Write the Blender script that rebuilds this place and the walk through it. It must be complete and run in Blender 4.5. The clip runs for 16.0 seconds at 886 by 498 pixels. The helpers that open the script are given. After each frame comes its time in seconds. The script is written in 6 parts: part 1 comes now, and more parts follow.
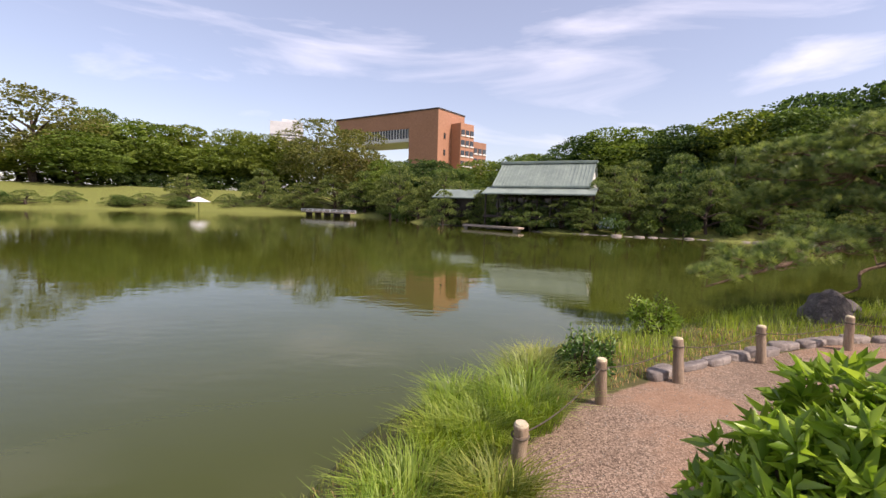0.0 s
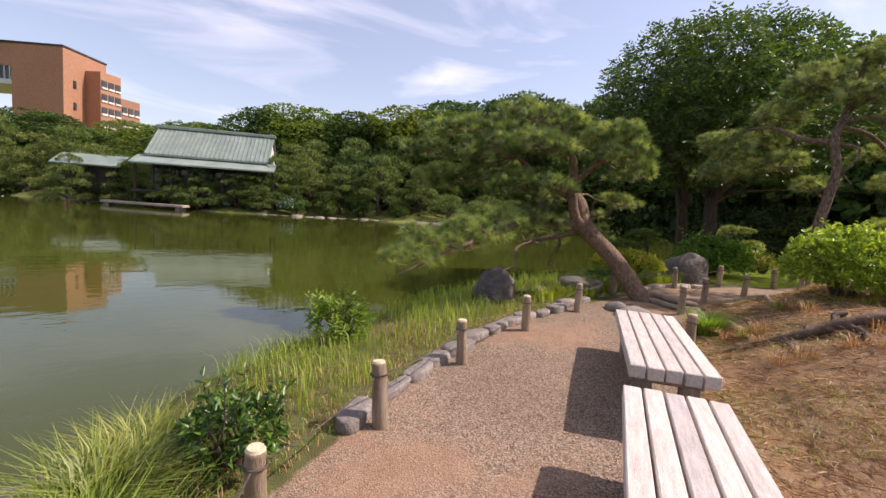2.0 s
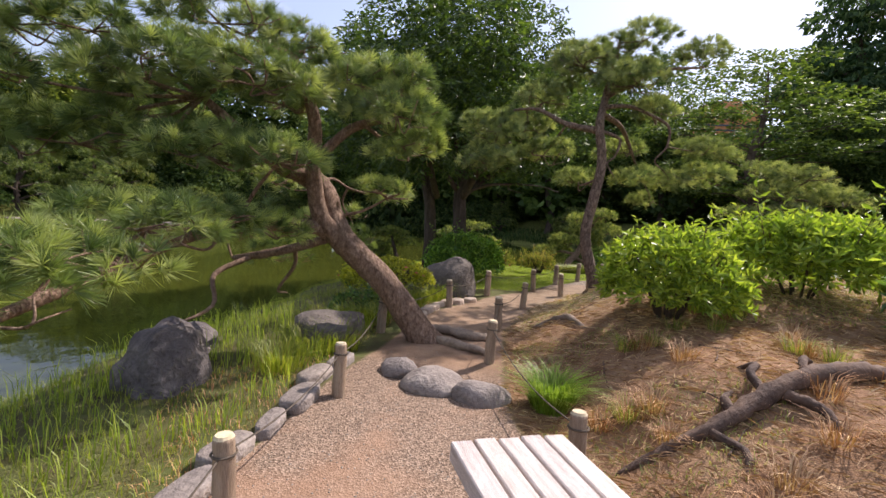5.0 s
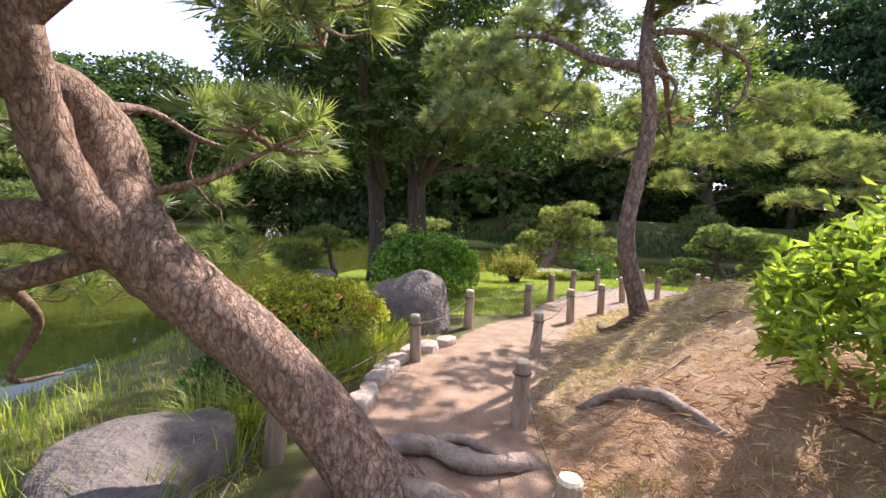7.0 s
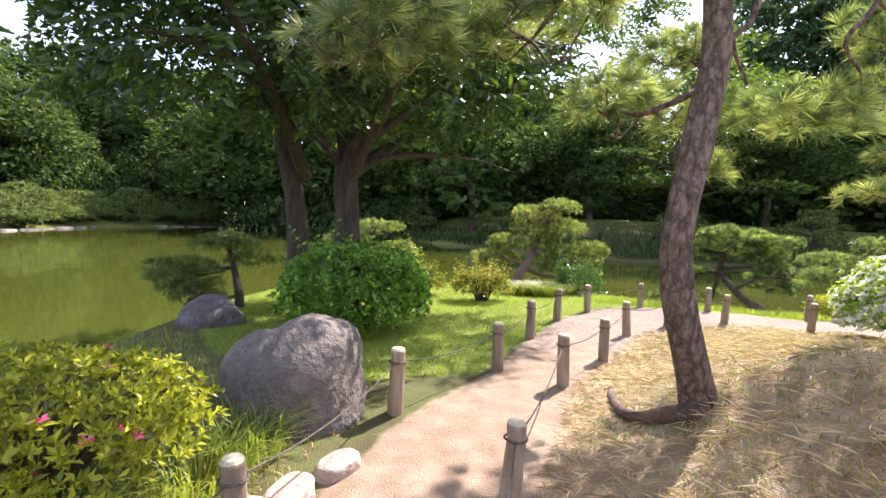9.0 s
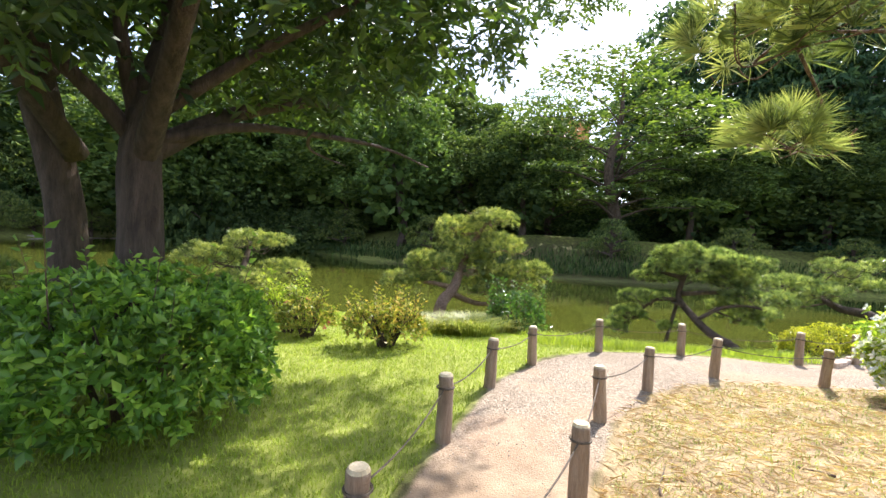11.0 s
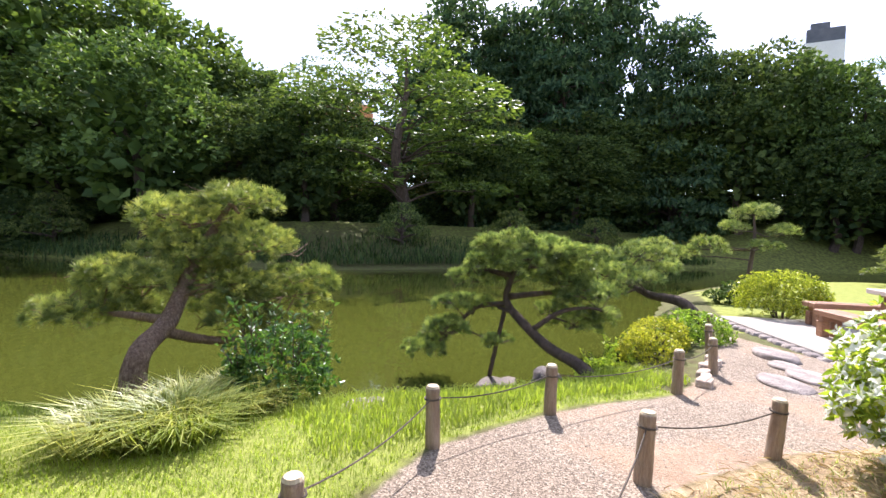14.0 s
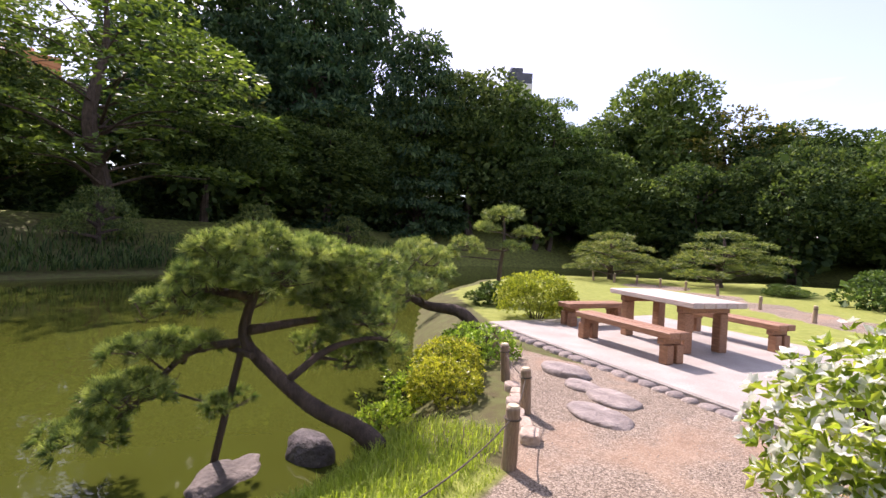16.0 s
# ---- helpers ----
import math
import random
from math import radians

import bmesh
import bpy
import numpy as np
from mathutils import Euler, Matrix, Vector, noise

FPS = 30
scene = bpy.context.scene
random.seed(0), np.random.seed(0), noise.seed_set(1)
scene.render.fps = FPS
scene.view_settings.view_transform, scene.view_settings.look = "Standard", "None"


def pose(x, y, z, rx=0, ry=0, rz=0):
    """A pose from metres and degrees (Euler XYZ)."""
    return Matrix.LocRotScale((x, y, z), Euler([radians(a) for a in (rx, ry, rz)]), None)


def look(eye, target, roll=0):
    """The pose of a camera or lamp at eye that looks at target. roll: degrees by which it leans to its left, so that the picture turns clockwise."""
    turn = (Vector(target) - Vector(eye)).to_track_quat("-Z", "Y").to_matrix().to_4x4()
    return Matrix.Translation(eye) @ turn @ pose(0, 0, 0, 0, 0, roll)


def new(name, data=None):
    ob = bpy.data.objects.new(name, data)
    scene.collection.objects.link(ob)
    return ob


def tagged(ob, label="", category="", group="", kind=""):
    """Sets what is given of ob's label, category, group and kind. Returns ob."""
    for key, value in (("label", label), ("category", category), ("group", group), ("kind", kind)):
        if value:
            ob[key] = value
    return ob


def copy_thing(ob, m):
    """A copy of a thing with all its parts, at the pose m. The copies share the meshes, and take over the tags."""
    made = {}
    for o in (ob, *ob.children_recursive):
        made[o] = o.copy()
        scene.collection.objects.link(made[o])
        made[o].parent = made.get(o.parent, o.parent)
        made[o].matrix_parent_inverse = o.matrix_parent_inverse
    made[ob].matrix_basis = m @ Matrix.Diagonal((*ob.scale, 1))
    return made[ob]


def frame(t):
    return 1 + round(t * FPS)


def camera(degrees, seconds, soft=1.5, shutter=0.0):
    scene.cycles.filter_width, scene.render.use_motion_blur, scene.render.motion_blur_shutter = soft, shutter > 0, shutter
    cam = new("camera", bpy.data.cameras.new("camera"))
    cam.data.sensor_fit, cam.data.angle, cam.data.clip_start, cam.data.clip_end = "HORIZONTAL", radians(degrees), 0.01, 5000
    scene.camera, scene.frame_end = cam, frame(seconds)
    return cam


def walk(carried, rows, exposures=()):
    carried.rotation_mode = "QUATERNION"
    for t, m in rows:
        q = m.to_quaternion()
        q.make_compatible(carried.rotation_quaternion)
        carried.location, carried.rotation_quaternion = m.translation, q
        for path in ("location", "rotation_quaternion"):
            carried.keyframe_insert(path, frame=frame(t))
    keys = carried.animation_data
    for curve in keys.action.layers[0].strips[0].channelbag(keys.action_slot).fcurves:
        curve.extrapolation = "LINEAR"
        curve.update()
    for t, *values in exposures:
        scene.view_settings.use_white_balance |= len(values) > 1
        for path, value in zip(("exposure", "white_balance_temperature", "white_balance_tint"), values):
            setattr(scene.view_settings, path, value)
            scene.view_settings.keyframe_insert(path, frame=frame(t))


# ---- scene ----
cam = camera(87.6, 16.0)
PATH = [
    (0, (0.023, 0.485, 1.675), (-0.029, 2.476, 1.495), 1.6),
    (0.5, (0.1, 0.993, 1.62), (0.406, 2.961, 1.435), 1.7),
    (1, (0.299, 1.481, 1.561), (0.971, 3.354, 1.362), 2.2),
    (1.5, (0.536, 1.968, 1.526), (1.482, 3.718, 1.321), 2.9),
    (2, (0.779, 2.412, 1.523), (1.968, 4.008, 1.325), 3.8),
    (2.5, (1.154, 2.832, 1.525), (2.541, 4.261, 1.339), 4.2),
    (3, (1.459, 3.271, 1.546), (3.006, 4.527, 1.369), 4.4),
    (3.5, (1.872, 3.621, 1.516), (3.527, 4.732, 1.349), 4.5),
    (4, (2.29, 4.011, 1.528), (4.033, 4.978, 1.368), 4.3),
    (4.5, (2.722, 4.278, 1.504), (4.537, 5.107, 1.364), 4.1),
    (4.7, (2.939, 4.393, 1.521), (4.779, 5.165, 1.379), 4.0),
    (6.8, (5.772, 5.666, 1.435), (7.704, 6.165, 1.306), 3.5),
    (7, (5.982, 5.719, 1.411), (7.92, 6.197, 1.279), 3.2),
    (7.5, (6.548, 5.87, 1.455), (8.498, 6.291, 1.319), 2.8),
    (8, (7.068, 5.932, 1.461), (9.025, 6.32, 1.322), 2.2),
    (8.2, (7.281, 5.928, 1.493), (9.24, 6.303, 1.344), 2.2),
    (10.3, (9.877, 5.675, 1.487), (11.855, 5.97, 1.451), 3.9),
    (10.5, (10.087, 5.687, 1.494), (12.072, 5.932, 1.459), 3.7),
    (11, (10.631, 5.707, 1.491), (12.628, 5.795, 1.437), 3.5),
    (11.5, (11.166, 5.706, 1.506), (13.165, 5.701, 1.444), 3.3),
    (12, (11.696, 5.62, 1.503), (13.691, 5.501, 1.453), 2.9),
    (12.5, (12.183, 5.575, 1.505), (14.163, 5.296, 1.464), 2.1),
    (13, (12.719, 5.427, 1.516), (14.669, 4.988, 1.46), 1.9),
    (13.5, (13.245, 5.241, 1.539), (15.15, 4.634, 1.465), 1.7),
    (14, (13.78, 5.086, 1.589), (15.616, 4.295, 1.514), 1.8),
    (14.5, (14.271, 4.807, 1.617), (16.013, 3.827, 1.54), 1.9),
    (15, (14.75, 4.608, 1.594), (16.374, 3.442, 1.532), 2.2),
    (15.5, (15.156, 4.33, 1.571), (16.604, 2.952, 1.51), 2.3),
    (16, (15.581, 3.935, 1.593), (16.764, 2.322, 1.551), 2.6),
]
EXPOSURES = [(0.0, 0.18, 6800, 25), (4.5, 0.3, 6550, 22), (7.0, 1.26, 6200, 26), (8.2, 1.5, 6050, 26), (10.5, 1.5, 6300, 16), (13.0, 1.38, 6050, 18), (14.5, 1.18, 6100, 27), (16.0, 0.8, 6400, 33)]
walk(cam, [(t, look(e, g, r)) for t, e, g, r in PATH], EXPOSURES)

# ---- sky and sun ----
SUN_AZ, SUN_EL = -28.0, 47.0
world = bpy.data.worlds.new("sky")
scene.world = world
world.use_nodes = True
wn = world.node_tree
wn.nodes.clear()
w_out = wn.nodes.new("ShaderNodeOutputWorld")
w_bg = wn.nodes.new("ShaderNodeBackground")
w_sky = wn.nodes.new("ShaderNodeTexSky")
w_sky.sky_type = "NISHITA"
w_sky.sun_disc = False
w_sky.sun_elevation = radians(SUN_EL)
w_sky.sun_rotation = radians(90 - SUN_AZ)
w_sky.dust_density, w_sky.ozone_density, w_sky.air_density = 1.2, 1.2, 1.0
w_tc = wn.nodes.new("ShaderNodeTexCoord")
w_map = wn.nodes.new("ShaderNodeMapping")
w_map.inputs["Rotation"].default_value = (0.15, 0.1, radians(-62))
w_map.inputs["Scale"].default_value = (1.5, 3.2, 9.0)
w_noise = wn.nodes.new("ShaderNodeTexNoise")
w_noise.inputs["Scale"].default_value = 1.1
w_noise.inputs["Detail"].default_value = 7.0
w_noise.inputs["Roughness"].default_value = 0.52
w_noise.inputs["Distortion"].default_value = 0.5
w_ramp = wn.nodes.new("ShaderNodeValToRGB")
w_ramp.color_ramp.elements[0].position = 0.50
w_ramp.color_ramp.elements[0].color = (0.12, 0.12, 0.12, 1)
w_ramp.color_ramp.elements[1].position = 0.7
w_ramp.color_ramp.elements[1].color = (0.5, 0.5, 0.5, 1)
w_mix = wn.nodes.new("ShaderNodeMixRGB")
w_mix.inputs["Color2"].default_value = (9.4, 9.4, 9.8, 1)
w_bg.inputs["Strength"].default_value = 0.15
wn.links.new(w_tc.outputs["Generated"], w_map.inputs["Vector"])
wn.links.new(w_map.outputs["Vector"], w_noise.inputs["Vector"])
wn.links.new(w_noise.outputs["Fac"], w_ramp.inputs["Fac"])
wn.links.new(w_ramp.outputs["Color"], w_mix.inputs["Fac"])
wn.links.new(w_sky.outputs["Color"], w_mix.inputs["Color1"])
wn.links.new(w_mix.outputs["Color"], w_bg.inputs["Color"])
wn.links.new(w_bg.outputs["Background"], w_out.inputs["Surface"])
sun_data = bpy.data.lights.new("sun", "SUN")
sun_data.energy, sun_data.angle, sun_data.color = 5.0, radians(0.6), (1.0, 0.95, 0.86)
sun = new("sun", sun_data)
sa, se = radians(SUN_AZ), radians(SUN_EL)
SUN_DIR = Vector((math.cos(se) * math.cos(sa), math.cos(se) * math.sin(sa), math.sin(se)))
sun.matrix_world = look(SUN_DIR * 60, (0, 0, 0))


# ---- materials ----
def base_mat(name):
    m = bpy.data.materials.new(name)
    m.use_nodes = True
    nt = m.node_tree
    return m, nt, nt.nodes["Principled BSDF"]


def node(nt, kind, **vals):
    n = nt.nodes.new(kind)
    for k, v in vals.items():
        n.inputs[k.replace("_", " ")].default_value = v
    return n


def ramp(nt, fac, stops):
    r = nt.nodes.new("ShaderNodeValToRGB")
    els = r.color_ramp.elements
    while len(els) < len(stops):
        els.new(0.5)
    for e, (p, c) in zip(els, stops):
        e.position, e.color = p, (*c, 1)
    nt.links.new(fac, r.inputs["Fac"])
    return r.outputs["Color"]


def obj_coord(nt, scale=(1, 1, 1)):
    tc = nt.nodes.new("ShaderNodeTexCoord")
    mp = nt.nodes.new("ShaderNodeMapping")
    mp.inputs["Scale"].default_value = scale
    nt.links.new(tc.outputs["Object"], mp.inputs["Vector"])
    return mp.outputs["Vector"]


def noise_tex(nt, vec, scale, detail=5.0, rough=0.6):
    n = node(nt, "ShaderNodeTexNoise", Scale=scale, Detail=detail, Roughness=rough)
    nt.links.new(vec, n.inputs["Vector"])
    return n.outputs["Fac"]


def mixc(nt, fac, a, b, mode="MIX"):
    n = nt.nodes.new("ShaderNodeMixRGB")
    n.blend_type = mode
    for sock, v in (("Fac", fac), ("Color1", a), ("Color2", b)):
        if hasattr(v, "is_linked"):
            nt.links.new(v, n.inputs[sock])
        elif sock == "Fac":
            n.inputs[sock].default_value = v
        else:
            n.inputs[sock].default_value = (*v, 1)
    return n.outputs["Color"]


def bump(nt, bsdf, height, strength, dist):
    b = node(nt, "ShaderNodeBump", Strength=strength, Distance=dist)
    nt.links.new(height, b.inputs["Height"])
    nt.links.new(b.outputs["Normal"], bsdf.inputs["Normal"])


def leaf_mat(name, dark, mid, light, trans=0.35, rough=0.45, patch=0.6, spec=0.4, glow=(1.25, 1.3, 0.6)):
    m, nt, p = base_mat(name)
    geo = nt.nodes.new("ShaderNodeNewGeometry")
    col = ramp(nt, geo.outputs["Random Per Island"], [(0.0, dark), (0.5, mid), (1.0, light)])
    tc = obj_coord(nt)
    n = noise_tex(nt, tc, patch, 3.0)
    shade = ramp(nt, n, [(0.3, (1.0, 1.0, 0.95)), (0.7, (1.5, 1.48, 1.35))])
    oi = nt.nodes.new("ShaderNodeObjectInfo")
    tint = ramp(nt, oi.outputs["Random"], [(0.0, (0.86, 0.94, 0.95)), (1.0, (1.1, 1.02, 0.92))])
    col = mixc(nt, 1.0, mixc(nt, 1.0, col, shade, "MULTIPLY"), tint, "MULTIPLY")
    nt.links.new(col, p.inputs["Base Color"])
    p.inputs["Roughness"].default_value = rough
    p.inputs["Specular IOR Level"].default_value = spec
    tr = nt.nodes.new("ShaderNodeBsdfTranslucent")
    warm = mixc(nt, 1.0, col, glow, "MULTIPLY")
    nt.links.new(warm, tr.inputs["Color"])
    mx = nt.nodes.new("ShaderNodeMixShader")
    mx.inputs["Fac"].default_value = trans
    nt.links.new(p.outputs[0], mx.inputs[1])
    nt.links.new(tr.outputs[0], mx.inputs[2])
    nt.links.new(mx.outputs[0], nt.nodes["Material Output"].inputs["Surface"])
    return m


def solid_mat(name, stops, scale=4.0, rough=0.7, metal=0.0, stretch=(1, 1, 1), bump_s=0.3, bump_d=0.02, fine=30.0, spec=0.4):
    """Mottled surface: a coarse and a fine noise drive colour and relief."""
    m, nt, p = base_mat(name)
    v = obj_coord(nt, stretch)
    a = noise_tex(nt, v, scale, 6.0)
    f = noise_tex(nt, v, fine, 4.0)
    col = ramp(nt, a, stops)
    grain = ramp(nt, f, [(0.3, (0.7, 0.7, 0.7)), (0.7, (1.15, 1.15, 1.15))])
    col = mixc(nt, 0.7, col, mixc(nt, 1.0, col, grain, "MULTIPLY"))
    oi = nt.nodes.new("ShaderNodeObjectInfo")
    tint = ramp(nt, oi.outputs["Random"], [(0.0, (0.85, 0.85, 0.86)), (1.0, (1.12, 1.1, 1.06))])
    col = mixc(nt, 1.0, col, tint, "MULTIPLY")
    nt.links.new(col, p.inputs["Base Color"])
    p.inputs["Roughness"].default_value, p.inputs["Metallic"].default_value = rough, metal
    p.inputs["Specular IOR Level"].default_value = spec
    add = nt.nodes.new("ShaderNodeMath")
    add.operation = "ADD"
    nt.links.new(a, add.inputs[0])
    nt.links.new(f, add.inputs[1])
    bump(nt, p, add.outputs[0], bump_s, bump_d)
    return m


def bark_mat(name, crack, plate, pale, scale=28.0):
    m, nt, p = base_mat(name)
    v = obj_coord(nt, (1, 1, 0.5))
    w = node(nt, "ShaderNodeTexNoise", Scale=9.0, Detail=6.0, Roughness=0.65)
    nt.links.new(v, w.inputs["Vector"])
    vv = nt.nodes.new("ShaderNodeVectorMath")
    vv.operation = "MULTIPLY_ADD"
    vv.inputs[1].default_value = (0.16, 0.16, 0.16)
    nt.links.new(w.outputs["Color"], vv.inputs[0])
    nt.links.new(v, vv.inputs[2])
    vo = nt.nodes.new("ShaderNodeTexVoronoi")
    vo.feature = "DISTANCE_TO_EDGE"
    vo.inputs["Scale"].default_value = scale
    nt.links.new(vv.outputs[0], vo.inputs["Vector"])
    mask = ramp(nt, vo.outputs["Distance"], [(0.0, (0.42, 0.42, 0.42)), (0.09, (0.8, 0.8, 0.8)), (0.25, (1, 1, 1))])
    tone = ramp(nt, noise_tex(nt, v, 34.0, 8.0, 0.75), [(0.32, crack), (0.47, plate), (0.7, pale)])
    col = mixc(nt, mask, crack, tone)
    nt.links.new(col, p.inputs["Base Color"])
    p.inputs["Roughness"].default_value = 0.85
    p.inputs["Specular IOR Level"].default_value = 0.2
    h = mixc(nt, 0.5, mask, tone)
    bump(nt, p, h, 1.0, 0.022)
    return m


M_NEEDLE = leaf_mat("pine_needles", (0.058, 0.094, 0.036), (0.155, 0.208, 0.076), (0.35, 0.39, 0.155), 0.36, 0.35, 1.3)
M_NEEDLE_OLD = leaf_mat("pine_needles_light", (0.062, 0.098, 0.044), (0.155, 0.205, 0.092), (0.34, 0.385, 0.185), 0.4, 0.4, 1.0)
M_NEEDLE_FAR = leaf_mat("pine_needles_trimmed", (0.04, 0.07, 0.02), (0.11, 0.15, 0.04), (0.24, 0.28, 0.08), 0.32, 0.5, 0.8)
M_LEAF_DARK = leaf_mat("leaves_dark", (0.026, 0.048, 0.021), (0.052, 0.086, 0.033), (0.12, 0.165, 0.055), 0.32, 0.75, 0.25, 0.1)
M_LEAF_MID = leaf_mat("leaves_mid", (0.038, 0.07, 0.022), (0.078, 0.128, 0.036), (0.15, 0.21, 0.06), 0.34, 0.6, 0.25, 0.2)
M_LEAF_SHADE = leaf_mat("leaves_shade_tree", (0.024, 0.05, 0.02), (0.045, 0.082, 0.028), (0.1, 0.155, 0.045), 0.38, 0.4, 0.4, 0.45, (1.4, 1.5, 0.5))
M_CAMELLIA = leaf_mat("camellia_leaves", (0.055, 0.125, 0.022), (0.14, 0.26, 0.045), (0.32, 0.46, 0.085), 0.45, 0.35, 2.0, 0.5)
M_SHRUB_RUST = leaf_mat("shrub_leaves_rusty", (0.1, 0.12, 0.02), (0.2, 0.24, 0.045), (0.42, 0.3, 0.1), 0.4, 0.45, 3.0, 0.3)
M_LEAF_LIME = leaf_mat("leaves_light", (0.045, 0.086, 0.02), (0.082, 0.138, 0.032), (0.155, 0.225, 0.055), 0.38, 0.5, 0.3)
M_LEAF_FRESH = leaf_mat("leaves_fresh", (0.07, 0.105, 0.02), (0.125, 0.17, 0.034), (0.21, 0.25, 0.055), 0.38, 0.6, 0.2, 0.2)
M_LEAF_OLIVE = leaf_mat("leaves_olive", (0.075, 0.085, 0.022), (0.12, 0.13, 0.03), (0.19, 0.175, 0.05), 0.35, 0.5, 0.2)
M_LEAF_BLUE = leaf_mat("leaves_conifer", (0.026, 0.056, 0.032), (0.052, 0.096, 0.052), (0.12, 0.18, 0.085), 0.34, 0.7, 0.25, 0.12)
M_SHRUB = leaf_mat("shrub_leaves", (0.095, 0.165, 0.02), (0.21, 0.3, 0.038), (0.4, 0.48, 0.085), 0.42, 0.35, 2.0, 0.45)
M_SHRUB_DARK = leaf_mat("shrub_leaves_dark", (0.03, 0.075, 0.018), (0.06, 0.13, 0.025), (0.14, 0.23, 0.05), 0.35, 0.35, 2.0, 0.5)
M_SHRUB_GOLD = leaf_mat("shrub_leaves_gold", (0.1, 0.135, 0.015), (0.25, 0.285, 0.028), (0.45, 0.46, 0.06), 0.4, 0.4, 2.5)
M_GRASS = leaf_mat("grass_blades", (0.11, 0.155, 0.02), (0.19, 0.24, 0.035), (0.33, 0.34, 0.085), 0.45, 0.5, 0.9)
M_GRASS_FRESH = leaf_mat("fresh_grass_blades", (0.12, 0.19, 0.02), (0.2, 0.29, 0.038), (0.33, 0.4, 0.085), 0.45, 0.45, 0.9)
M_LAWN = leaf_mat("lawn_blades", (0.155, 0.218, 0.029), (0.205, 0.278, 0.041), (0.29, 0.35, 0.073), 0.45, 0.6, 0.7, 0.25)
M_STRAW = leaf_mat("dry_straw", (0.21, 0.1, 0.05), (0.38, 0.21, 0.11), (0.57, 0.385, 0.23), 0.15, 0.7, 1.5)
M_STRAW_PALE = leaf_mat("bleached_straw", (0.25, 0.17, 0.105), (0.39, 0.295, 0.19), (0.55, 0.45, 0.32), 0.15, 0.7, 1.5)
M_SEDGE = leaf_mat("sedge_blades", (0.115, 0.155, 0.03), (0.22, 0.255, 0.055), (0.38, 0.38, 0.12), 0.4, 0.45, 1.5)
M_PETAL = leaf_mat("white_petals", (0.6, 0.6, 0.57), (0.64, 0.64, 0.62), (0.68, 0.68, 0.66), 0.3, 0.5, 3.0, 0.3, (1.0, 1.0, 0.95))
M_PINK = leaf_mat("pink_petals", (0.55, 0.08, 0.2), (0.65, 0.1, 0.25), (0.75, 0.18, 0.32), 0.3, 0.5, 3.0)
M_HYD = leaf_mat("pale_blue_petals", (0.35, 0.42, 0.6), (0.5, 0.55, 0.7), (0.7, 0.72, 0.8), 0.3, 0.6, 3.0)
M_BARK = bark_mat("pine_bark", (0.085, 0.052, 0.038), (0.25, 0.16, 0.105), (0.44, 0.315, 0.23), 30.0)
M_BARK_GREY = bark_mat("grey_pine_bark", (0.045, 0.03, 0.023), (0.185, 0.12, 0.085), (0.36, 0.27, 0.205), 15.0)
M_BARK_DARK = solid_mat("dark_bark", [(0.3, (0.05, 0.035, 0.025)), (0.7, (0.14, 0.1, 0.075))], 5, 0.9, 0, (3, 3, 0.6), 0.8, 0.03)
M_ROOT_PALE = solid_mat("trodden_root_wood", [(0.3, (0.14, 0.1, 0.07)), (0.7, (0.36, 0.28, 0.21))], 6, 0.85, 0, (1, 1, 1), 0.8, 0.02)
M_ROOT = solid_mat("worn_root_wood", [(0.3, (0.05, 0.03, 0.022)), (0.7, (0.17, 0.11, 0.075))], 6, 0.85, 0, (1, 1, 1), 0.8, 0.02)
M_POST = solid_mat("weathered_log", [(0.25, (0.19, 0.13, 0.085)), (0.55, (0.34, 0.25, 0.17)), (0.8, (0.46, 0.37, 0.27))], 7, 0.85, 0, (4, 4, 0.5), 0.6, 0.01, 60)
M_CUT = solid_mat("cut_log_end", [(0.3, (0.5, 0.4, 0.24)), (0.7, (0.72, 0.62, 0.42))], 20, 0.8, 0, (1, 1, 1), 0.3, 0.004, 90)
M_ROPE = solid_mat("black_hemp_rope", [(0.3, (0.05, 0.04, 0.03)), (0.7, (0.14, 0.11, 0.08))], 40, 0.9)
M_PLANK = solid_mat("silvered_plank", [(0.25, (0.42, 0.36, 0.32)), (0.55, (0.62, 0.55, 0.5)), (0.8, (0.74, 0.68, 0.63))], 5, 0.75, 0, (1.2, 9, 9), 0.5, 0.006, 40)
M_TABLE = solid_mat("stained_timber", [(0.25, (0.2, 0.095, 0.05)), (0.55, (0.33, 0.17, 0.09)), (0.8, (0.46, 0.27, 0.16))], 5, 0.6, 0, (1.2, 9, 9), 0.4, 0.005, 40)
M_TABLETOP = solid_mat("bleached_timber", [(0.25, (0.4, 0.32, 0.27)), (0.7, (0.62, 0.54, 0.47))], 5, 0.6, 0, (1.2, 9, 9), 0.4, 0.005, 40)
M_CONCRETE = solid_mat("pale_concrete", [(0.25, (0.31, 0.275, 0.23)), (0.6, (0.43, 0.39, 0.335)), (0.85, (0.5, 0.46, 0.4))], 1.6, 0.85, 0, (1, 1, 1), 0.35, 0.008, 50)
M_STONE = solid_mat("garden_stone", [(0.25, (0.15, 0.125, 0.11)), (0.55, (0.28, 0.24, 0.21)), (0.8, (0.44, 0.39, 0.34))], 4, 0.85, 0, (1, 1, 1), 0.8, 0.03, 22)
M_STONE_DARK = solid_mat("dark_rock", [(0.25, (0.06, 0.05, 0.047)), (0.55, (0.135, 0.115, 0.108)), (0.8, (0.26, 0.225, 0.2))], 5, 0.75, 0, (1, 1, 1), 0.9, 0.04, 20)
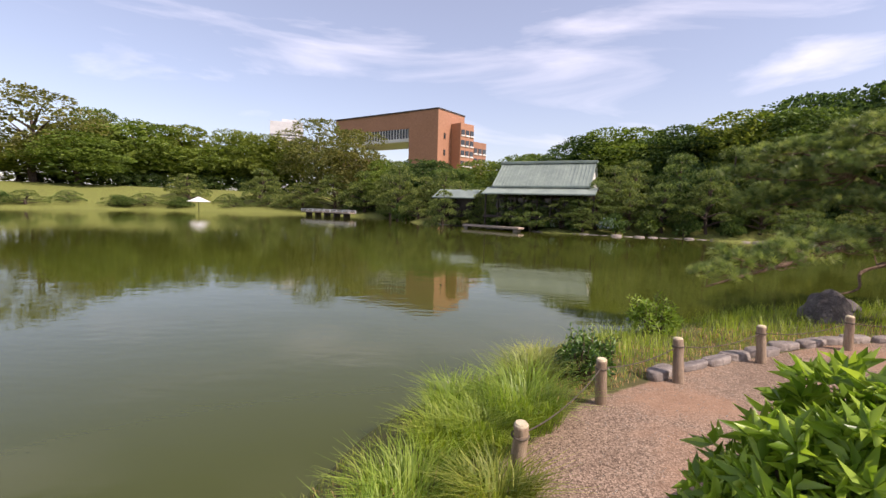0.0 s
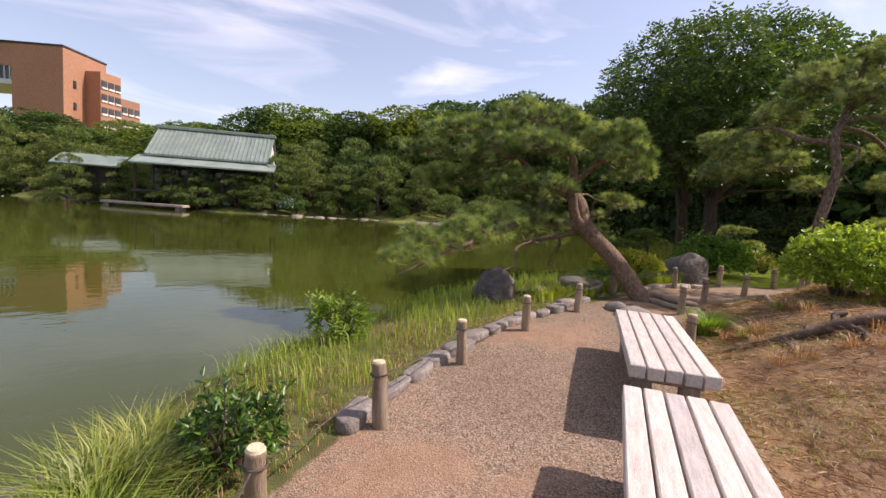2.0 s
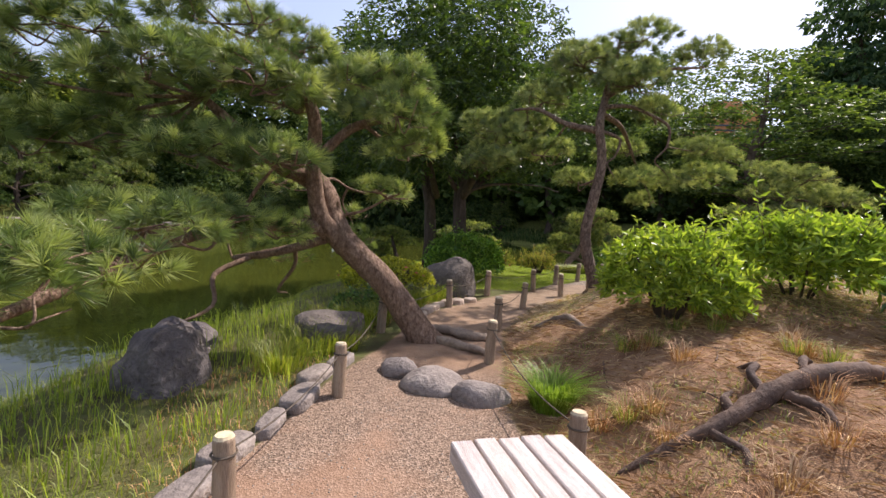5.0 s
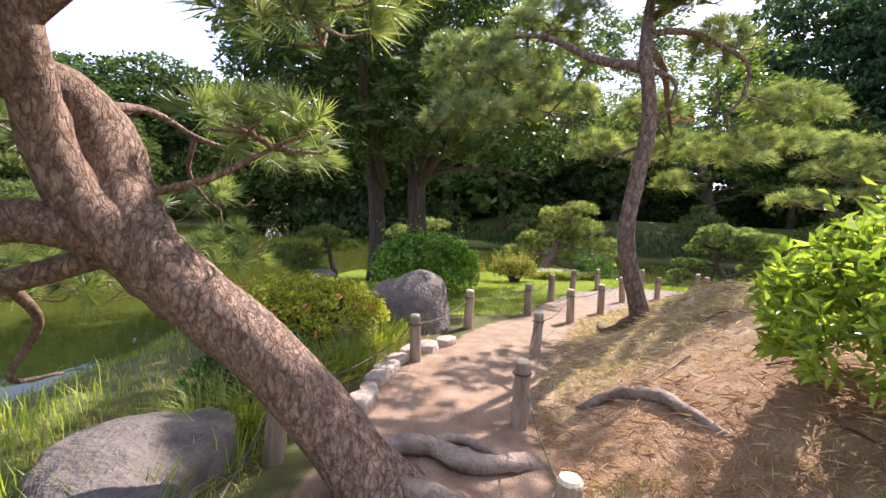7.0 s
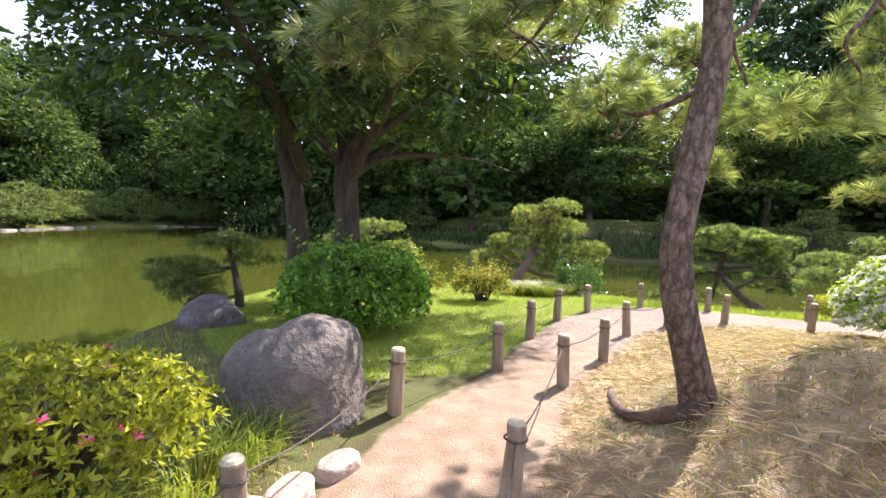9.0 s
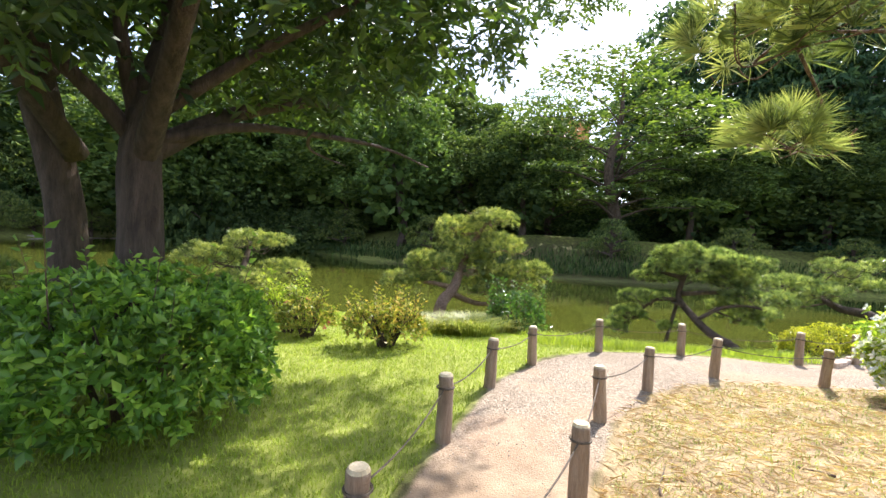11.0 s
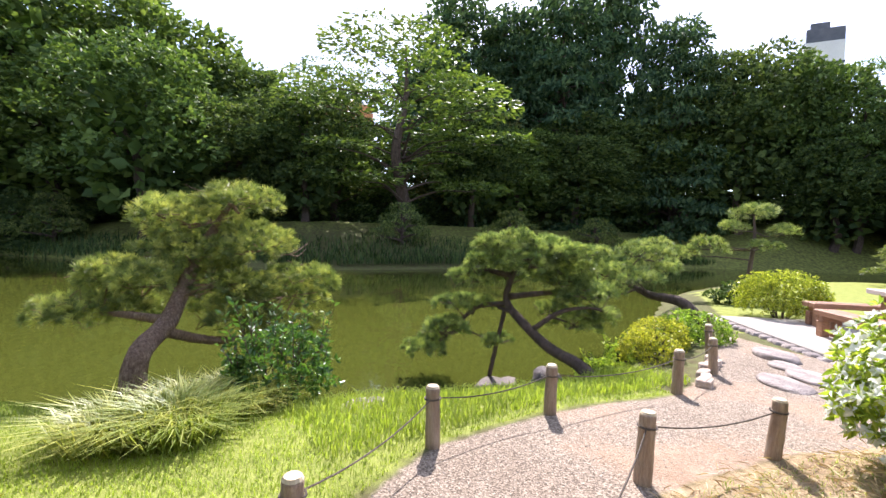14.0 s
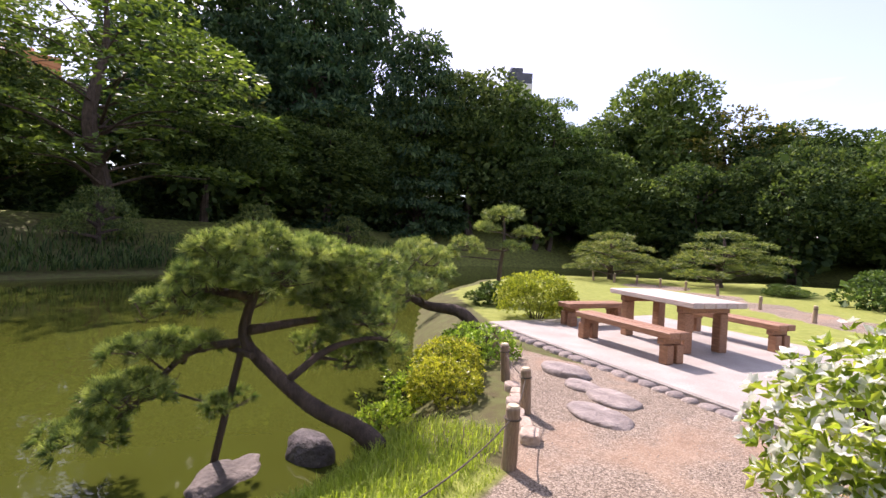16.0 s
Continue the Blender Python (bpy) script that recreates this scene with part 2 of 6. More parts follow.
M_BENCH_LEG = solid_mat("aged_bench_timber", [(0.25, (0.16, 0.13, 0.11)), (0.7, (0.33, 0.28, 0.24))], 5, 0.85, 0, (6, 6, 0.8), 0.5, 0.006, 40)
M_STONE_BROWN = solid_mat("brown_boulder", [(0.25, (0.085, 0.07, 0.058)), (0.55, (0.17, 0.142, 0.118)), (0.8, (0.3, 0.255, 0.21))], 3.5, 0.85, 0, (1, 1, 1), 0.9, 0.04, 18)
M_STONE_PALE = solid_mat("pale_shore_stone", [(0.25, (0.3, 0.23, 0.17)), (0.7, (0.55, 0.44, 0.35))], 4, 0.85, 0, (1, 1, 1), 0.8, 0.03, 20)
M_PEBBLE = solid_mat("gravel_chips", [(0.3, (0.18, 0.155, 0.12)), (0.7, (0.43, 0.385, 0.315))], 30, 0.9, 0, (1, 1, 1), 0.2, 0.003, 120)
M_ROOF = solid_mat("green_copper_roof", [(0.3, (0.2, 0.25, 0.22)), (0.7, (0.3, 0.36, 0.31))], 0.8, 0.55, 0.1, (1, 1, 1), 0.2, 0.01, 8)
M_TIMBER = solid_mat("dark_house_timber", [(0.3, (0.03, 0.022, 0.018)), (0.7, (0.07, 0.05, 0.04))], 2, 0.7)
M_PLASTER = solid_mat("white_plaster", [(0.3, (0.66, 0.65, 0.62)), (0.7, (0.8, 0.79, 0.76))], 1, 0.8)
M_BRICK = solid_mat("brown_tile_facade", [(0.3, (0.35, 0.17, 0.1)), (0.7, (0.41, 0.205, 0.125))], 0.08, 0.7, 0, (1, 1, 1), 0.1, 0.02, 2.0)
M_FACADE = solid_mat("pale_facade", [(0.3, (0.5, 0.5, 0.52)), (0.7, (0.62, 0.62, 0.64))], 0.1, 0.6)
M_ORANGE = solid_mat("orange_facade", [(0.3, (0.5, 0.2, 0.08)), (0.7, (0.6, 0.26, 0.11))], 0.2, 0.7)


def glass_mat():
    m, nt, p = base_mat("window_glass")
    v = obj_coord(nt)
    nt.links.new(ramp(nt, noise_tex(nt, v, 0.4), [(0.3, (0.02, 0.025, 0.03)), (0.7, (0.06, 0.065, 0.07))]), p.inputs["Base Color"])
    p.inputs["Roughness"].default_value = 0.08
    return m


M_GLASS = glass_mat()


def water_mat():
    m, nt, p = base_mat("pond_water")
    v = obj_coord(nt)
    col = ramp(nt, noise_tex(nt, v, 0.06, 2.0), [(0.3, (0.046, 0.054, 0.008)), (0.7, (0.06, 0.07, 0.011))])
    nt.links.new(col, p.inputs["Base Color"])
    p.inputs["Roughness"].default_value = 0.03
    p.inputs["IOR"].default_value = 1.33
    p.inputs["Specular IOR Level"].default_value = 0.5
    v2 = obj_coord(nt, (0.6, 1.0, 1.0))
    h1 = noise_tex(nt, v2, 0.9, 2.0)
    h2 = noise_tex(nt, v2, 5.0, 2.0)
    h = mixc(nt, 0.25, h1, h2)
    bump(nt, p, h, 0.16, 0.05)
    return m


M_WATER = water_mat()


def ground_mat():
    """Soil with zones: gravel, lawn and needle litter, from the mesh's own masks."""
    m, nt, p = base_mat("garden_ground")
    v = obj_coord(nt)
    at = nt.nodes.new("ShaderNodeVertexColor")
    at.layer_name = "zone"
    sep = nt.nodes.new("ShaderNodeSeparateColor")
    nt.links.new(at.outputs["Color"], sep.inputs["Color"])
    coarse, mid, fine = noise_tex(nt, v, 0.7, 4.0), noise_tex(nt, v, 5.0, 5.0), noise_tex(nt, v, 60.0, 3.0)

    def edge(sock, sharp=0.12):
        a = nt.nodes.new("ShaderNodeMath")
        a.operation = "ADD"
        s = nt.nodes.new("ShaderNodeMath")
        s.operation = "MULTIPLY_ADD"
        s.inputs[1].default_value, s.inputs[2].default_value = 0.5, -0.25
        nt.links.new(mid, s.inputs[0])
        nt.links.new(sock, a.inputs[0])
        nt.links.new(s.outputs[0], a.inputs[1])
        return ramp(nt, a.outputs[0], [(0.5 - sharp, (0, 0, 0)), (0.5 + sharp, (1, 1, 1))])

    soil = ramp(nt, mid, [(0.3, (0.085, 0.07, 0.032)), (0.5, (0.1, 0.1, 0.035)), (0.7, (0.11, 0.13, 0.04))])
    chips = node(nt, "ShaderNodeTexVoronoi", Scale=100.0)
    nt.links.new(v, chips.inputs["Vector"])
    chip = nt.nodes.new("ShaderNodeSeparateColor")
    nt.links.new(chips.outputs["Color"], chip.inputs["Color"])
    grav = ramp(nt, chip.outputs["Red"], [(0.0, (0.1, 0.085, 0.07)), (0.5, (0.23, 0.2, 0.17)), (1.0, (0.42, 0.38, 0.33))])
    grav = mixc(nt, 1.0, grav, ramp(nt, coarse, [(0.3, (0.82, 0.76, 0.7)), (0.7, (1.1, 1.06, 1.0))]), "MULTIPLY")
    dirt = ramp(nt, mid, [(0.3, (0.25, 0.165, 0.11)), (0.7, (0.36, 0.26, 0.185))])
    grav = mixc(nt, ramp(nt, coarse, [(0.5, (0, 0, 0)), (0.62, (0.7, 0.7, 0.7))]), grav, dirt)
    packed = ramp(nt, mid, [(0.25, (0.19, 0.135, 0.09)), (0.5, (0.275, 0.205, 0.145)), (0.75, (0.37, 0.29, 0.21))])
    grav = mixc(nt, edge(at.outputs["Alpha"], 0.3), grav, packed)
    # redder soil towards the first mound
    xyz = nt.nodes.new("ShaderNodeSeparateXYZ")
    nt.links.new(v, xyz.inputs[0])
    along = nt.nodes.new("ShaderNodeMath")
    along.operation = "DIVIDE"
    along.inputs[1].default_value = 20.0
    nt.links.new(xyz.outputs["X"], along.inputs[0])
    grav = mixc(nt, 1.0, grav, ramp(nt, along.outputs[0], [(0.35, (1.02, 0.87, 0.77)), (0.6, (1.0, 0.97, 0.9))]), "MULTIPLY")
    lawn = ramp(nt, mid, [(0.3, (0.175, 0.207, 0.04)), (0.7, (0.28, 0.305, 0.07))])
    lit = ramp(nt, mid, [(0.25, (0.17, 0.092, 0.05)), (0.5, (0.28, 0.165, 0.09)), (0.75, (0.39, 0.26, 0.15))])
    lit = mixc(nt, 0.6, lit, mixc(nt, 1.0, lit, ramp(nt, fine, [(0.3, (0.5, 0.5, 0.5)), (0.7, (1.3, 1.3, 1.3))]), "MULTIPLY"))
    lit = mixc(nt, 1.0, lit, ramp(nt, along.outputs[0], [(0.42, (1.0, 1.0, 1.0)), (0.58, (1.15, 1.45, 1.5))]), "MULTIPLY")
    col = mixc(nt, edge(sep.outputs["Green"]), soil, lawn)
    col = mixc(nt, edge(sep.outputs["Blue"]), col, lit)
    col = mixc(nt, edge(sep.outputs["Red"], 0.08), col, grav)
    nt.links.new(col, p.inputs["Base Color"])
    p.inputs["Roughness"].default_value = 0.92
    p.inputs["Specular IOR Level"].default_value = 0.15
    h = mixc(nt, 0.5, chips.outputs["Distance"], mid)
    bump(nt, p, h, 0.7, 0.015)
    return m


M_GROUND = ground_mat()


# ---- mesh helpers ----
def mesh_np(name, V, F):
    """A mesh from arrays of vertices and of faces that all have as many corners."""
    V, F = np.asarray(V, np.float32), np.asarray(F, np.int32)
    me = bpy.data.meshes.new(name)
    k = F.shape[1]
    me.vertices.add(len(V))
    me.vertices.foreach_set("co", V.ravel())
    me.loops.add(F.size)
    me.loops.foreach_set("vertex_index", F.ravel())
    me.polygons.add(len(F))
    me.polygons.foreach_set("loop_start", np.arange(0, F.size, k, dtype=np.int32))
    me.update(calc_edges=True)
    return me


def part(name, data, material, parent=None, label="", smooth=False):
    if isinstance(data, bmesh.types.BMesh):
        me = bpy.data.meshes.new(name)
        data.to_mesh(me)
        data.free()
    else:
        me = data
    me.materials.clear()
    me.materials.append(material)
    if smooth:
        me.polygons.foreach_set("use_smooth", np.ones(len(me.polygons), bool))
    ob = new(name, me)
    if parent is not None:
        ob.parent = parent
    if label:
        ob["label"] = label
    return ob


def thing(name, m, label, category, group="", kind=""):
    ob = new(name)
    ob.matrix_basis = m
    ob.empty_display_size = 0.1
    return tagged(ob, label, category, group, kind)


def box_bm(bm, sx, sy, sz, m=None, bevel=0.0):
    r = bmesh.ops.create_cube(bm, size=1.0)
    vs = r["verts"]
    bmesh.ops.scale(bm, vec=(sx, sy, sz), verts=vs)
    if bevel:
        es = list({e for v in vs for e in v.link_edges})
        vs = list({v for f in bmesh.ops.bevel(bm, geom=es, offset=bevel, segments=1, affect="EDGES", profile=0.5)["faces"] for v in f.verts} | {v for v in vs if v.is_valid})
    if m is not None:
        bmesh.ops.transform(bm, matrix=m, verts=vs)
    return vs


def box(name, sx, sy, sz, m, material, parent, bevel=0.0, label=""):
    bm = bmesh.new()
    box_bm(bm, sx, sy, sz, m, bevel)
    return part(name, bm, material, parent, label)


def spline(pts, n):
    """n points along a smooth curve through pts (each x, y, z, radius)."""
    P = np.array(pts, float)
    P = np.vstack([2 * P[0] - P[1], P, 2 * P[-1] - P[-2]])
    out = []
    segs = len(P) - 3
    for u in np.linspace(0, segs - 1e-6, n):
        i, t = int(u), u - int(u)
        a, b, c, d = P[i:i + 4]
        out.append(0.5 * ((2 * b) + (c - a) * t + (2 * a - 5 * b + 4 * c - d) * t * t + (3 * b - a - 3 * c + d) * t ** 3))
    return np.array(out)


def tube_np(pts, segs=8, n=None, rough=0.0, rng=None):
    """Vertices and quads of a limb along pts."""
    P = spline(pts, n or len(pts) * 4)
    C, R = P[:, :3], np.maximum(P[:, 3], 0.002)
    T = np.gradient(C, axis=0)
    T /= np.linalg.norm(T, axis=1)[:, None] + 1e-9
    ref = np.array([0.31, 0.9, 0.3])
    A = np.cross(T, ref)
    A /= np.linalg.norm(A, axis=1)[:, None] + 1e-9
    B = np.cross(T, A)
    ang = np.arange(segs) * 2 * np.pi / segs
    R2 = R[:, None] * np.ones((1, segs))
    if rough and rng is not None:
        R2 = R2 * (1 + rough * rng.normal(size=R2.shape))
    V = C[:, None, :] + R2[:, :, None] * (np.cos(ang)[None, :, None] * A[:, None, :] + np.sin(ang)[None, :, None] * B[:, None, :])
    V = V.reshape(-1, 3)
    F = []
    for i in range(len(C) - 1):
        for j in range(segs):
            a, b = i * segs + j, i * segs + (j + 1) % segs
            F.append((a, b, b + segs, a + segs))
    V = np.vstack([V, C[0], C[-1]])
    k, last = len(V) - 2, (len(C) - 1) * segs
    for j in range(segs):
        F.append((k, (j + 1) % segs, j, j))
        F.append((k + 1, last + j, last + (j + 1) % segs, last + (j + 1) % segs))
    return V, F


def join_np(chunks):
    """One vertex and one face array out of several."""
    Vs, Fs, o = [], [], 0
    for V, F in chunks:
        Vs.append(V)
        Fs.append(np.asarray(F) + o)
        o += len(V)
    return np.vstack(Vs), np.vstack(Fs)


def limb_mesh(name, limbs, segs=8, rough=0.03, seed=1):
    """Limbs joined into one mesh; the end caps are triangles."""
    rng = np.random.default_rng(seed)
    V, F = join_np([tube_np(l, segs, None, rough, rng) for l in limbs])
    me = bpy.data.meshes.new(name)
    me.from_pydata(V.tolist(), [], [f if f[2] != f[3] else f[:3] for f in F.tolist()])
    me.update()
    return me


def unit(v):
    return v / (np.linalg.norm(v, axis=-1, keepdims=True) + 1e-9)


def leaf_np(P, D, size, aspect, rng, fold=0.25, droop=0.2, vary=0.35):
    """Folded leaves at P that point along D: four vertices and two triangles each."""
    n = len(P)
    s = size * (1 + vary * (rng.random(n) * 2 - 1))[:, None]
    D = unit(D)
    side = unit(np.cross(D, unit(rng.normal(size=(n, 3)))))
    up = np.cross(side, D)
    mid = P + D * s * 0.5 + up * s * 0.05
    tip = P + D * s - up * s * droop
    w = s * aspect * 0.5
    V = np.stack([P, mid + side * w + up * w * fold, tip, mid - side * w + up * w * fold], 1).reshape(-1, 3)
    b = np.arange(n)[:, None] * 4
    F = np.hstack([b, b + 1, b + 2, b, b + 2, b + 3]).reshape(-1, 3)
    return V, F


def needle_np(P, D, length, width, count, rng, spread=0.75):
    """Tufts at P about D: count thin needles that share one foot."""
    n = len(P)
    D2 = unit(np.repeat(unit(D), count, 0) + spread * rng.normal(size=(n * count, 3)))
    L = length * (0.7 + 0.5 * rng.random((n * count, 1)))
    P2 = np.repeat(P, count, 0)
    side = unit(np.cross(D2, rng.normal(size=(n * count, 3)))) * width
    mid_p = (P2 + D2 * L * 0.4 + side).reshape(n, count, 3)
    sag = np.array([0, 0, 0.1]) * L
    tip = (P2 + D2 * L - sag).reshape(n, count, 3)
    V = np.concatenate([P[:, None, :], mid_p, tip], 1).reshape(-1, 3)
    b = (np.arange(n) * (1 + 2 * count))[:, None]
    k = np.arange(count)[None, :]
    F = np.stack([b + 0 * k, b + 1 + k, b + 1 + count + k], -1).reshape(-1, 3)
    return V, F


def blade_np(P, height, width, rng, lean=0.5, heading=None):
    """Bent grass blades: five vertices, three triangles each."""
    n = len(P)
    a = rng.random(n) * 2 * np.pi if heading is None else heading
    d = np.stack([np.cos(a), np.sin(a), np.zeros(n)], 1)
    s = np.stack([-np.sin(a), np.cos(a), np.zeros(n)], 1)
    h = (height * (0.55 + 0.7 * rng.random(n)))[:, None]
    l = h * lean * (0.3 + rng.random(n))[:, None]
    w = width * 0.5
    z = np.array([[0, 0, 1.0]])
    m = P + d * l * 0.3 + z * h * 0.6
    V = np.stack([P + s * w, P - s * w, m + s * w * 0.8, m - s * w * 0.8, P + d * l + z * h * (1 - 0.25 * lean)], 1).reshape(-1, 3)
    b = np.arange(n)[:, None] * 5
    F = np.hstack([b, b + 1, b + 3, b, b + 3, b + 2, b + 2, b + 3, b + 4]).reshape(-1, 3)
    return V, F


def sphere_dirs(n, rng, zmin=-1.0):
    z = zmin + (1 - zmin) * rng.random(n)
    a = rng.random(n) * 2 * np.pi
    r = np.sqrt(np.maximum(0, 1 - z * z))
    return np.stack([r * np.cos(a), r * np.sin(a), z], 1)


def lobe_points(lobes, n, rng, zmin=-0.4, thick=0.2):
    """Points near the skins of ellipsoids (centre, radii), sparse where these run inside one another."""
    W = np.array([l[3] * l[4] + l[4] * l[5] + l[3] * l[5] for l in lobes])
    cnt = np.maximum(1, (n * W / W.sum()).astype(int))
    Ps, Ds = [], []
    L = np.array(lobes, float)
    for l, c in zip(L, cnt):
        d = sphere_dirs(c, rng, zmin)
        k = (1 - thick * rng.random((c, 1)) ** 1.5) * (1 + 0.06 * rng.normal(size=(c, 1)))
        p = l[:3] + d * l[3:6] * k
        inside = np.zeros(c, bool)
        for o in L:
            if o is not l:
                inside |= (((p - o[:3]) / (o[3:6] * 0.78)) ** 2).sum(1) < 1
        keep = ~inside | (rng.random(c) < 0.25)
        Ps.append(p[keep])
        Ds.append(unit(d / l[3:6])[keep])
    return np.vstack(Ps), np.vstack(Ds)


# ---- the lie of the land ----
WATER_Z = -0.5
SHORE_A = [(-30, -8), (-6, 0.6), (-2.2, 2.2), (-1.1, 3.4), (-0.8, 4.6), (-0.1, 5.5), (0.6, 6.2), (1.2, 7.0), (2.5, 7.9), (4.1, 8.7), (6, 9.5),
           (8, 9.9), (9.5, 10.1), (10.8, 10.6), (12.6, 10.9), (14.5, 11.3), (17, 11.4), (19.2, 11), (20.0, 9.4), (20.2, 7.9), (19.6, 6.6),
           (18.9, 5.2), (18.6, 3.8), (18.4, 2.6), (18.4, 1.7), (18.8, 0.4), (19.5, -0.9), (21.5, -3.3), (25, -8), (27, -14), (26, -20)]
SHORE_B = [(22, -25), (14, -28), (4, -29), (-10, -36), (-5, -44), (14, -43), (30, -38), (37, -27), (38, -17), (37.5, -8), (37, 0), (40, 8), (46, 16),
           (56, 24), (66, 36), (60, 46), (52, 37), (41, 40), (30, 36.5), (24, 38.5), (20.8, 41), (15, 42.3), (9, 46), (1, 55), (-2, 60), (-6, 64)]
SHORE_C = [(-9, 76), (-17, 86), (-27, 94), (-40, 99), (-55, 93), (-70, 84), (-80, 74), (-95, 62), (-108, 30), (-60, -5)]
SHORE = np.array(SHORE_A + SHORE_B + SHORE_C, float)
LEFT_EDGE = [(-0.9, 1.6), (-0.3, 2.6), (0.35, 3.4), (1.25, 4.5), (2.0, 5.0), (2.8, 5.5), (3.5, 5.85), (4.7, 6.3), (6.2, 6.65), (7.2, 6.75), (8.7, 6.9), (9.7, 6.85), (11.0, 6.65),
             (12.3, 6.1), (13.6, 5.75), (14.9, 5.35), (15.9, 4.75), (16.6, 3.9), (16.9, 2.7), (16.95, 1.2), (17.5, 0.0), (18.2, -1.1), (18.9, -2.3)]
RIGHT_EDGE = [(1.6, 1.4), (2.7, 2.6), (4.1, 3.6), (5.7, 4.75), (6.7, 5.25), (7.6, 5.5), (8.9, 5.8), (10.3, 5.75), (12.1, 5.4), (13.0, 5.0),
              (14.1, 4.5), (15.0, 3.85), (15.65, 2.9), (15.7, 1.9), (15.5, 0.8), (14.9, -0.4), (14.0, -1.2)]
GRAVEL = np.array(LEFT_EDGE + [(15.0, -1.4), (14.0, -1.2)][:1] + RIGHT_EDGE[::-1] + [(1.0, 0.0), (0.6, -3.0), (-1.6, -3.0)], float)
LAWN = np.array([(12.2, 6.22), (13.6, 5.77), (14.9, 5.38), (15.95, 4.78), (16.65, 3.9), (16.95, 2.7), (17.0, 1.2), (18.4, 1.0), (18.8, 2.6), (19.2, 5), (20, 7),
                 (20, 9), (18, 11), (14, 10.5), (12.4, 9.0), (11.3, 7.6)], float)
LAWN2 = np.array([(18.9, -2.6), (17.4, -6.6), (12.5, -4.4), (13.2, 0.2), (10, -2), (4, -10), (2, -26), (15, -27), (25, -21), (26, -14), (24, -8)], float)
LITTER = np.array(RIGHT_EDGE[1:16] + [(13.2, -0.4), (10, -2), (5, -2), (1, 0.5)], float)


PATH2 = np.array([(13.0, -7.5), (14.6, -9.6), (16.5, -12.6), (19, -15.8), (23.5, -18.6), (24, -19.6), (18.6, -17.2), (15.6, -14.2), (13.6, -11.4), (12.0, -9)], float)


def poly_sd(poly, X, Y):
    """Distance to a polygon's outline, negative inside."""
    d = np.full(X.shape, 1e9)
    inside = np.zeros(X.shape, bool)
    n = len(poly)
    for i in range(n):
        (ax, ay), (bx, by) = poly[i], poly[(i + 1) % n]
        ex, ey = bx - ax, by - ay
        t = np.clip(((X - ax) * ex + (Y - ay) * ey) / (ex * ex + ey * ey + 1e-12), 0, 1)
        d = np.minimum(d, np.hypot(X - ax - t * ex, Y - ay - t * ey))
        cross = (ay > Y) != (by > Y)
        xi = ax + (Y - ay) * ex / (ey if abs(ey) > 1e-12 else 1e-12)
        inside ^= cross & (X < xi)
    return np.where(inside, -d, d)


def line_dist(line, X, Y):
    d = np.full(X.shape, 1e9)
    for (ax, ay), (bx, by) in zip(line[:-1], line[1:]):
        ex, ey = bx - ax, by - ay
        t = np.clip(((X - ax) * ex + (Y - ay) * ey) / (ex * ex + ey * ey), 0, 1)
        d = np.minimum(d, np.hypot(X - ax - t * ex, Y - ay - t * ey))
    return d


def smooth01(t):
    t = np.clip(t, 0, 1)
    return t * t * (3 - 2 * t)


LEVELS = [(0, 2, 0.0), (3, 5, 0.03), (6, 6, 0.1), (9, 6.4, 0.17), (11.5, 6.2, 0.17), (14, 5.2, 0.19), (16, 3.8, 0.17), (16.4, 2, 0.13), (16.8, 0, 0.05), (17, -3, 0.05), (18, -12, -0.05),
          (10, 0, 0.2), (14, 8, 0.1), (18, 8, 0.0)]


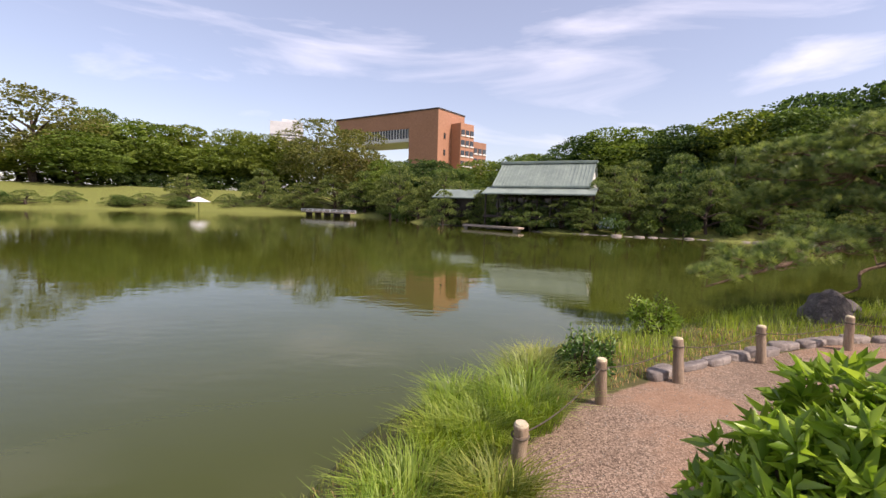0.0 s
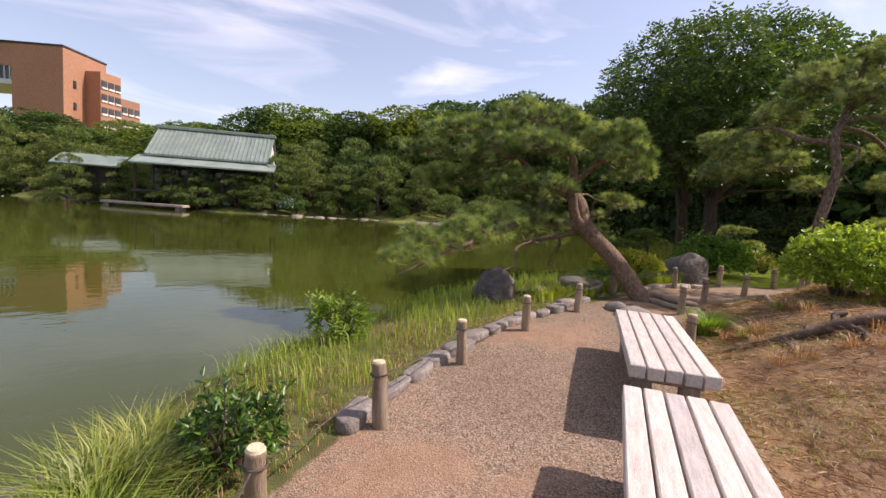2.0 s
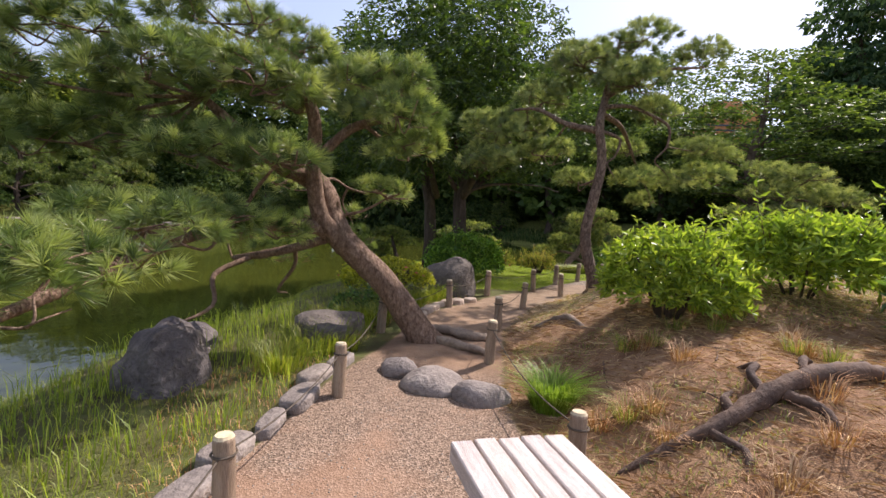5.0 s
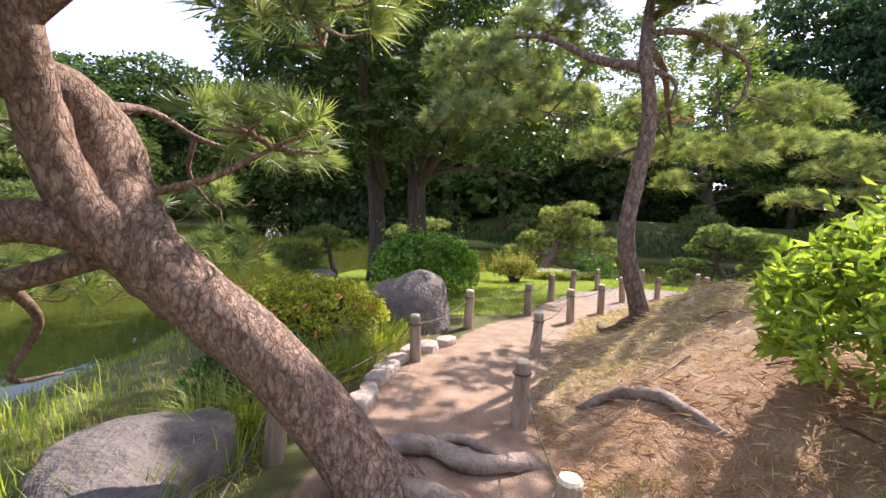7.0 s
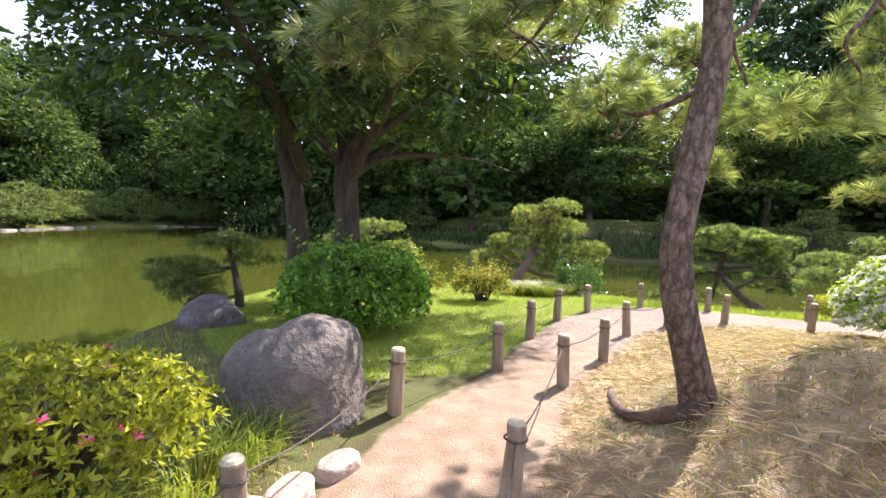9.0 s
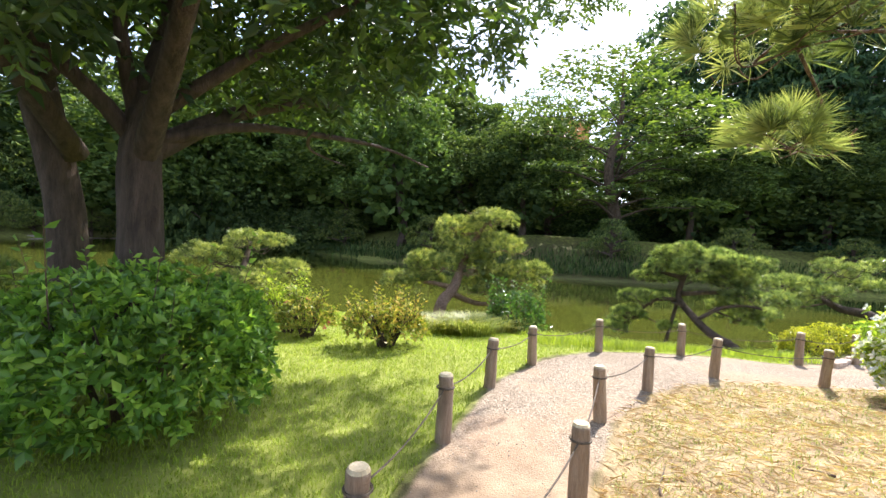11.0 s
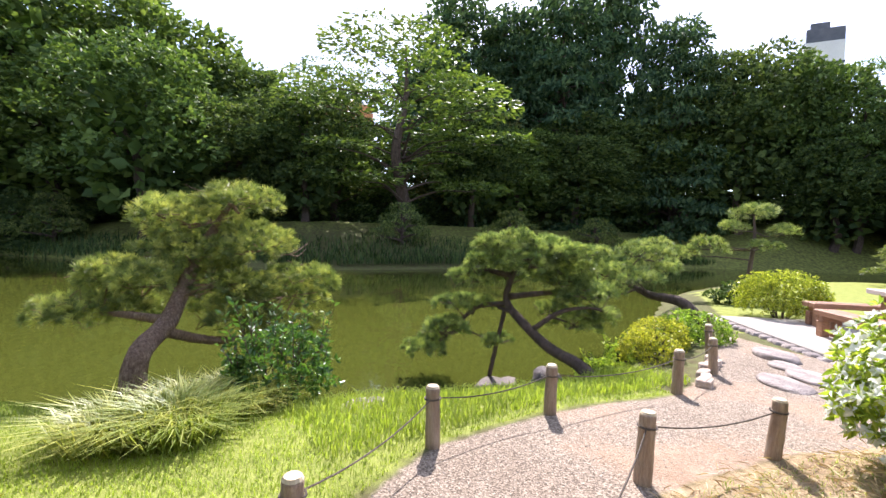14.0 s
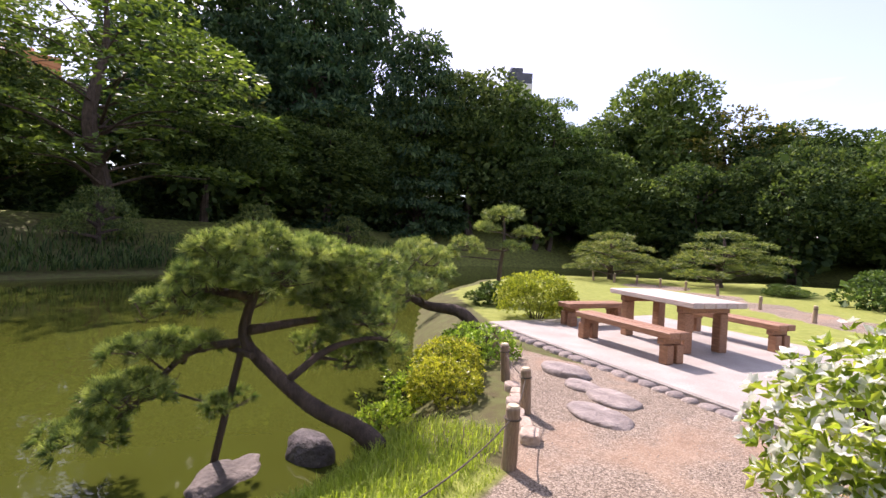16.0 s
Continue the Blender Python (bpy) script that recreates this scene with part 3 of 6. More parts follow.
def ground_z(X, Y):
    X, Y = np.asarray(X, float), np.asarray(Y, float)
    num, den = np.zeros(X.shape), np.full(X.shape, 1e-6)
    for lx, ly, lz in LEVELS:
        w = 1 / ((X - lx) ** 2 + (Y - ly) ** 2 + 0.6) ** 1.5
        num, den = num + w * lz, den + w
    level = num / den
    sd = poly_sd(SHORE, X, Y)
    near = np.exp(-((X - 9) / 30) ** 2 - ((Y - 0) / 30) ** 2)
    level = level * near
    east = smooth01((X - 30) / 6) * (Y < 34)
    level = level + east * 2.0 * smooth01(sd / 7.0) + smooth01((Y - 34) / 10) * 1.2 * smooth01(sd / 14)
    level = level + smooth01((-Y - 30) / 8) * 1.4 * smooth01(sd / 7)
    level = level + 3.4 * smooth01((-24 - X) / 14) * smooth01((Y - 55) / 20) * smooth01((sd - 1.0) / 20)
    land = WATER_Z + (level - WATER_Z) * (1 - np.exp(-np.maximum(sd, 0) / 0.45))
    bed = WATER_Z - 0.9 * (1 - np.exp(np.minimum(sd, 0) / 1.6))
    z = np.where(sd > 0, land, bed)
    gin = poly_sd(LITTER, X, Y)
    dr = np.where(gin < 0, line_dist(RIGHT_EDGE[1:14], X, Y), 0)
    crest = np.interp(X, [1.5, 4, 5.5, 7, 8.5, 9.6, 10.9, 12.2, 13.5, 15], [0.08, 0.24, 0.42, 0.52, 0.5, 0.68, 0.84, 0.5, 0.25, 0.08])
    fade = smooth01((Y + 2) / 3.0)
    z = z + crest * smooth01((dr - 0.08) / 1.6) * fade
    bumps = 0.025 * np.sin(X * 2.3 + 1.1 * np.sin(Y * 1.7)) * np.sin(Y * 2.9 + 0.7) * np.exp(-((X - 9) / 14) ** 2 - ((Y - 3) / 12) ** 2)
    bumps = bumps + 0.035 * np.sin(X * 3.7 + 2.0 * np.sin(Y * 2.3 + 1)) * np.sin(Y * 4.1 + 1.6 * np.sin(X * 1.9)) * (gin < 0)
    path = smooth01(-poly_sd(GRAVEL, X, Y) / 0.3)
    return z + bumps * (1 - path) * (sd > 0.2)


def gz(x, y):
    return float(ground_z(np.array([x]), np.array([y]))[0])


def axis(fine0, fine1, step, far, grow=1.22):
    a = list(np.arange(fine0, fine1 + 1e-6, step))
    s, v = step, fine1
    while v < far:
        s *= grow
        v += s
        a.append(v)
    s, v = step, fine0
    while v > -far:
        s *= grow
        v -= s
        a.insert(0, v)
    return np.array(a)


gx, gy = axis(-2.5, 21, 0.12, 900), axis(-7, 12, 0.12, 900)
GX, GY = np.meshgrid(gx, gy)
GZ = ground_z(GX, GY)
nx, ny = len(gx), len(gy)
idx = np.arange(nx * ny).reshape(ny, nx)
quads = np.stack([idx[:-1, :-1], idx[:-1, 1:], idx[1:, 1:], idx[1:, :-1]], -1).reshape(-1, 4)
ground_me = mesh_np("ground", np.stack([GX, GY, GZ], -1).reshape(-1, 3), quads)
zone = ground_me.color_attributes.new("zone", "FLOAT_COLOR", "POINT")
zc = np.ones((nx * ny, 4), np.float32)
zc[:, 0] = smooth01(0.5 - poly_sd(GRAVEL, GX, GY) / 0.35).ravel()
zc[:, 1] = smooth01(0.5 - np.minimum(poly_sd(LAWN, GX, GY), poly_sd(LAWN2, GX, GY)) / 0.5).ravel()
far_land = smooth01((np.hypot(GX - 12, GY - 2) - 26) / 4)
zc[:, 1] = np.maximum(zc[:, 1], far_land.ravel() * 0.5)
zc[:, 2] = smooth01(0.5 - poly_sd(LITTER, GX, GY) / 0.6).ravel()
zc[:, 0] = np.maximum(zc[:, 0], smooth01(0.5 - poly_sd(PATH2, GX, GY) / 0.5).ravel())
zc[:, 3] = (smooth01((GX - 6.8) / 0.9) * smooth01((14.2 - GX) / 1.6)).ravel()
zone.data.foreach_set("color", zc.ravel())
ground = part("ground", ground_me, M_GROUND, smooth=True)
tagged(ground, "garden ground with gravel path, lawn and needle litter", "ground", kind="structure")
bm = bmesh.new()
bmesh.ops.create_grid(bm, x_segments=8, y_segments=8, size=130)
water = part("water", bm, M_WATER)
water.location = (-20, 30, WATER_Z)
tagged(water, "still olive-green pond water mirroring the trees", "water", kind="structure")


# ---- far buildings ----
def wall_frame(a, b):
    """A pose at a, with x along the wall from a to b."""
    d = Vector((b[0] - a[0], b[1] - a[1], 0))
    return Matrix.Translation((a[0], a[1], 0)) @ Matrix.Rotation(math.atan2(d.y, d.x), 4, "Z"), d.length


def brick_building():
    b = thing("brick_building", pose(0, 0, 0), "brown brick office building with a bridge block over an open gateway", "building")
    c0, left, right = (-7.6, 175.4), (-54.0, 206.0), (-0.3, 181.5)
    m, ln = wall_frame(c0, left)
    top = 38.0
    # tower at the corner, and the raised block that spans the gateway
    box("tower", 14.0, 18, top, m @ pose(7.0, -9, top / 2), M_BRICK, b, 0.05)
    box("bridge_block", ln - 14, 17.6, 6.2, m @ pose(14 + (ln - 14) / 2, -9, top - 3.1), M_BRICK, b, 0.05)
    box("roof_edge", ln + 0.4, 18.4, 0.5, m @ pose(ln / 2, -9, top + 0.25), M_TIMBER, b, 0.0, "dark roof coping")
    box("window_band", ln - 20, 17.0, 3.7, m @ pose(14 + (ln - 20) / 2, -9, top - 8.05), M_GLASS, b)
    for i in range(24):
        box("mullion", 0.3, 0.3, 3.7, m @ pose(14.6 + i * 1.5, -0.38, top - 8.05), M_FACADE, b)
    box("soffit_beam", ln - 20, 17.6, 1.3, m @ pose(14 + (ln - 20) / 2, -9, top - 10.55), M_FACADE, b)
    box("gate_pier", 0.9, 2, top - 11.2, m @ pose(15.0, -3, (top - 11.2) / 2), M_PLASTER, b, 0.05)
    box("low_wing", 12, 18, 22, m @ pose(ln - 6, -9, 11), M_BRICK, b, 0.05)
    for i in range(4):
        box("window", 1.0, 0.3, 2.2, m @ pose(-0.1, -4.2, 10 + i * 6.2) @ pose(0, 0, 0, 0, 0, 90), M_GLASS, b)
    # stepped office wing beside the tower
    m2, l2 = wall_frame((1.0, 179.0), (11.5, 190.0))
    for w0, w1, h in ((0.0, 7.5, 33.8), (7.5, 15.2, 27.6)):
        box("wing", w1 - w0, 14, h, m2 @ pose((w0 + w1) / 2, 7.2, h / 2), M_BRICK, b, 0.05)
        z = h - 3.4
        while z > 6:
            for k in range(3):
                x = w0 + (w1 - w0) * (k + 0.5) / 3
                box("window", 1.9, 0.3, 1.8, m2 @ pose(x, 0.15, z), M_GLASS, b)
                box("window_sill", 2.0, 0.5, 0.5, m2 @ pose(x, 0.1, z - 1.25), M_PLASTER, b)
            z -= 3.9


def far_tower(x, y, w, d, h, rz, mats, label, bands):
    t = thing("office_tower", pose(x, y, 0, 0, 0, rz), label, "building")
    box("body", w, d, h * 0.94, pose(0, 0, h * 0.47), mats[0], t, 0.1)
    box("top_storey", w * 0.98, d * 0.98, h * 0.06, pose(0, 0, h * 0.97), mats[1], t, 0.1)
    for i in range(bands):
        box("window_band", w + 0.2, d + 0.2, h * 0.012, pose(0, 0, h * (0.84 - i * 0.035)), M_GLASS, t)
    box("roof_plant", w * 0.5, d * 0.5, h * 0.04, pose(w * 0.1, 0, h * 1.02), mats[1], t, 0.1)


brick_building()
far_tower(-145, 394, 26, 22, 68, 20, (M_FACADE, M_FACADE), "pale grey office tower far behind the trees", 14)
far_tower(119, -190, 11.5, 11.5, 79, 40, (M_FACADE, M_GLASS), "slim tower with a dark glass crown beyond the trees", 3)
far_tower(103, -12, 7, 9, 25, 10, (M_ORANGE, M_ORANGE), "orange-brown building glimpsed through the trees", 4)


def tea_house():
    ax, ay, bx, by = 5.2, 52.4, 14.0, 48.7
    m, ln = wall_frame((ax, ay), (bx, by))
    h = thing("tea_house", m, "traditional teahouse with a green copper gable roof on the far bank", "house")
    ridge, eave, half = 6.6, 3.7, 3.5

    def slope(name, sgn, x0, x1, y0, z0, y1, z1, t):
        bm = bmesh.new()
        vs = [bm.verts.new(v) for v in ((x0, sgn * y0, z0), (x1, sgn * y0, z0), (x1, sgn * y1, z1), (x0, sgn * y1, z1))]
        f = bm.faces.new(vs)
        r = bmesh.ops.extrude_face_region(bm, geom=[f])
        bmesh.ops.translate(bm, vec=(0, 0, -t), verts=[g for g in r["geom"] if isinstance(g, bmesh.types.BMVert)])
        bmesh.ops.recalc_face_normals(bm, faces=bm.faces)
        return part(name, bm, M_ROOF, h)

    for s in (-1, 1):
        slope("roof_slope", s, -0.2, ln + 0.2, 0, ridge, half, eave + 0.35, 0.16)
        slope("veranda_roof", s, -0.8, ln + 0.8, half - 0.5, eave + 0.25, half + 1.5, eave - 0.45, 0.12)
        for i in range(28):
            x = -0.1 + i * (ln + 0.2) / 27
            bm = bmesh.new()
            box_bm(bm, 0.06, math.hypot(half, ridge - eave - 0.35), 0.07, pose(x, s * half / 2, (ridge + eave + 0.35) / 2 + 0.04) @ pose(0, 0, 0, -s * math.degrees(math.atan2(ridge - eave - 0.35, half))))
            part("roof_seam", bm, M_ROOF, h)
    box("ridge_cap", ln + 0.7, 0.5, 0.28, pose(ln / 2, 0, ridge + 0.12), M_ROOF, h, 0.03)
    for x in (0.1, ln - 0.1):
        bm = bmesh.new()
        f = bm.faces.new([bm.verts.new(v) for v in ((x, -2.9, eave + 0.5), (x, 2.9, eave + 0.5), (x, 0, ridge - 0.25))])
        r = bmesh.ops.extrude_face_region(bm, geom=[f])
        bmesh.ops.translate(bm, vec=(0.12, 0, 0), verts=[g for g in r["geom"] if isinstance(g, bmesh.types.BMVert)])
        part("gable", bm, M_PLASTER, h, "white plaster gable")
    box("wall", ln - 0.4, 5.6, 3.4, pose(ln / 2, 0, 2.2), M_TIMBER, h, 0.02)
    box("floor_deck", ln + 1.6, 8.6, 0.25, pose(ln / 2, 0, 0.9), M_TIMBER, h, 0.02)
    for i in range(9):
        box("veranda_post", 0.14, 0.14, 3.2, pose(-0.6 + i * (ln + 1.2) / 8, -4.1, 1.7), M_TIMBER, h)
    for i in range(8):
        box("screen", ln / 8 - 0.3, 0.06, 1.7, pose((i + 0.5) * ln / 8, -2.86, 2.0), M_GLASS, h)
    a = thing("side_roof", pose(0.4, 55.5, 0, 0, 0, -22), "low tiled annex roof beside the teahouse", "house")
    box("wall", 4.4, 3.0, 2.2, pose(0, 0, 1.7), M_TIMBER, a, 0.02)
    for s in (-1, 1):
        box("roof_slope", 5.2, 2.4, 0.16, pose(0, s * 1.1, 3.25) @ pose(0, 0, 0, -s * 24), M_ROOF, a, 0.02)


tea_house()


def canopy():
    c = thing("garden_umbrella", pose(-47.6, 85.0, gz(-47.6, 85)), "white garden umbrella on the far lawn", "umbrella")
    bm = bmesh.new()
    bmesh.ops.create_cone(bm, cap_ends=False, segments=12, radius1=2.0, radius2=0.1, depth=0.9, matrix=pose(0, 0, 3.3))
    part("canopy", bm, M_PLASTER, c)
    part("pole", limb_mesh("pole", [[(0, 0, 0, 0.06), (0, 0, 3.4, 0.05)]]), M_TIMBER, c)


canopy()


def foot_bridge():
    a, b = Vector((-27.5, 84.1, 0)), Vector((-17.0, 76.0, 0))
    m, ln = wall_frame(a, b)
    f = thing("foot_bridge", m, "low pale wooden footbridge with white railings", "bridge")
    box("deck", ln, 1.4, 0.2, pose(ln / 2, 0, 0.25), M_STONE_PALE, f, 0.02)
    for s in (-0.7, 0.7):
        for z in (0.5, 0.72):
            box("rail", ln, 0.08, 0.1, pose(ln / 2, s, z), M_PLASTER, f)
        for i in range(9):
            box("rail_post", 0.1, 0.1, 0.5, pose(ln * i / 8, s, 0.5), M_PLASTER, f)
    for i in range(5):
        box("pile", 0.25, 1.2, 1.5, pose(ln * (i + 0.5) / 5, 0, -0.45), M_TIMBER, f)


foot_bridge()


def stone_landing(a, b, label):
    m, ln = wall_frame(a, b)
    s = thing("stone_landing", m, label, "stone slab")
    box("slab", ln, 0.9, 0.22, pose(ln / 2, 0, -0.18), M_STONE_PALE, s, 0.04)
    for x in (0.5, ln - 0.5):
        box("footing", 0.5, 0.7, 0.9, pose(x, 0, -0.7), M_STONE, s, 0.04)


stone_landing((1.0, 51.2), (6.4, 45.6), "long pale stone landing at the far water's edge")


# ---- rocks ----
def rock_mesh(name, sx, sy, sz, seed, sub=3, rough=0.28, flat=0.0, boxy=1.0):
    bm = bmesh.new()
    bmesh.ops.create_icosphere(bm, subdivisions=sub, radius=1.0)
    off = Vector((seed * 7.3, seed * 3.1, seed * 1.7))
    for v in bm.verts:
        p = v.co.copy()
        k = 1 + rough * noise.noise(p * 0.9 + off) * 1.6 + rough * 0.45 * noise.noise(p * 2.6 + off) + rough * 0.15 * noise.noise(p * 7 + off)
        p *= k
        p = Vector([math.copysign(abs(c) ** boxy, c) for c in p])
        if flat and p.z > flat:
            p.z = flat + (p.z - flat) * 0.2
        v.co = Vector((p.x * sx, p.y * sy, p.z * sz))
    me = bpy.data.meshes.new(name)
    bm.to_mesh(me)
    bm.free()
    return me


def rock(name, x, y, z, sx, sy, sz, rz, seed, material, label, sub=3, flat=0.0, rough=0.28, group="", boxy=1.0):
    r = part(name, rock_mesh(name, sx, sy, sz, seed, sub, rough, flat, boxy), material, smooth=True)
    r.matrix_basis = pose(x, y, z, 0, 0, rz)
    return tagged(r, label, "rock", group)


rock("boulder", 11.25, 7.38, 0.2, 0.62, 0.5, 0.6, 20, 3, M_STONE_BROWN, "large dark rounded boulder beside the path", 4, 0, 0.17)
rock("flat_rock", 7.6, 7.47, 0.06, 0.52, 0.4, 0.56, 15, 5, M_STONE_BROWN, "flat-topped brown-grey rock beside the leaning pine", 4, 0.42, 0.25)
rock("shore_rock", 5.9, 7.82, -0.06, 0.42, 0.34, 0.44, 40, 8, M_STONE_DARK, "dark jagged rock at the water's edge", 4, 0, 0.35)
rock("shore_rock", 6.5, 8.3, -0.15, 0.4, 0.36, 0.42, 80, 9, M_STONE_DARK, "low dark rock at the water's edge", 3, 0, 0.3)
rock("shore_rock", 19.3, 1.82, -0.53, 0.38, 0.22, 0.13, -60, 11, M_STONE_BROWN, "rock in the shallows under the pine prop", 4, 0.4, 0.3)
rock("shore_rock", 19.05, 1.15, -0.48, 0.24, 0.2, 0.22, 10, 12, M_STONE_DARK, "dark wet rock below the propped pine", 3, 0, 0.3)
rock("shore_rock", 13.35, 9.7, -0.05, 0.42, 0.36, 0.42, 60, 14, M_STONE_DARK, "grey rock under the small pine by the water", 3, 0, 0.3)
rock("flat_rock", 17.55, 4.2, 0.0, 0.45, 0.22, 0.14, -40, 15, M_STONE, "low reddish stone set in the grass by the shore", 3, 0.5, 0.2)
for i, (x, y, s) in enumerate([(6.98, 6.3, 0.16), (6.84, 5.92, 0.22), (6.78, 5.48, 0.19)]):
    rock("step_stone", x, y, gz(x, y) + 0.02, s * 1.15, s, s * 0.62, 60 + 20 * i, 20 + i, M_STONE, "rounded grey stone in a row across the path", 3, 0, 0.18, "stones across the path")
for i, (x, y, s) in enumerate([(17.6, -1.45, 0.3), (17.25, -1.05, 0.22), (16.9, -0.86, 0.28), (16.85, -0.32, 0.3)]):
    rock("stepping_stone", x, y, gz(x, y) + 0.0, s * 1.2, s * 0.75, 0.08 if i else 0.15, -25, 30 + i, M_STONE, "flat stepping stone leading up to the terrace", 3, 0.4, 0.15, "stepping stones")
rng = np.random.default_rng(5)
for i, (x, y) in enumerate([(0.42, 5.95), (0.22, 5.75), (0.5, 6.2), (0.1, 5.5), (0.62, 6.4), (0.3, 6.15), (0.02, 5.95), (-0.05, 5.3)]):
    q = 0.1 + 0.09 * rng.random()
    rock("shallow_stone", x, y, WATER_Z - 0.005, q * 1.6, q, 0.035, rng.random() * 180, 40 + i, M_STONE_DARK if i % 3 else M_STONE, "flat brown stone awash in the shallows", 2, 0, 0.3, "stones in the shallows")


def edge_line(line, step, size, seed, label, group, material, drop=0.02):
    """Stones end to end along a line."""
    rg = np.random.default_rng(seed)
    i = 0
    for (ax, ay), (bx, by) in zip(line[:-1], line[1:]):
        ln = math.hypot(bx - ax, by - ay)
        k = max(1, int(ln / step))
        for j in range(k):
            t = (j + 0.5) / k
            x, y = ax + (bx - ax) * t + rg.normal() * 0.025, ay + (by - ay) * t + rg.normal() * 0.025
            s = size * (0.75 + 0.5 * rg.random())
            rock("edge_stone", x, y, gz(x, y) + drop, ln / k * (0.46 + 0.08 * rg.random()), s * 0.5, s * 0.55, math.degrees(math.atan2(by - ay, bx - ax)) + rg.normal() * 8,
                 seed * 50 + i, material, label, 3 if y < 20 else 2, 0.55, 0.2, group, 0.62 if y < 20 else 0.85)
            i += 1


edge_line([(1.95, 5.05), (2.35, 5.25), (2.8, 5.55), (3.5, 5.9), (4.7, 6.37), (6.2, 6.7), (7.0, 6.85)], 0.34, 0.16, 2, "grey stone in the path's low edging", "path edging", M_STONE)
edge_line([(8.5, 6.95), (9.5, 6.95), (10.6, 6.8)], 0.24, 0.15, 3, "pale rounded stone edging the path", "path edging", M_STONE_PALE)
edge_line([(17.05, 0.7), (17.45, 0.1), (17.9, -0.6)], 0.2, 0.13, 4, "pale rounded stone beside the gravel", "path edging", M_STONE_PALE)
edge_line([(-6, 64), (-2, 60), (1, 55), (9, 46), (15, 42.3), (20.8, 41), (24, 38.5)], 0.9, 0.75, 6, "pale stone of the far pond bank", "far bank stones", M_STONE, -0.2)


edge_line([(24, 38.5), (30, 36.5), (41, 40), (52, 37)], 1.5, 0.7, 7, "pale stone of the far pond bank", "far bank stones", M_STONE, -0.15)


# ---- terrace with table and benches ----
TER = pose(17.35, -1.95, 0, 0, 0, 151)


def terrace():
    t = thing("terrace", TER, "pale concrete terrace edged with rough stones", "terrace", kind="structure")
    box("slab", 5.4, 4.2, 0.3, pose(-0.25, 2.1 + 0.1, -0.03), M_CONCRETE, t, 0.02)
    rg = np.random.default_rng(9)
    x = -2.9
    while x < 2.3:
        s = 0.16 + 0.1 * rg.random()
        st = part("edge_stone", rock_mesh("edge_stone", s * 0.6, 0.1, 0.11, int(x * 20) + 90, 2, 0.25, 0.6), M_STONE, t, smooth=True)
        st.matrix_basis = pose(x + s / 2, 0.03, 0.02, 0, 0, rg.normal() * 6)
        x += s


terrace()


def timber_bench(x, y, rz, ln, w, h, label, z0=0.12):
    b = thing("timber_bench", pose(x, y, z0, 0, 0, rz), label, "bench", "terrace benches")
    for i in range(2):
        box("seat_board", ln, w / 2 - 0.006, 0.09, pose(0, (i - 0.5) * w / 2, h - 0.045), M_TABLE, b, 0.012)
    for sx in (-1, 1):
        box("cross_rail", 0.1, w * 0.92, 0.08, pose(sx * (ln / 2 - 0.16), 0, h - 0.132), M_TABLE, b, 0.008)
        for sy in (-1, 1):
            box("leg", 0.13, 0.13, h - 0.172, pose(sx * (ln / 2 - 0.12), sy * (w / 2 - 0.09), (h - 0.172) / 2), M_TABLE, b, 0.01)
    return b


def timber_table(x, y, rz, ln, w, h, z0=0.12):
    b = thing("timber_table", pose(x, y, z0, 0, 0, rz), "heavy brown timber picnic table with a sun-bleached top", "table")
    for i in range(5):
        box("top_board", ln, w / 5 - 0.006, 0.08, pose(0, (i - 2) * w / 5, h - 0.04), M_TABLETOP, b, 0.01)
    for sx in (-1, 1):
        box("cross_rail", 0.12, w * 0.9, 0.1, pose(sx * (ln / 2 - 0.3), 0, h - 0.132), M_TABLE, b, 0.01)
        for sy in (-1, 1):
            box("leg", 0.15, 0.15, h - 0.182, pose(sx * (ln / 2 - 0.3), sy * (w / 2 - 0.16), (h - 0.182) / 2), M_TABLE, b, 0.012)


timber_table(16.95, -4.1, 142, 1.85, 0.95, 0.76)
timber_bench(17.35, -3.05, 150, 1.8, 0.36, 0.42, "red-brown timber bench along the picnic table")
timber_bench(18.4, -4.75, 58, 1.3, 0.38, 0.42, "red-brown timber bench at the table's end")
timber_bench(16.2, -5.2, 146, 1.8, 0.36, 0.42, "red-brown timber bench beyond the picnic table")


# ---- slatted benches by the path ----
def slat_bench(x, y, rz, ln, w, h, label):
    b = thing("slatted_bench", pose(x, y, gz(x, y), 0, 0, rz), label, "bench", "silvered benches")
    sw = w / 5
    for i in range(5):
        box("slat", ln + (0.02 if i % 2 else 0.0), sw - 0.014, 0.09, pose(0, (i - 2) * sw, h - 0.045), M_PLANK, b, 0.006)
    for sx in (-1, 1):
        box("cross_beam", 0.12, w * 0.86, 0.1, pose(sx * (ln / 2 - 0.3), 0, h - 0.142), M_BENCH_LEG, b, 0.008)
        for sy in (-1, 1):
            box("leg", 0.13, 0.13, h - 0.15, pose(sx * (ln / 2 - 0.3), sy * (w / 2 - 0.13), (h - 0.2) / 2), M_BENCH_LEG, b, 0.012)
    return b


slat_bench(4.63, 4.42, 36.0, 1.9, 0.58, 0.45, "grey-white weathered slatted bench beside the path")
slat_bench(2.62, 3.13, 33.0, 1.85, 0.56, 0.5, "sun-bleached slatted bench with worn knots")


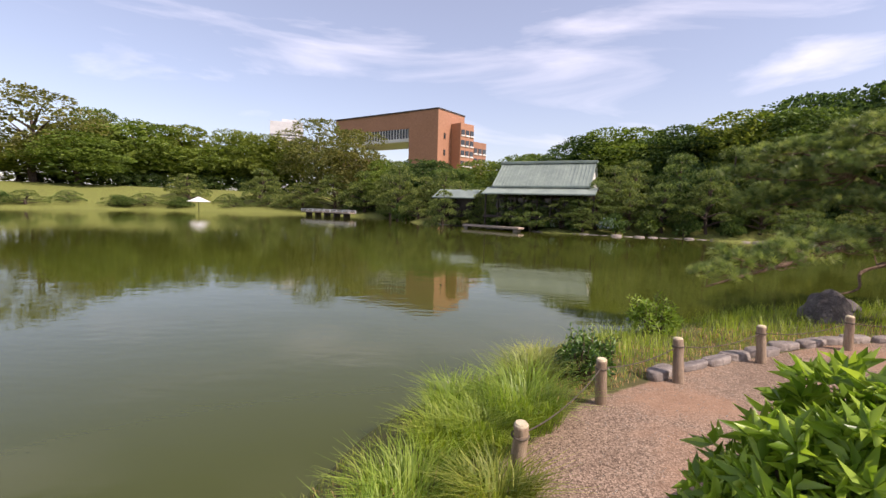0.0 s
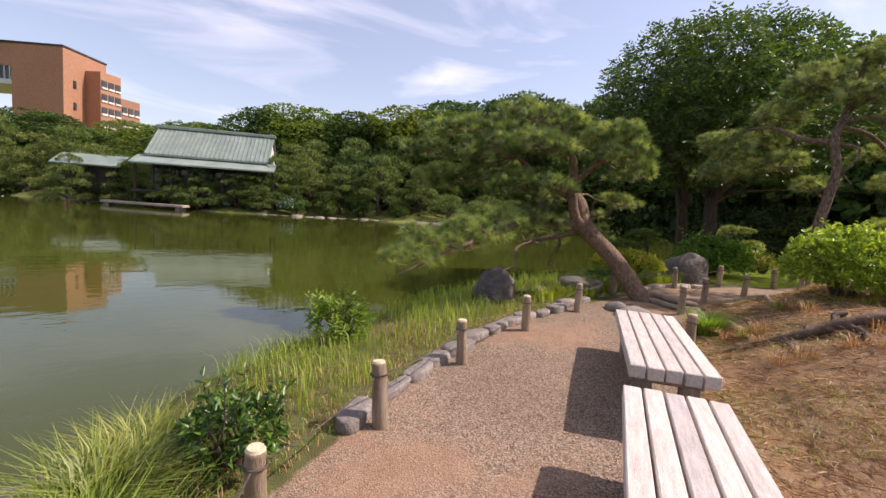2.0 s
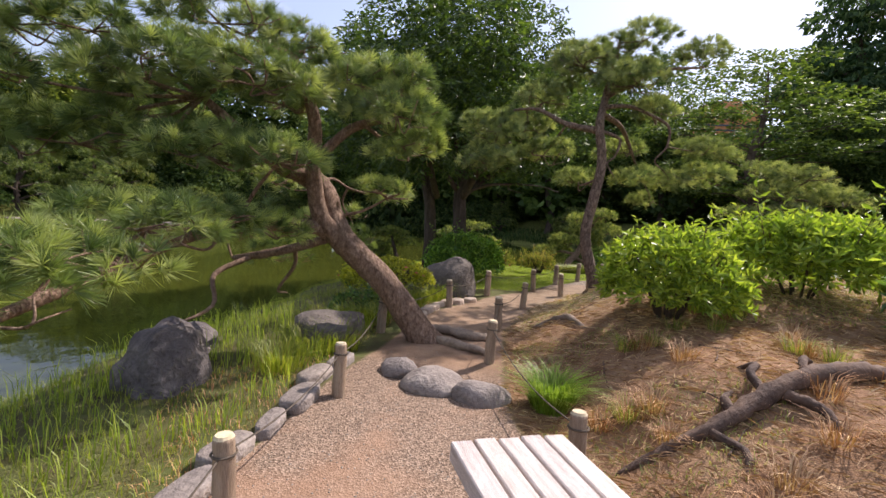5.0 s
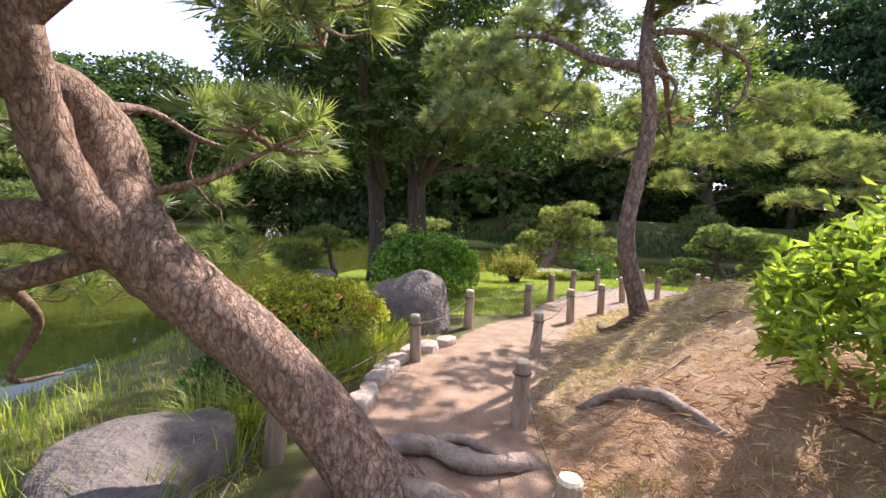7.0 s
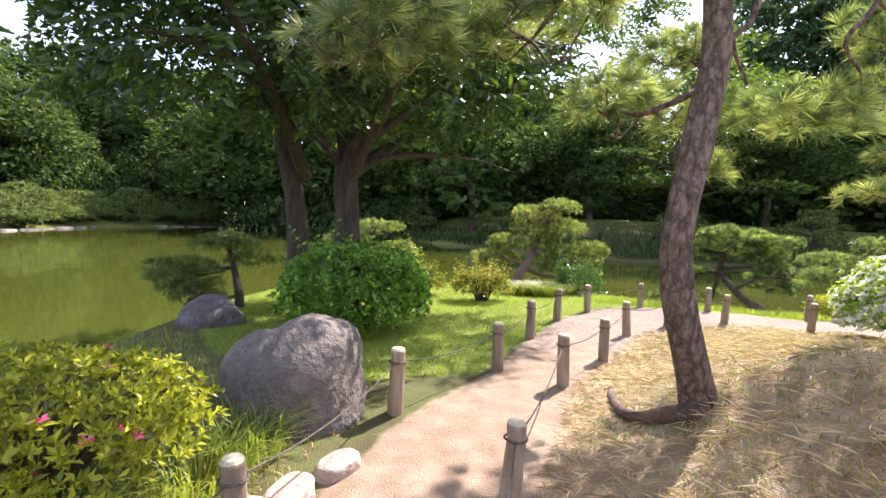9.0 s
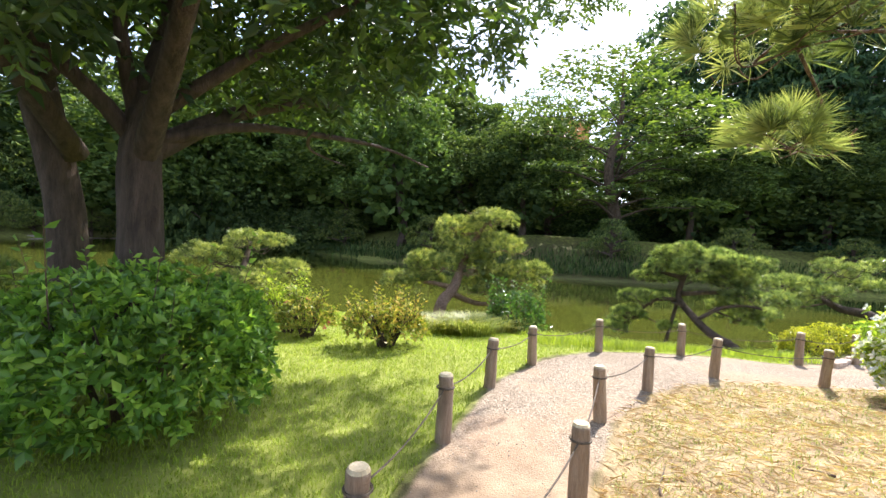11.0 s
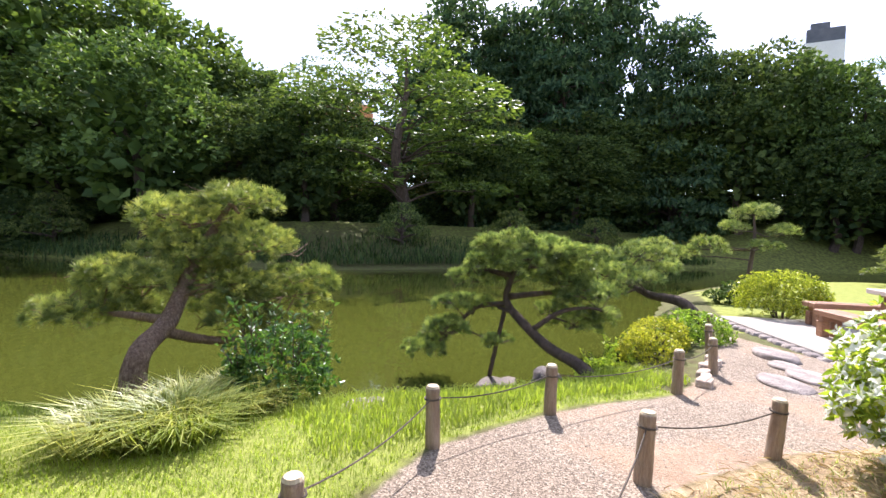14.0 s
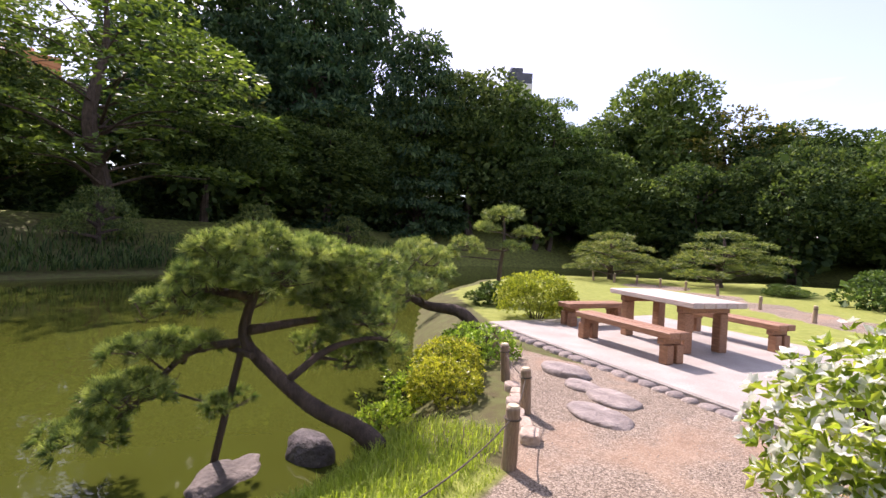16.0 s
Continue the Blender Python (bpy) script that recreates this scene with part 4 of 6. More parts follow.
# ---- rope fence ----
def fence_post():
    p = thing("fence_post", pose(0, 0, -50), "weathered round log fence post with a pale cut top", "fence post", "rope fence")
    pts = [(0, 0, -0.25, 0.05), (0.004, 0, 0.1, 0.05), (-0.003, 0.003, 0.3, 0.046), (0, 0, 0.4, 0.045)]
    log = part("log", limb_mesh("log", [pts], 12, 0.03, 4), M_POST, p, smooth=True)
    bm = bmesh.new()
    bmesh.ops.create_cone(bm, cap_ends=True, segments=14, radius1=0.045, radius2=0.036, depth=0.014, matrix=pose(0, 0, 0.407))
    part("cut_top", bm, M_CUT, log, "pale sawn top")
    part("rope_ring", limb_mesh("rope_ring", [[(0.052 * math.cos(a), 0.052 * math.sin(a), 0.33, 0.006) for a in np.linspace(0, 6.28, 13)]], 5, 0), M_ROPE, log)
    return p


POST = fence_post()
LEFT_POSTS = [(0.44, 3.21), (1.33, 4.41), (2.26, 4.96), (3.51, 5.67), (4.83, 6.1), (6.27, 6.46), (8.0, 7.05), (9.75, 6.84), (11.24, 6.66), (12.39, 6.05), (13.56, 5.76),
              (14.78, 5.4), (15.74, 4.88), (16.61, 3.9), (16.89, 2.73), (17.0, 1.13), (17.4, 0.06), (18.05, -0.75), (18.7, -1.65)]
RIGHT_POSTS = [(5.85, 4.68), (7.57, 5.63), (8.82, 5.87), (10.34, 5.85), (12.15, 5.49), (13.0, 5.04), (14.1, 4.61), (15.04, 3.9), (15.76, 2.9), (15.7, 1.78)]
FAR_POSTS = [(14.88, -10.3), (16.02, -12.4), (13.6, -8.0), (22.6, -17.6), (21.6, -17.4), (20.6, -17.2), (19.6, -17.0), (18.6, -16.6), (17.4, -15.6), (21.0, -9.8), (19.4, -8.2)]


def run_posts(line, rope, seed, height=1.0):
    rg = np.random.default_rng(seed)
    tops = []
    for x, y in line:
        s = height * (0.95 + 0.1 * rg.random())
        m = pose(x, y, gz(x, y), rg.normal() * 2.2, rg.normal() * 2.2, rg.random() * 360) @ Matrix.Diagonal((s, s, s, 1))
        copy_thing(POST, m)
        tops.append(m @ Vector((0, 0, 0.33)))
    if rope:
        for a, b in zip(tops[:-1], tops[1:]):
            d = (b - a).length
            pts = [(*(a.lerp(b, t) - Vector((0, 0, 0.07 * d * 4 * t * (1 - t) / 1.5))), 0.005) for t in (0, 0.25, 0.5, 0.75, 1)]
            r = part("rope", limb_mesh("rope", [pts], 5, 0), M_ROPE)
            tagged(r, "thin dark rope slung between fence posts", "rope", "rope fence")


run_posts(LEFT_POSTS, True, 3, 1.04)
run_posts(RIGHT_POSTS, True, 4, 1.0)
run_posts(FAR_POSTS[:3], False, 5)
run_posts(FAR_POSTS[3:9], True, 6)
for o in list(POST.children_recursive) + [POST]:
    bpy.data.objects.remove(o)


# ---- trees far off ----
def limbs_for(h, r, trunk_r, rng, n=7, low=0.35):
    out = [[(0, 0, -0.3, trunk_r * 1.3), (0.02 * h, 0, 0.15 * h, trunk_r), (-0.02 * h, 0.02 * h, 0.4 * h, trunk_r * 0.75), (0.01 * h, 0, 0.75 * h, trunk_r * 0.3)]]
    for i in range(n):
        a = i * 2.4 + rng.random()
        z0 = h * (low + 0.35 * rng.random())
        l = r * (0.4 + 0.2 * rng.random())
        out.append([(0, 0, z0, trunk_r * 0.5), (l * 0.5 * math.cos(a), l * 0.5 * math.sin(a), z0 + 0.1 * h, trunk_r * 0.32), (l * math.cos(a), l * math.sin(a), z0 + 0.18 * h, trunk_r * 0.12)])
    return out


def crown_lobes(h, r, z0, n, rng, cone=0.0):
    out = []
    for i in range(n):
        d = sphere_dirs(1, rng, -0.6)[0]
        k = 0.86 * (0.62 + 0.38 * rng.random() ** 0.6)
        zz = 0.5 + 0.5 * d[2] * k * 1.15
        q = 1 - cone * zz
        s = (0.19 + 0.2 * rng.random()) * r * q
        out.append((d[0] * r * k * q, d[1] * r * k * q, z0 + (h - z0) * np.clip(zz, 0.08, 0.93), s * 1.2, s * 1.2, s * 0.72))
    out.append((0, 0, h - 0.13 * (h - z0), r * 0.3 * (1 - cone * 0.7), r * 0.3 * (1 - cone * 0.7), 0.13 * (h - z0)))
    return out


def broadleaf(name, seed, material, leaves, size, label, category="tree", h=14.0, r=5.0, z0=2.5, lobes=16, cone=0.0, trunk_r=0.32, aspect=0.62, core_part=6):
    rg = np.random.default_rng(seed)
    t = thing(name, pose(0, 0, -80), label, category)
    part("trunk", limb_mesh("trunk", limbs_for(h * (1 - 0.25 * cone), r * (1 - 0.6 * cone), trunk_r, rg), 7, 0.05, seed), M_BARK_DARK, t)
    L = crown_lobes(h, r, z0, lobes, rg, cone)
    P, D = lobe_points(L, leaves, rg, -0.55, 0.35)
    D = unit(D * np.array([1.0, 1.0, 0.5]) + 0.6 * rg.normal(size=D.shape) + np.array([0, 0, -0.1]))
    cz = (z0 + h) / 2
    core, cd = lobe_points([(0, 0, cz - 0.12 * (h - z0), r * 0.66, r * 0.66, (h - z0) * 0.36), (0, 0, cz + 0.1 * (h - z0), r * 0.6 * (1 - 0.6 * cone), r * 0.6 * (1 - 0.6 * cone), (h - z0) * 0.3)], max(leaves // core_part, 20), rg, -1.0, 0.9)
    V, F = join_np([leaf_np(P, D, size, aspect, rg, 0.3, 0.25), leaf_np(core, cd + rg.normal(size=cd.shape), size * 2.3, 0.8, rg, 0.2, 0.1)])
    part("crown", mesh_np("crown", V, F), material, t)
    return t


def layered_tree(name, seed, material, leaves, size, label, h=14.0, r=5.0, z0=2.5, tiers=46, cone=0.0, droop=0.1, trunk_r=0.3, pad=0.26, aspect=0.55):
    """A tree whose leaves lie in flat sprays at the ends of long limbs."""
    rg = np.random.default_rng(seed)
    t = thing(name, pose(0, 0, -80), label, "tree")
    lim = [[(0, 0, -0.4, trunk_r * 1.4), (0.02 * h, 0, 0.12 * h, trunk_r), (-0.02 * h, 0.015 * h, 0.4 * h, trunk_r * 0.75), (0.01 * h, 0, 0.7 * h, trunk_r * 0.4), (0, 0, 0.97 * h, 0.03)]]
    pads = []
    for i in range(tiers):
        u = (i + 0.5) / tiers
        a = i * 2.4 + 0.7 * rg.random()
        swell = math.sin(math.pi * (0.22 + 0.7 * u)) ** 0.7 * (1 - cone) + cone * (1 - 0.92 * u)
        d = r * swell * (0.35 + 0.6 * rg.random() ** 0.7)
        z = z0 + (h - z0) * (u + 0.04 * rg.normal()) - droop * d
        q = r * pad * (0.7 + 0.6 * rg.random()) * (1 - 0.5 * cone * u)
        x, y = d * math.cos(a), d * math.sin(a)
        pads.append((x, y, z, q * 1.15, q * 0.95, q * 0.3))
        zs = max(0.1 * h, z - 0.3 * d - 0.04 * h + droop * d)
        lim.append([(0, 0, zs, trunk_r * 0.3 * (1.1 - u)), (x * 0.5, y * 0.5, (zs + z) / 2 + 0.03 * h, trunk_r * 0.2 * (1.1 - u)), (x, y, z - q * 0.1, 0.03)])
    part("trunk", limb_mesh("trunk", lim, 5, 0.05, seed), M_BARK_DARK, t)
    P, D = lobe_points(pads, leaves, rg, -0.3, 0.6)
    D = unit(D * np.array([1.0, 1.0, 0.25]) + 0.35 * rg.normal(size=D.shape) + np.array([0, 0, -0.15 - droop]))
    V, F = leaf_np(P, D, size, aspect, rg, 0.25, 0.25)
    part("crown", mesh_np("crown", V, F), material, t)
    return t


def cloud_pine(name, seed, label, h=4.0, r=2.4, pads=9, tufts=150, material=None, length=0.22, width=0.03, count=7):
    """A trimmed pine with layered foliage pads."""
    rg = np.random.default_rng(seed)
    t = thing(name, pose(0, 0, -80), label, "pine tree")
    lim = [[(0, 0, -0.2, 0.16), (0.15, 0.1, 0.3 * h, 0.12), (-0.1, -0.05, 0.6 * h, 0.09), (0, 0, 0.93 * h, 0.04)]]
    lob = [(0, 0, h * 0.93, r * 0.38, r * 0.38, h * 0.09)]
    for i in range(pads):
        u = i / pads
        a = i * 2.4 + 0.5 * rg.random()
        z = h * (0.22 + 0.62 * u)
        d = r * (0.72 - 0.4 * u) * (0.8 + 0.4 * rg.random())
        x, y = d * math.cos(a), d * math.sin(a)
        s = r * (0.4 - 0.1 * u) * (0.85 + 0.3 * rg.random())
        lob.append((x, y, z, s, s, s * 0.36))
        lim.append([(0, 0, z - 0.12 * h, 0.07), (x * 0.5, y * 0.5, z - 0.06 * h, 0.05), (x, y, z - 0.02 * h, 0.02)])
    part("trunk", limb_mesh("trunk", lim, 6, 0.05, seed), M_BARK_DARK, t)
    P, D = lobe_points(lob, tufts * (pads + 1), rg, -0.25, 0.2)
    D = unit(D + np.array([0, 0, 0.5]) + 0.3 * rg.normal(size=D.shape))
    V, F = needle_np(P, D, length, width, count, rg, 0.7)
    part("foliage", mesh_np("foliage", V, F), material or M_NEEDLE_FAR, t)
    return t


def plant(proto, rows, seed, h0, r0, group, sink=0.15):
    """Copies of prototypes at rows of x, y, top height and crown radius."""
    rg = np.random.default_rng(seed)
    for i, (x, y, zt, r) in enumerate(rows):
        src = proto[i % len(proto)]
        g = gz(x, y)
        sz = max(0.15, (zt - g) / h0)
        sr = max(r / r0, 0.45 * sz)
        c = copy_thing(src, pose(x, y, g - sink * sz, 0, 0, rg.random() * 360) @ Matrix.Diagonal((sr, sr, sz, 1)))
        tagged(c, group=group)


def back(rows, k=1.17):
    """Rows moved away from the pond, higher in the same measure."""
    return [(x * k, y * k, 1.6 + (zt - 1.6) * k, r * k) if x < -30 else (x, y, zt, r) for x, y, zt, r in rows]


def drop(protos):
    for p in protos:
        for o in list(p.children_recursive) + [p]:
            bpy.data.objects.remove(o)


mid = [broadleaf("broadleaf_tree", 11 + i, M_LEAF_MID, 13000, 0.36, "tall broadleaved tree with a dense green crown on the far bank", z0=1.6, lobes=40) for i in range(3)]
fresh = [broadleaf("broadleaf_tree", 15 + i, M_LEAF_FRESH, 12000, 0.36, "fresh green broadleaved tree with a rounded crown on the far bank", z0=0.6, lobes=38) for i in range(3)]
olive = [broadleaf("broadleaf_tree", 21 + i, M_LEAF_OLIVE, 9000, 0.34, "tall olive-tinged tree with a thinning crown on the far bank", lobes=34, z0=1.2, core_part=30) for i in range(2)]
dark = [broadleaf("evergreen_tree", 31 + i, M_LEAF_DARK, 13000, 0.34, "tall dark evergreen tree closing the far bank", lobes=40, z0=0.8) for i in range(3)]
lime = [layered_tree("maple_tree", 41 + i, M_LEAF_LIME, 16000, 0.25, "airy light-green tree with sky showing between the sprays", z0=3.0, tiers=44, trunk_r=0.3) for i in range(2)]
tall = [layered_tree("conifer_tree", 51 + i, M_LEAF_BLUE, 26000, 0.4, "very tall dark conifer with drooping sprays behind the pond", z0=1.0, tiers=120, cone=0.45, droop=0.3, pad=0.3, aspect=0.45) for i in range(2)]
under = [broadleaf("understory_shrub", 61 + i, M_LEAF_DARK, 6500, 0.3, "dark shrub mass under the trees of the far bank", "shrub", h=6, r=5, z0=-0.6, lobes=34, trunk_r=0.12) for i in range(2)]
cloud = [cloud_pine("trimmed_pine", 71 + i, "layered cloud-pruned pine on the bank", pads=13) for i in range(3)]
low = [cloud_pine("low_pine", 81 + i, "low spreading trimmed pine near the water", h=2.2, r=2.4, pads=9, tufts=140, material=M_NEEDLE_FAR, length=0.16) for i in range(2)]
dome = [broadleaf("clipped_shrub", 91 + i, M_LEAF_MID, 2500, 0.14, "rounded clipped shrub on the bank", "shrub", h=1.6, r=1.4, z0=0.0, lobes=9, trunk_r=0.05) for i in range(2)]

plant(olive[:1], back([(-80.6, 87.3, 22.4, 10.0), (-31.6, 104.2, 20.6, 7.4), (-22.8, 104.4, 18.6, 7.6), (-27.0, 108.0, 19.0, 7.5)]), 1, 14, 5, "north bank trees")
plant(fresh, back([(-80.0, 102.9, 20.9, 6), (-72.2, 87.1, 13.8, 8.3), (-72.9, 103.8, 19.4, 10.6), (-67.8, 115.2, 19.6, 9.7), (-56.7, 121.5, 19.5, 8.2), (-59.1, 112.6, 15.3, 9.2),
            (-74.8, 108.0, 14.2, 12.4), (-86.4, 89.6, 12.4, 10.4), (-43.2, 111.3, 17.3, 8.4), (-14.7, 99.7, 11.2, 6.5), (-49, 117, 15.6, 8), (-93, 80, 14, 9)]), 2, 14, 5, "north bank trees")
plant([dark[0], fresh[0], mid[1]], [(-5.3, 84.3, 10.2, 6), (4.8, 84.3, 9.9, 6), (16.9, 109.2, 14.2, 8.1), (18.1, 65.0, 11.6, 6.5), (22.0, 61.6, 12.1, 7.0), (25.4, 58.0, 10.4, 6), (28.1, 56.3, 11.8, 6.4), (30.3, 50.4, 12, 6),
             (32.2, 46.5, 11.7, 5.6), (36, 45.5, 10.8, 5.7), (24.3, 59.1, 9.8, 5.7), (10, 70, 8.8, 6), (16, 62, 8.4, 5), (-12, 92, 9, 6), (-1, 78, 8, 5)], 3, 14, 5, "north bank trees")
plant(under, back([(-18, 98, 7, 6), (-34, 106, 8, 7), (-46, 108, 8, 7), (-58, 104, 8, 7), (-68, 98, 8, 7), (-78, 92, 8, 7), (22, 55, 7, 5), (27, 50, 7, 5), (31, 46, 6.5, 4.5), (18, 58, 6.5, 5)], 1.22), 21, 6, 5, "north bank understory", 1.3)
plant(cloud, [(-58.4, 100, 7.4, 4.6), (-43.3, 103, 9.0, 5.4), (-33.3, 99.4, 6.1, 4.4), (-26.2, 99.3, 8.0, 5.4), (-18.1, 92, 8.2, 5), (-8.9, 72.4, 8.2, 3.8), (-11.4, 80, 7.2, 4.0), (3.0, 55.4, 4.0, 2.6),
              (-1.5, 66, 6.8, 3.8), (-4.5, 68, 6.0, 3.4), (0.5, 60.5, 5.0, 3.0)], 4, 4, 2.4, "north bank pines")
plant(cloud, [(6.0, 48.9, 3.4, 2.6), (8.2, 48.0, 3.0, 1.9), (10.4, 46.4, 3.6, 2.1), (13.6, 45.6, 4.6, 2.1), (16.6, 45.4, 4.6, 2.7), (19.2, 44, 4.4, 2.5), (22.2, 42, 5.6, 2.6), (25.9, 40.5, 4.6, 2.6), (18.5, 49, 7, 3.0),
              (22, 47, 7.5, 3.2), (26, 45, 8, 3.2), (15.6, 47.2, 6.2, 2.6), (28.5, 42, 7, 3.0), (4.4, 52.0, 3.4, 2.0), (1.6, 55.6, 4.0, 2.6), (-0.6, 58, 4.0, 2.6), (7.6, 47.3, 3.1, 2.2), (-1.4, 53.9, 3.6, 2.2), (2.7, 52.8, 3.3, 2.0), (11.9, 45.5, 3.3, 2.0)], 5, 4, 2.4, "north bank pines")
plant(low, [(-41, 101, 3.0, 3.4), (-47.5, 98.8, 2.4, 3.0), (-58, 94.2, 2.6, 3.2), (-66, 89, 2.4, 3.2), (-76, 80.5, 2.8, 3.6), (-84, 73.5, 3.2, 4.0)], 33, 2.2, 2.4, "bank pines")
plant(low, [(-50, 101.5, 3.4, 3.2), (-62.4, 92, 2.9, 3.8), (-73, 86, 3.0, 3.2), (-36.0, 100.5, 3.4, 4.1), (-2.0, 62.5, 2.4, 3.0), (2.2, 56.5, 2.0, 2.2), (12.1, 44.9, 1.7, 1.8), (28, 38.2, 2.2, 2.6),
            (33, 38.6, 2.6, 2.6), (38, 39.9, 2.4, 2.6), (44, 41, 3.0, 3), (48, 39.5, 2.4, 2.6), (-5.4, 66, 2.6, 2.6)], 6, 2.2, 2.4, "bank pines")
plant(dome, [(4.6, 51.2, 1.6, 1.6), (8.4, 48.4, 1.4, 1.3), (14.8, 43.6, 1.5, 1.2), (17.4, 42.9, 1.5, 1.2), (20.4, 42.4, 1.6, 1.3), (23.4, 40.4, 1.5, 1.2), (-7.5, 70, 2.2, 2.2), (-12, 84, 2.0, 2.4),
             (30, 38.2, 1.4, 1.5), (36, 40.6, 1.6, 1.6), (0.2, 58.6, 1.8, 1.6), (11.5, 45.4, 1.3, 1.2), (-66, 90, 2.2, 3), (-57, 95, 2.2, 3), (-80, 78, 2.4, 3)], 7, 1.6, 1.4, "bank shrubs")

# the east bank, against the light
plant(tall, [(54.5, -13.8, 24.5, 6.6), (52.5, -18.5, 23.5, 5.8), (49.0, -21.5, 24.5, 6.0), (49.1, -27.2, 27.0, 5.8), (43.0, -29.0, 20.6, 5.0), (58, -12, 19, 7), (55, -24, 22, 7)], 8, 14, 5, "east bank trees")
plant(lime, [(43.0, -4.4, 14.2, 7.6), (50, -1.5, 14.0, 5.0), (33.7, -37.7, 15.4, 4.2)], 9, 14, 5, "east bank trees")
plant([dark[0], mid[0], dark[1], dark[2], mid[1], olive[0], dark[1]], [(39.8, -33.1, 17.8, 5.2), (37.8, -36.7, 17.2, 5.0), (33.4, -42.1, 13.4, 5.2), (31.7, -47.2, 16.2, 5.8), (26.2, -48.8, 19.6, 6.2), (20.7, -49.8, 15.6, 6.2), (16.3, -51.1, 14.0, 6.2),
             (12.3, -52.0, 13.0, 6.2), (7.7, -52.7, 12.4, 6.2), (59.1, 3.7, 15.2, 6.6), (1, -53, 12, 6.2), (45, -30, 14, 5.5), (51, -14, 12, 5.5), (47, -22, 12, 5.5), (54, 0.5, 11, 5.5)], 10, 14, 5, "east bank trees")
plant(mid, [(52.1, 34.5, 13.4, 7.5), (54.6, 28.4, 18.0, 7.8), (56.4, 20.6, 20.4, 8.2), (58.4, 12.6, 20.0, 7.4), (62, 7, 16.4, 6.0), (52, 16.5, 12, 6)], 11, 14, 5, "east bank trees")
plant(dark, [(43.4, 56.2, 16.4, 8), (51.9, 52.2, 18.1, 8.3), (62.2, 46.5, 19.2, 8.8), (70, 32, 18, 8), (72, 20, 18, 8), (72, 8, 16, 8), (68, -5, 12, 7)], 12, 14, 5, "east bank trees")
plant([dark[1], dark[2], dark[0], mid[1]], [(45.6 + 1.2 * math.sin(i * 2.3), y, 10.8 + 1.4 * math.sin(i * 1.9), 4.0 + 0.5 * math.sin(i * 1.1)) for i, y in enumerate((-29, -24.5, -20, -15.5, -11, 1.5, 6, 10.5))], 22, 14, 5, "east bank trees")
plant([dark[0], dark[2], mid[2]], [(41 - 6.5 * i, -35.5 - 1.6 * i + 0.8 * math.sin(i * 2), 10.0 + 1.2 * math.sin(i * 1.7), 4.2) for i in range(6)], 23, 14, 5, "south bank trees")
wall_rows = []
for i in range(15):
    t = i / 14
    wall_rows.append((52.5 + 2.5 * math.sin(i * 2.2), 26 - 54 * t, 4.4 + 1.3 * math.sin(i * 1.7), 5.0 + 0.8 * math.sin(i * 3.1)))
for i in range(13):
    t = i / 12
    wall_rows.append((46 - 48 * t, -36 - 15.5 * t ** 0.6 + 1.6 * math.sin(i * 2.0), 4.6 + 1.4 * math.sin(i * 1.3), 5.0 + 0.8 * math.sin(i * 2.7)))
for i in range(6):
    wall_rows.append((52 + 4.0 * i, 29 + 5 * math.sin(i), 8.5, 5.6))
for i in range(9):
    wall_rows.append((25 + 4.4 * i, 47 + 2.0 * math.sin(i * 1.9), 8.0 + 1.6 * math.sin(i * 2.3), 5.4))
plant(under, wall_rows, 13, 6, 5, "east bank understory", 1.5)
plant(under, [(x + 6 * (x > 44 and y < 40), y - 5 * (y < -30) + 5 * (y > 40), z * 1.6, q * 1.2) for x, y, z, q in wall_rows[::3]], 14, 6, 5, "east bank understory", 1.5)
plant(under, [(50, -30, 6.5, 6), (47, -33, 6.5, 6), (53, -26, 6.5, 6), (56, -19, 6.5, 6), (43, -38, 6.5, 6), (38, -42, 6, 6), (57, -12, 6, 6), (60, -5, 6, 6)], 18, 6, 5, "east bank understory", 1.5)
plant([dark[2], mid[2], dark[0]], [(28 + 6 * i, 54 + 3 * math.sin(i * 2.1), 10.8 + 1.3 * math.sin(i * 1.7), 5.5) for i in range(6)], 17, 14, 5, "north-east trees")
plant(low, [(40.0, -3.5, 3.3, 2.0), (43, 8, 3.0, 2.2), (40.5, -11.3, 3.2, 2.2), (48, 15.5, 3.2, 2.2), (41, -19, 3.0, 2.0)], 14, 2.2, 2.4, "east bank pines")
plant(cloud, [(22.3, -19.1, 2.3, 2.5), (17.7, -20.0, 2.5, 2.8)], 15, 4, 2.4, "lawn pines")
plant(low, [(31, 37.8, 1.9, 2.2), (34.5, 39.0, 2.3, 2.4), (37.5, 40.2, 1.9, 2.2), (40, 41.0, 2.5, 2.6), (43, 40.6, 2.1, 2.4), (46, 40, 1.9, 2.2), (50, 38.6, 2.3, 2.6)], 31, 2.2, 2.4, "bank pines")
plant(dome, [(32.5, 38.0, 0.8, 1.1), (36, 39.3, 0.9, 1.2), (42, 40.6, 0.9, 1.2), (48, 39.2, 0.9, 1.2)], 32, 1.6, 1.4, "bank shrubs")
plant(dome, [(15.4, -18.1, 0.45, 1.0), (13.2, -15.9, 1.2, 1.2), (21.3, -5.9, 0.6, 0.6)], 16, 1.6, 1.4, "lawn shrubs")
drop(fresh + mid + olive + dark + lime + tall + under + cloud + low + dome)


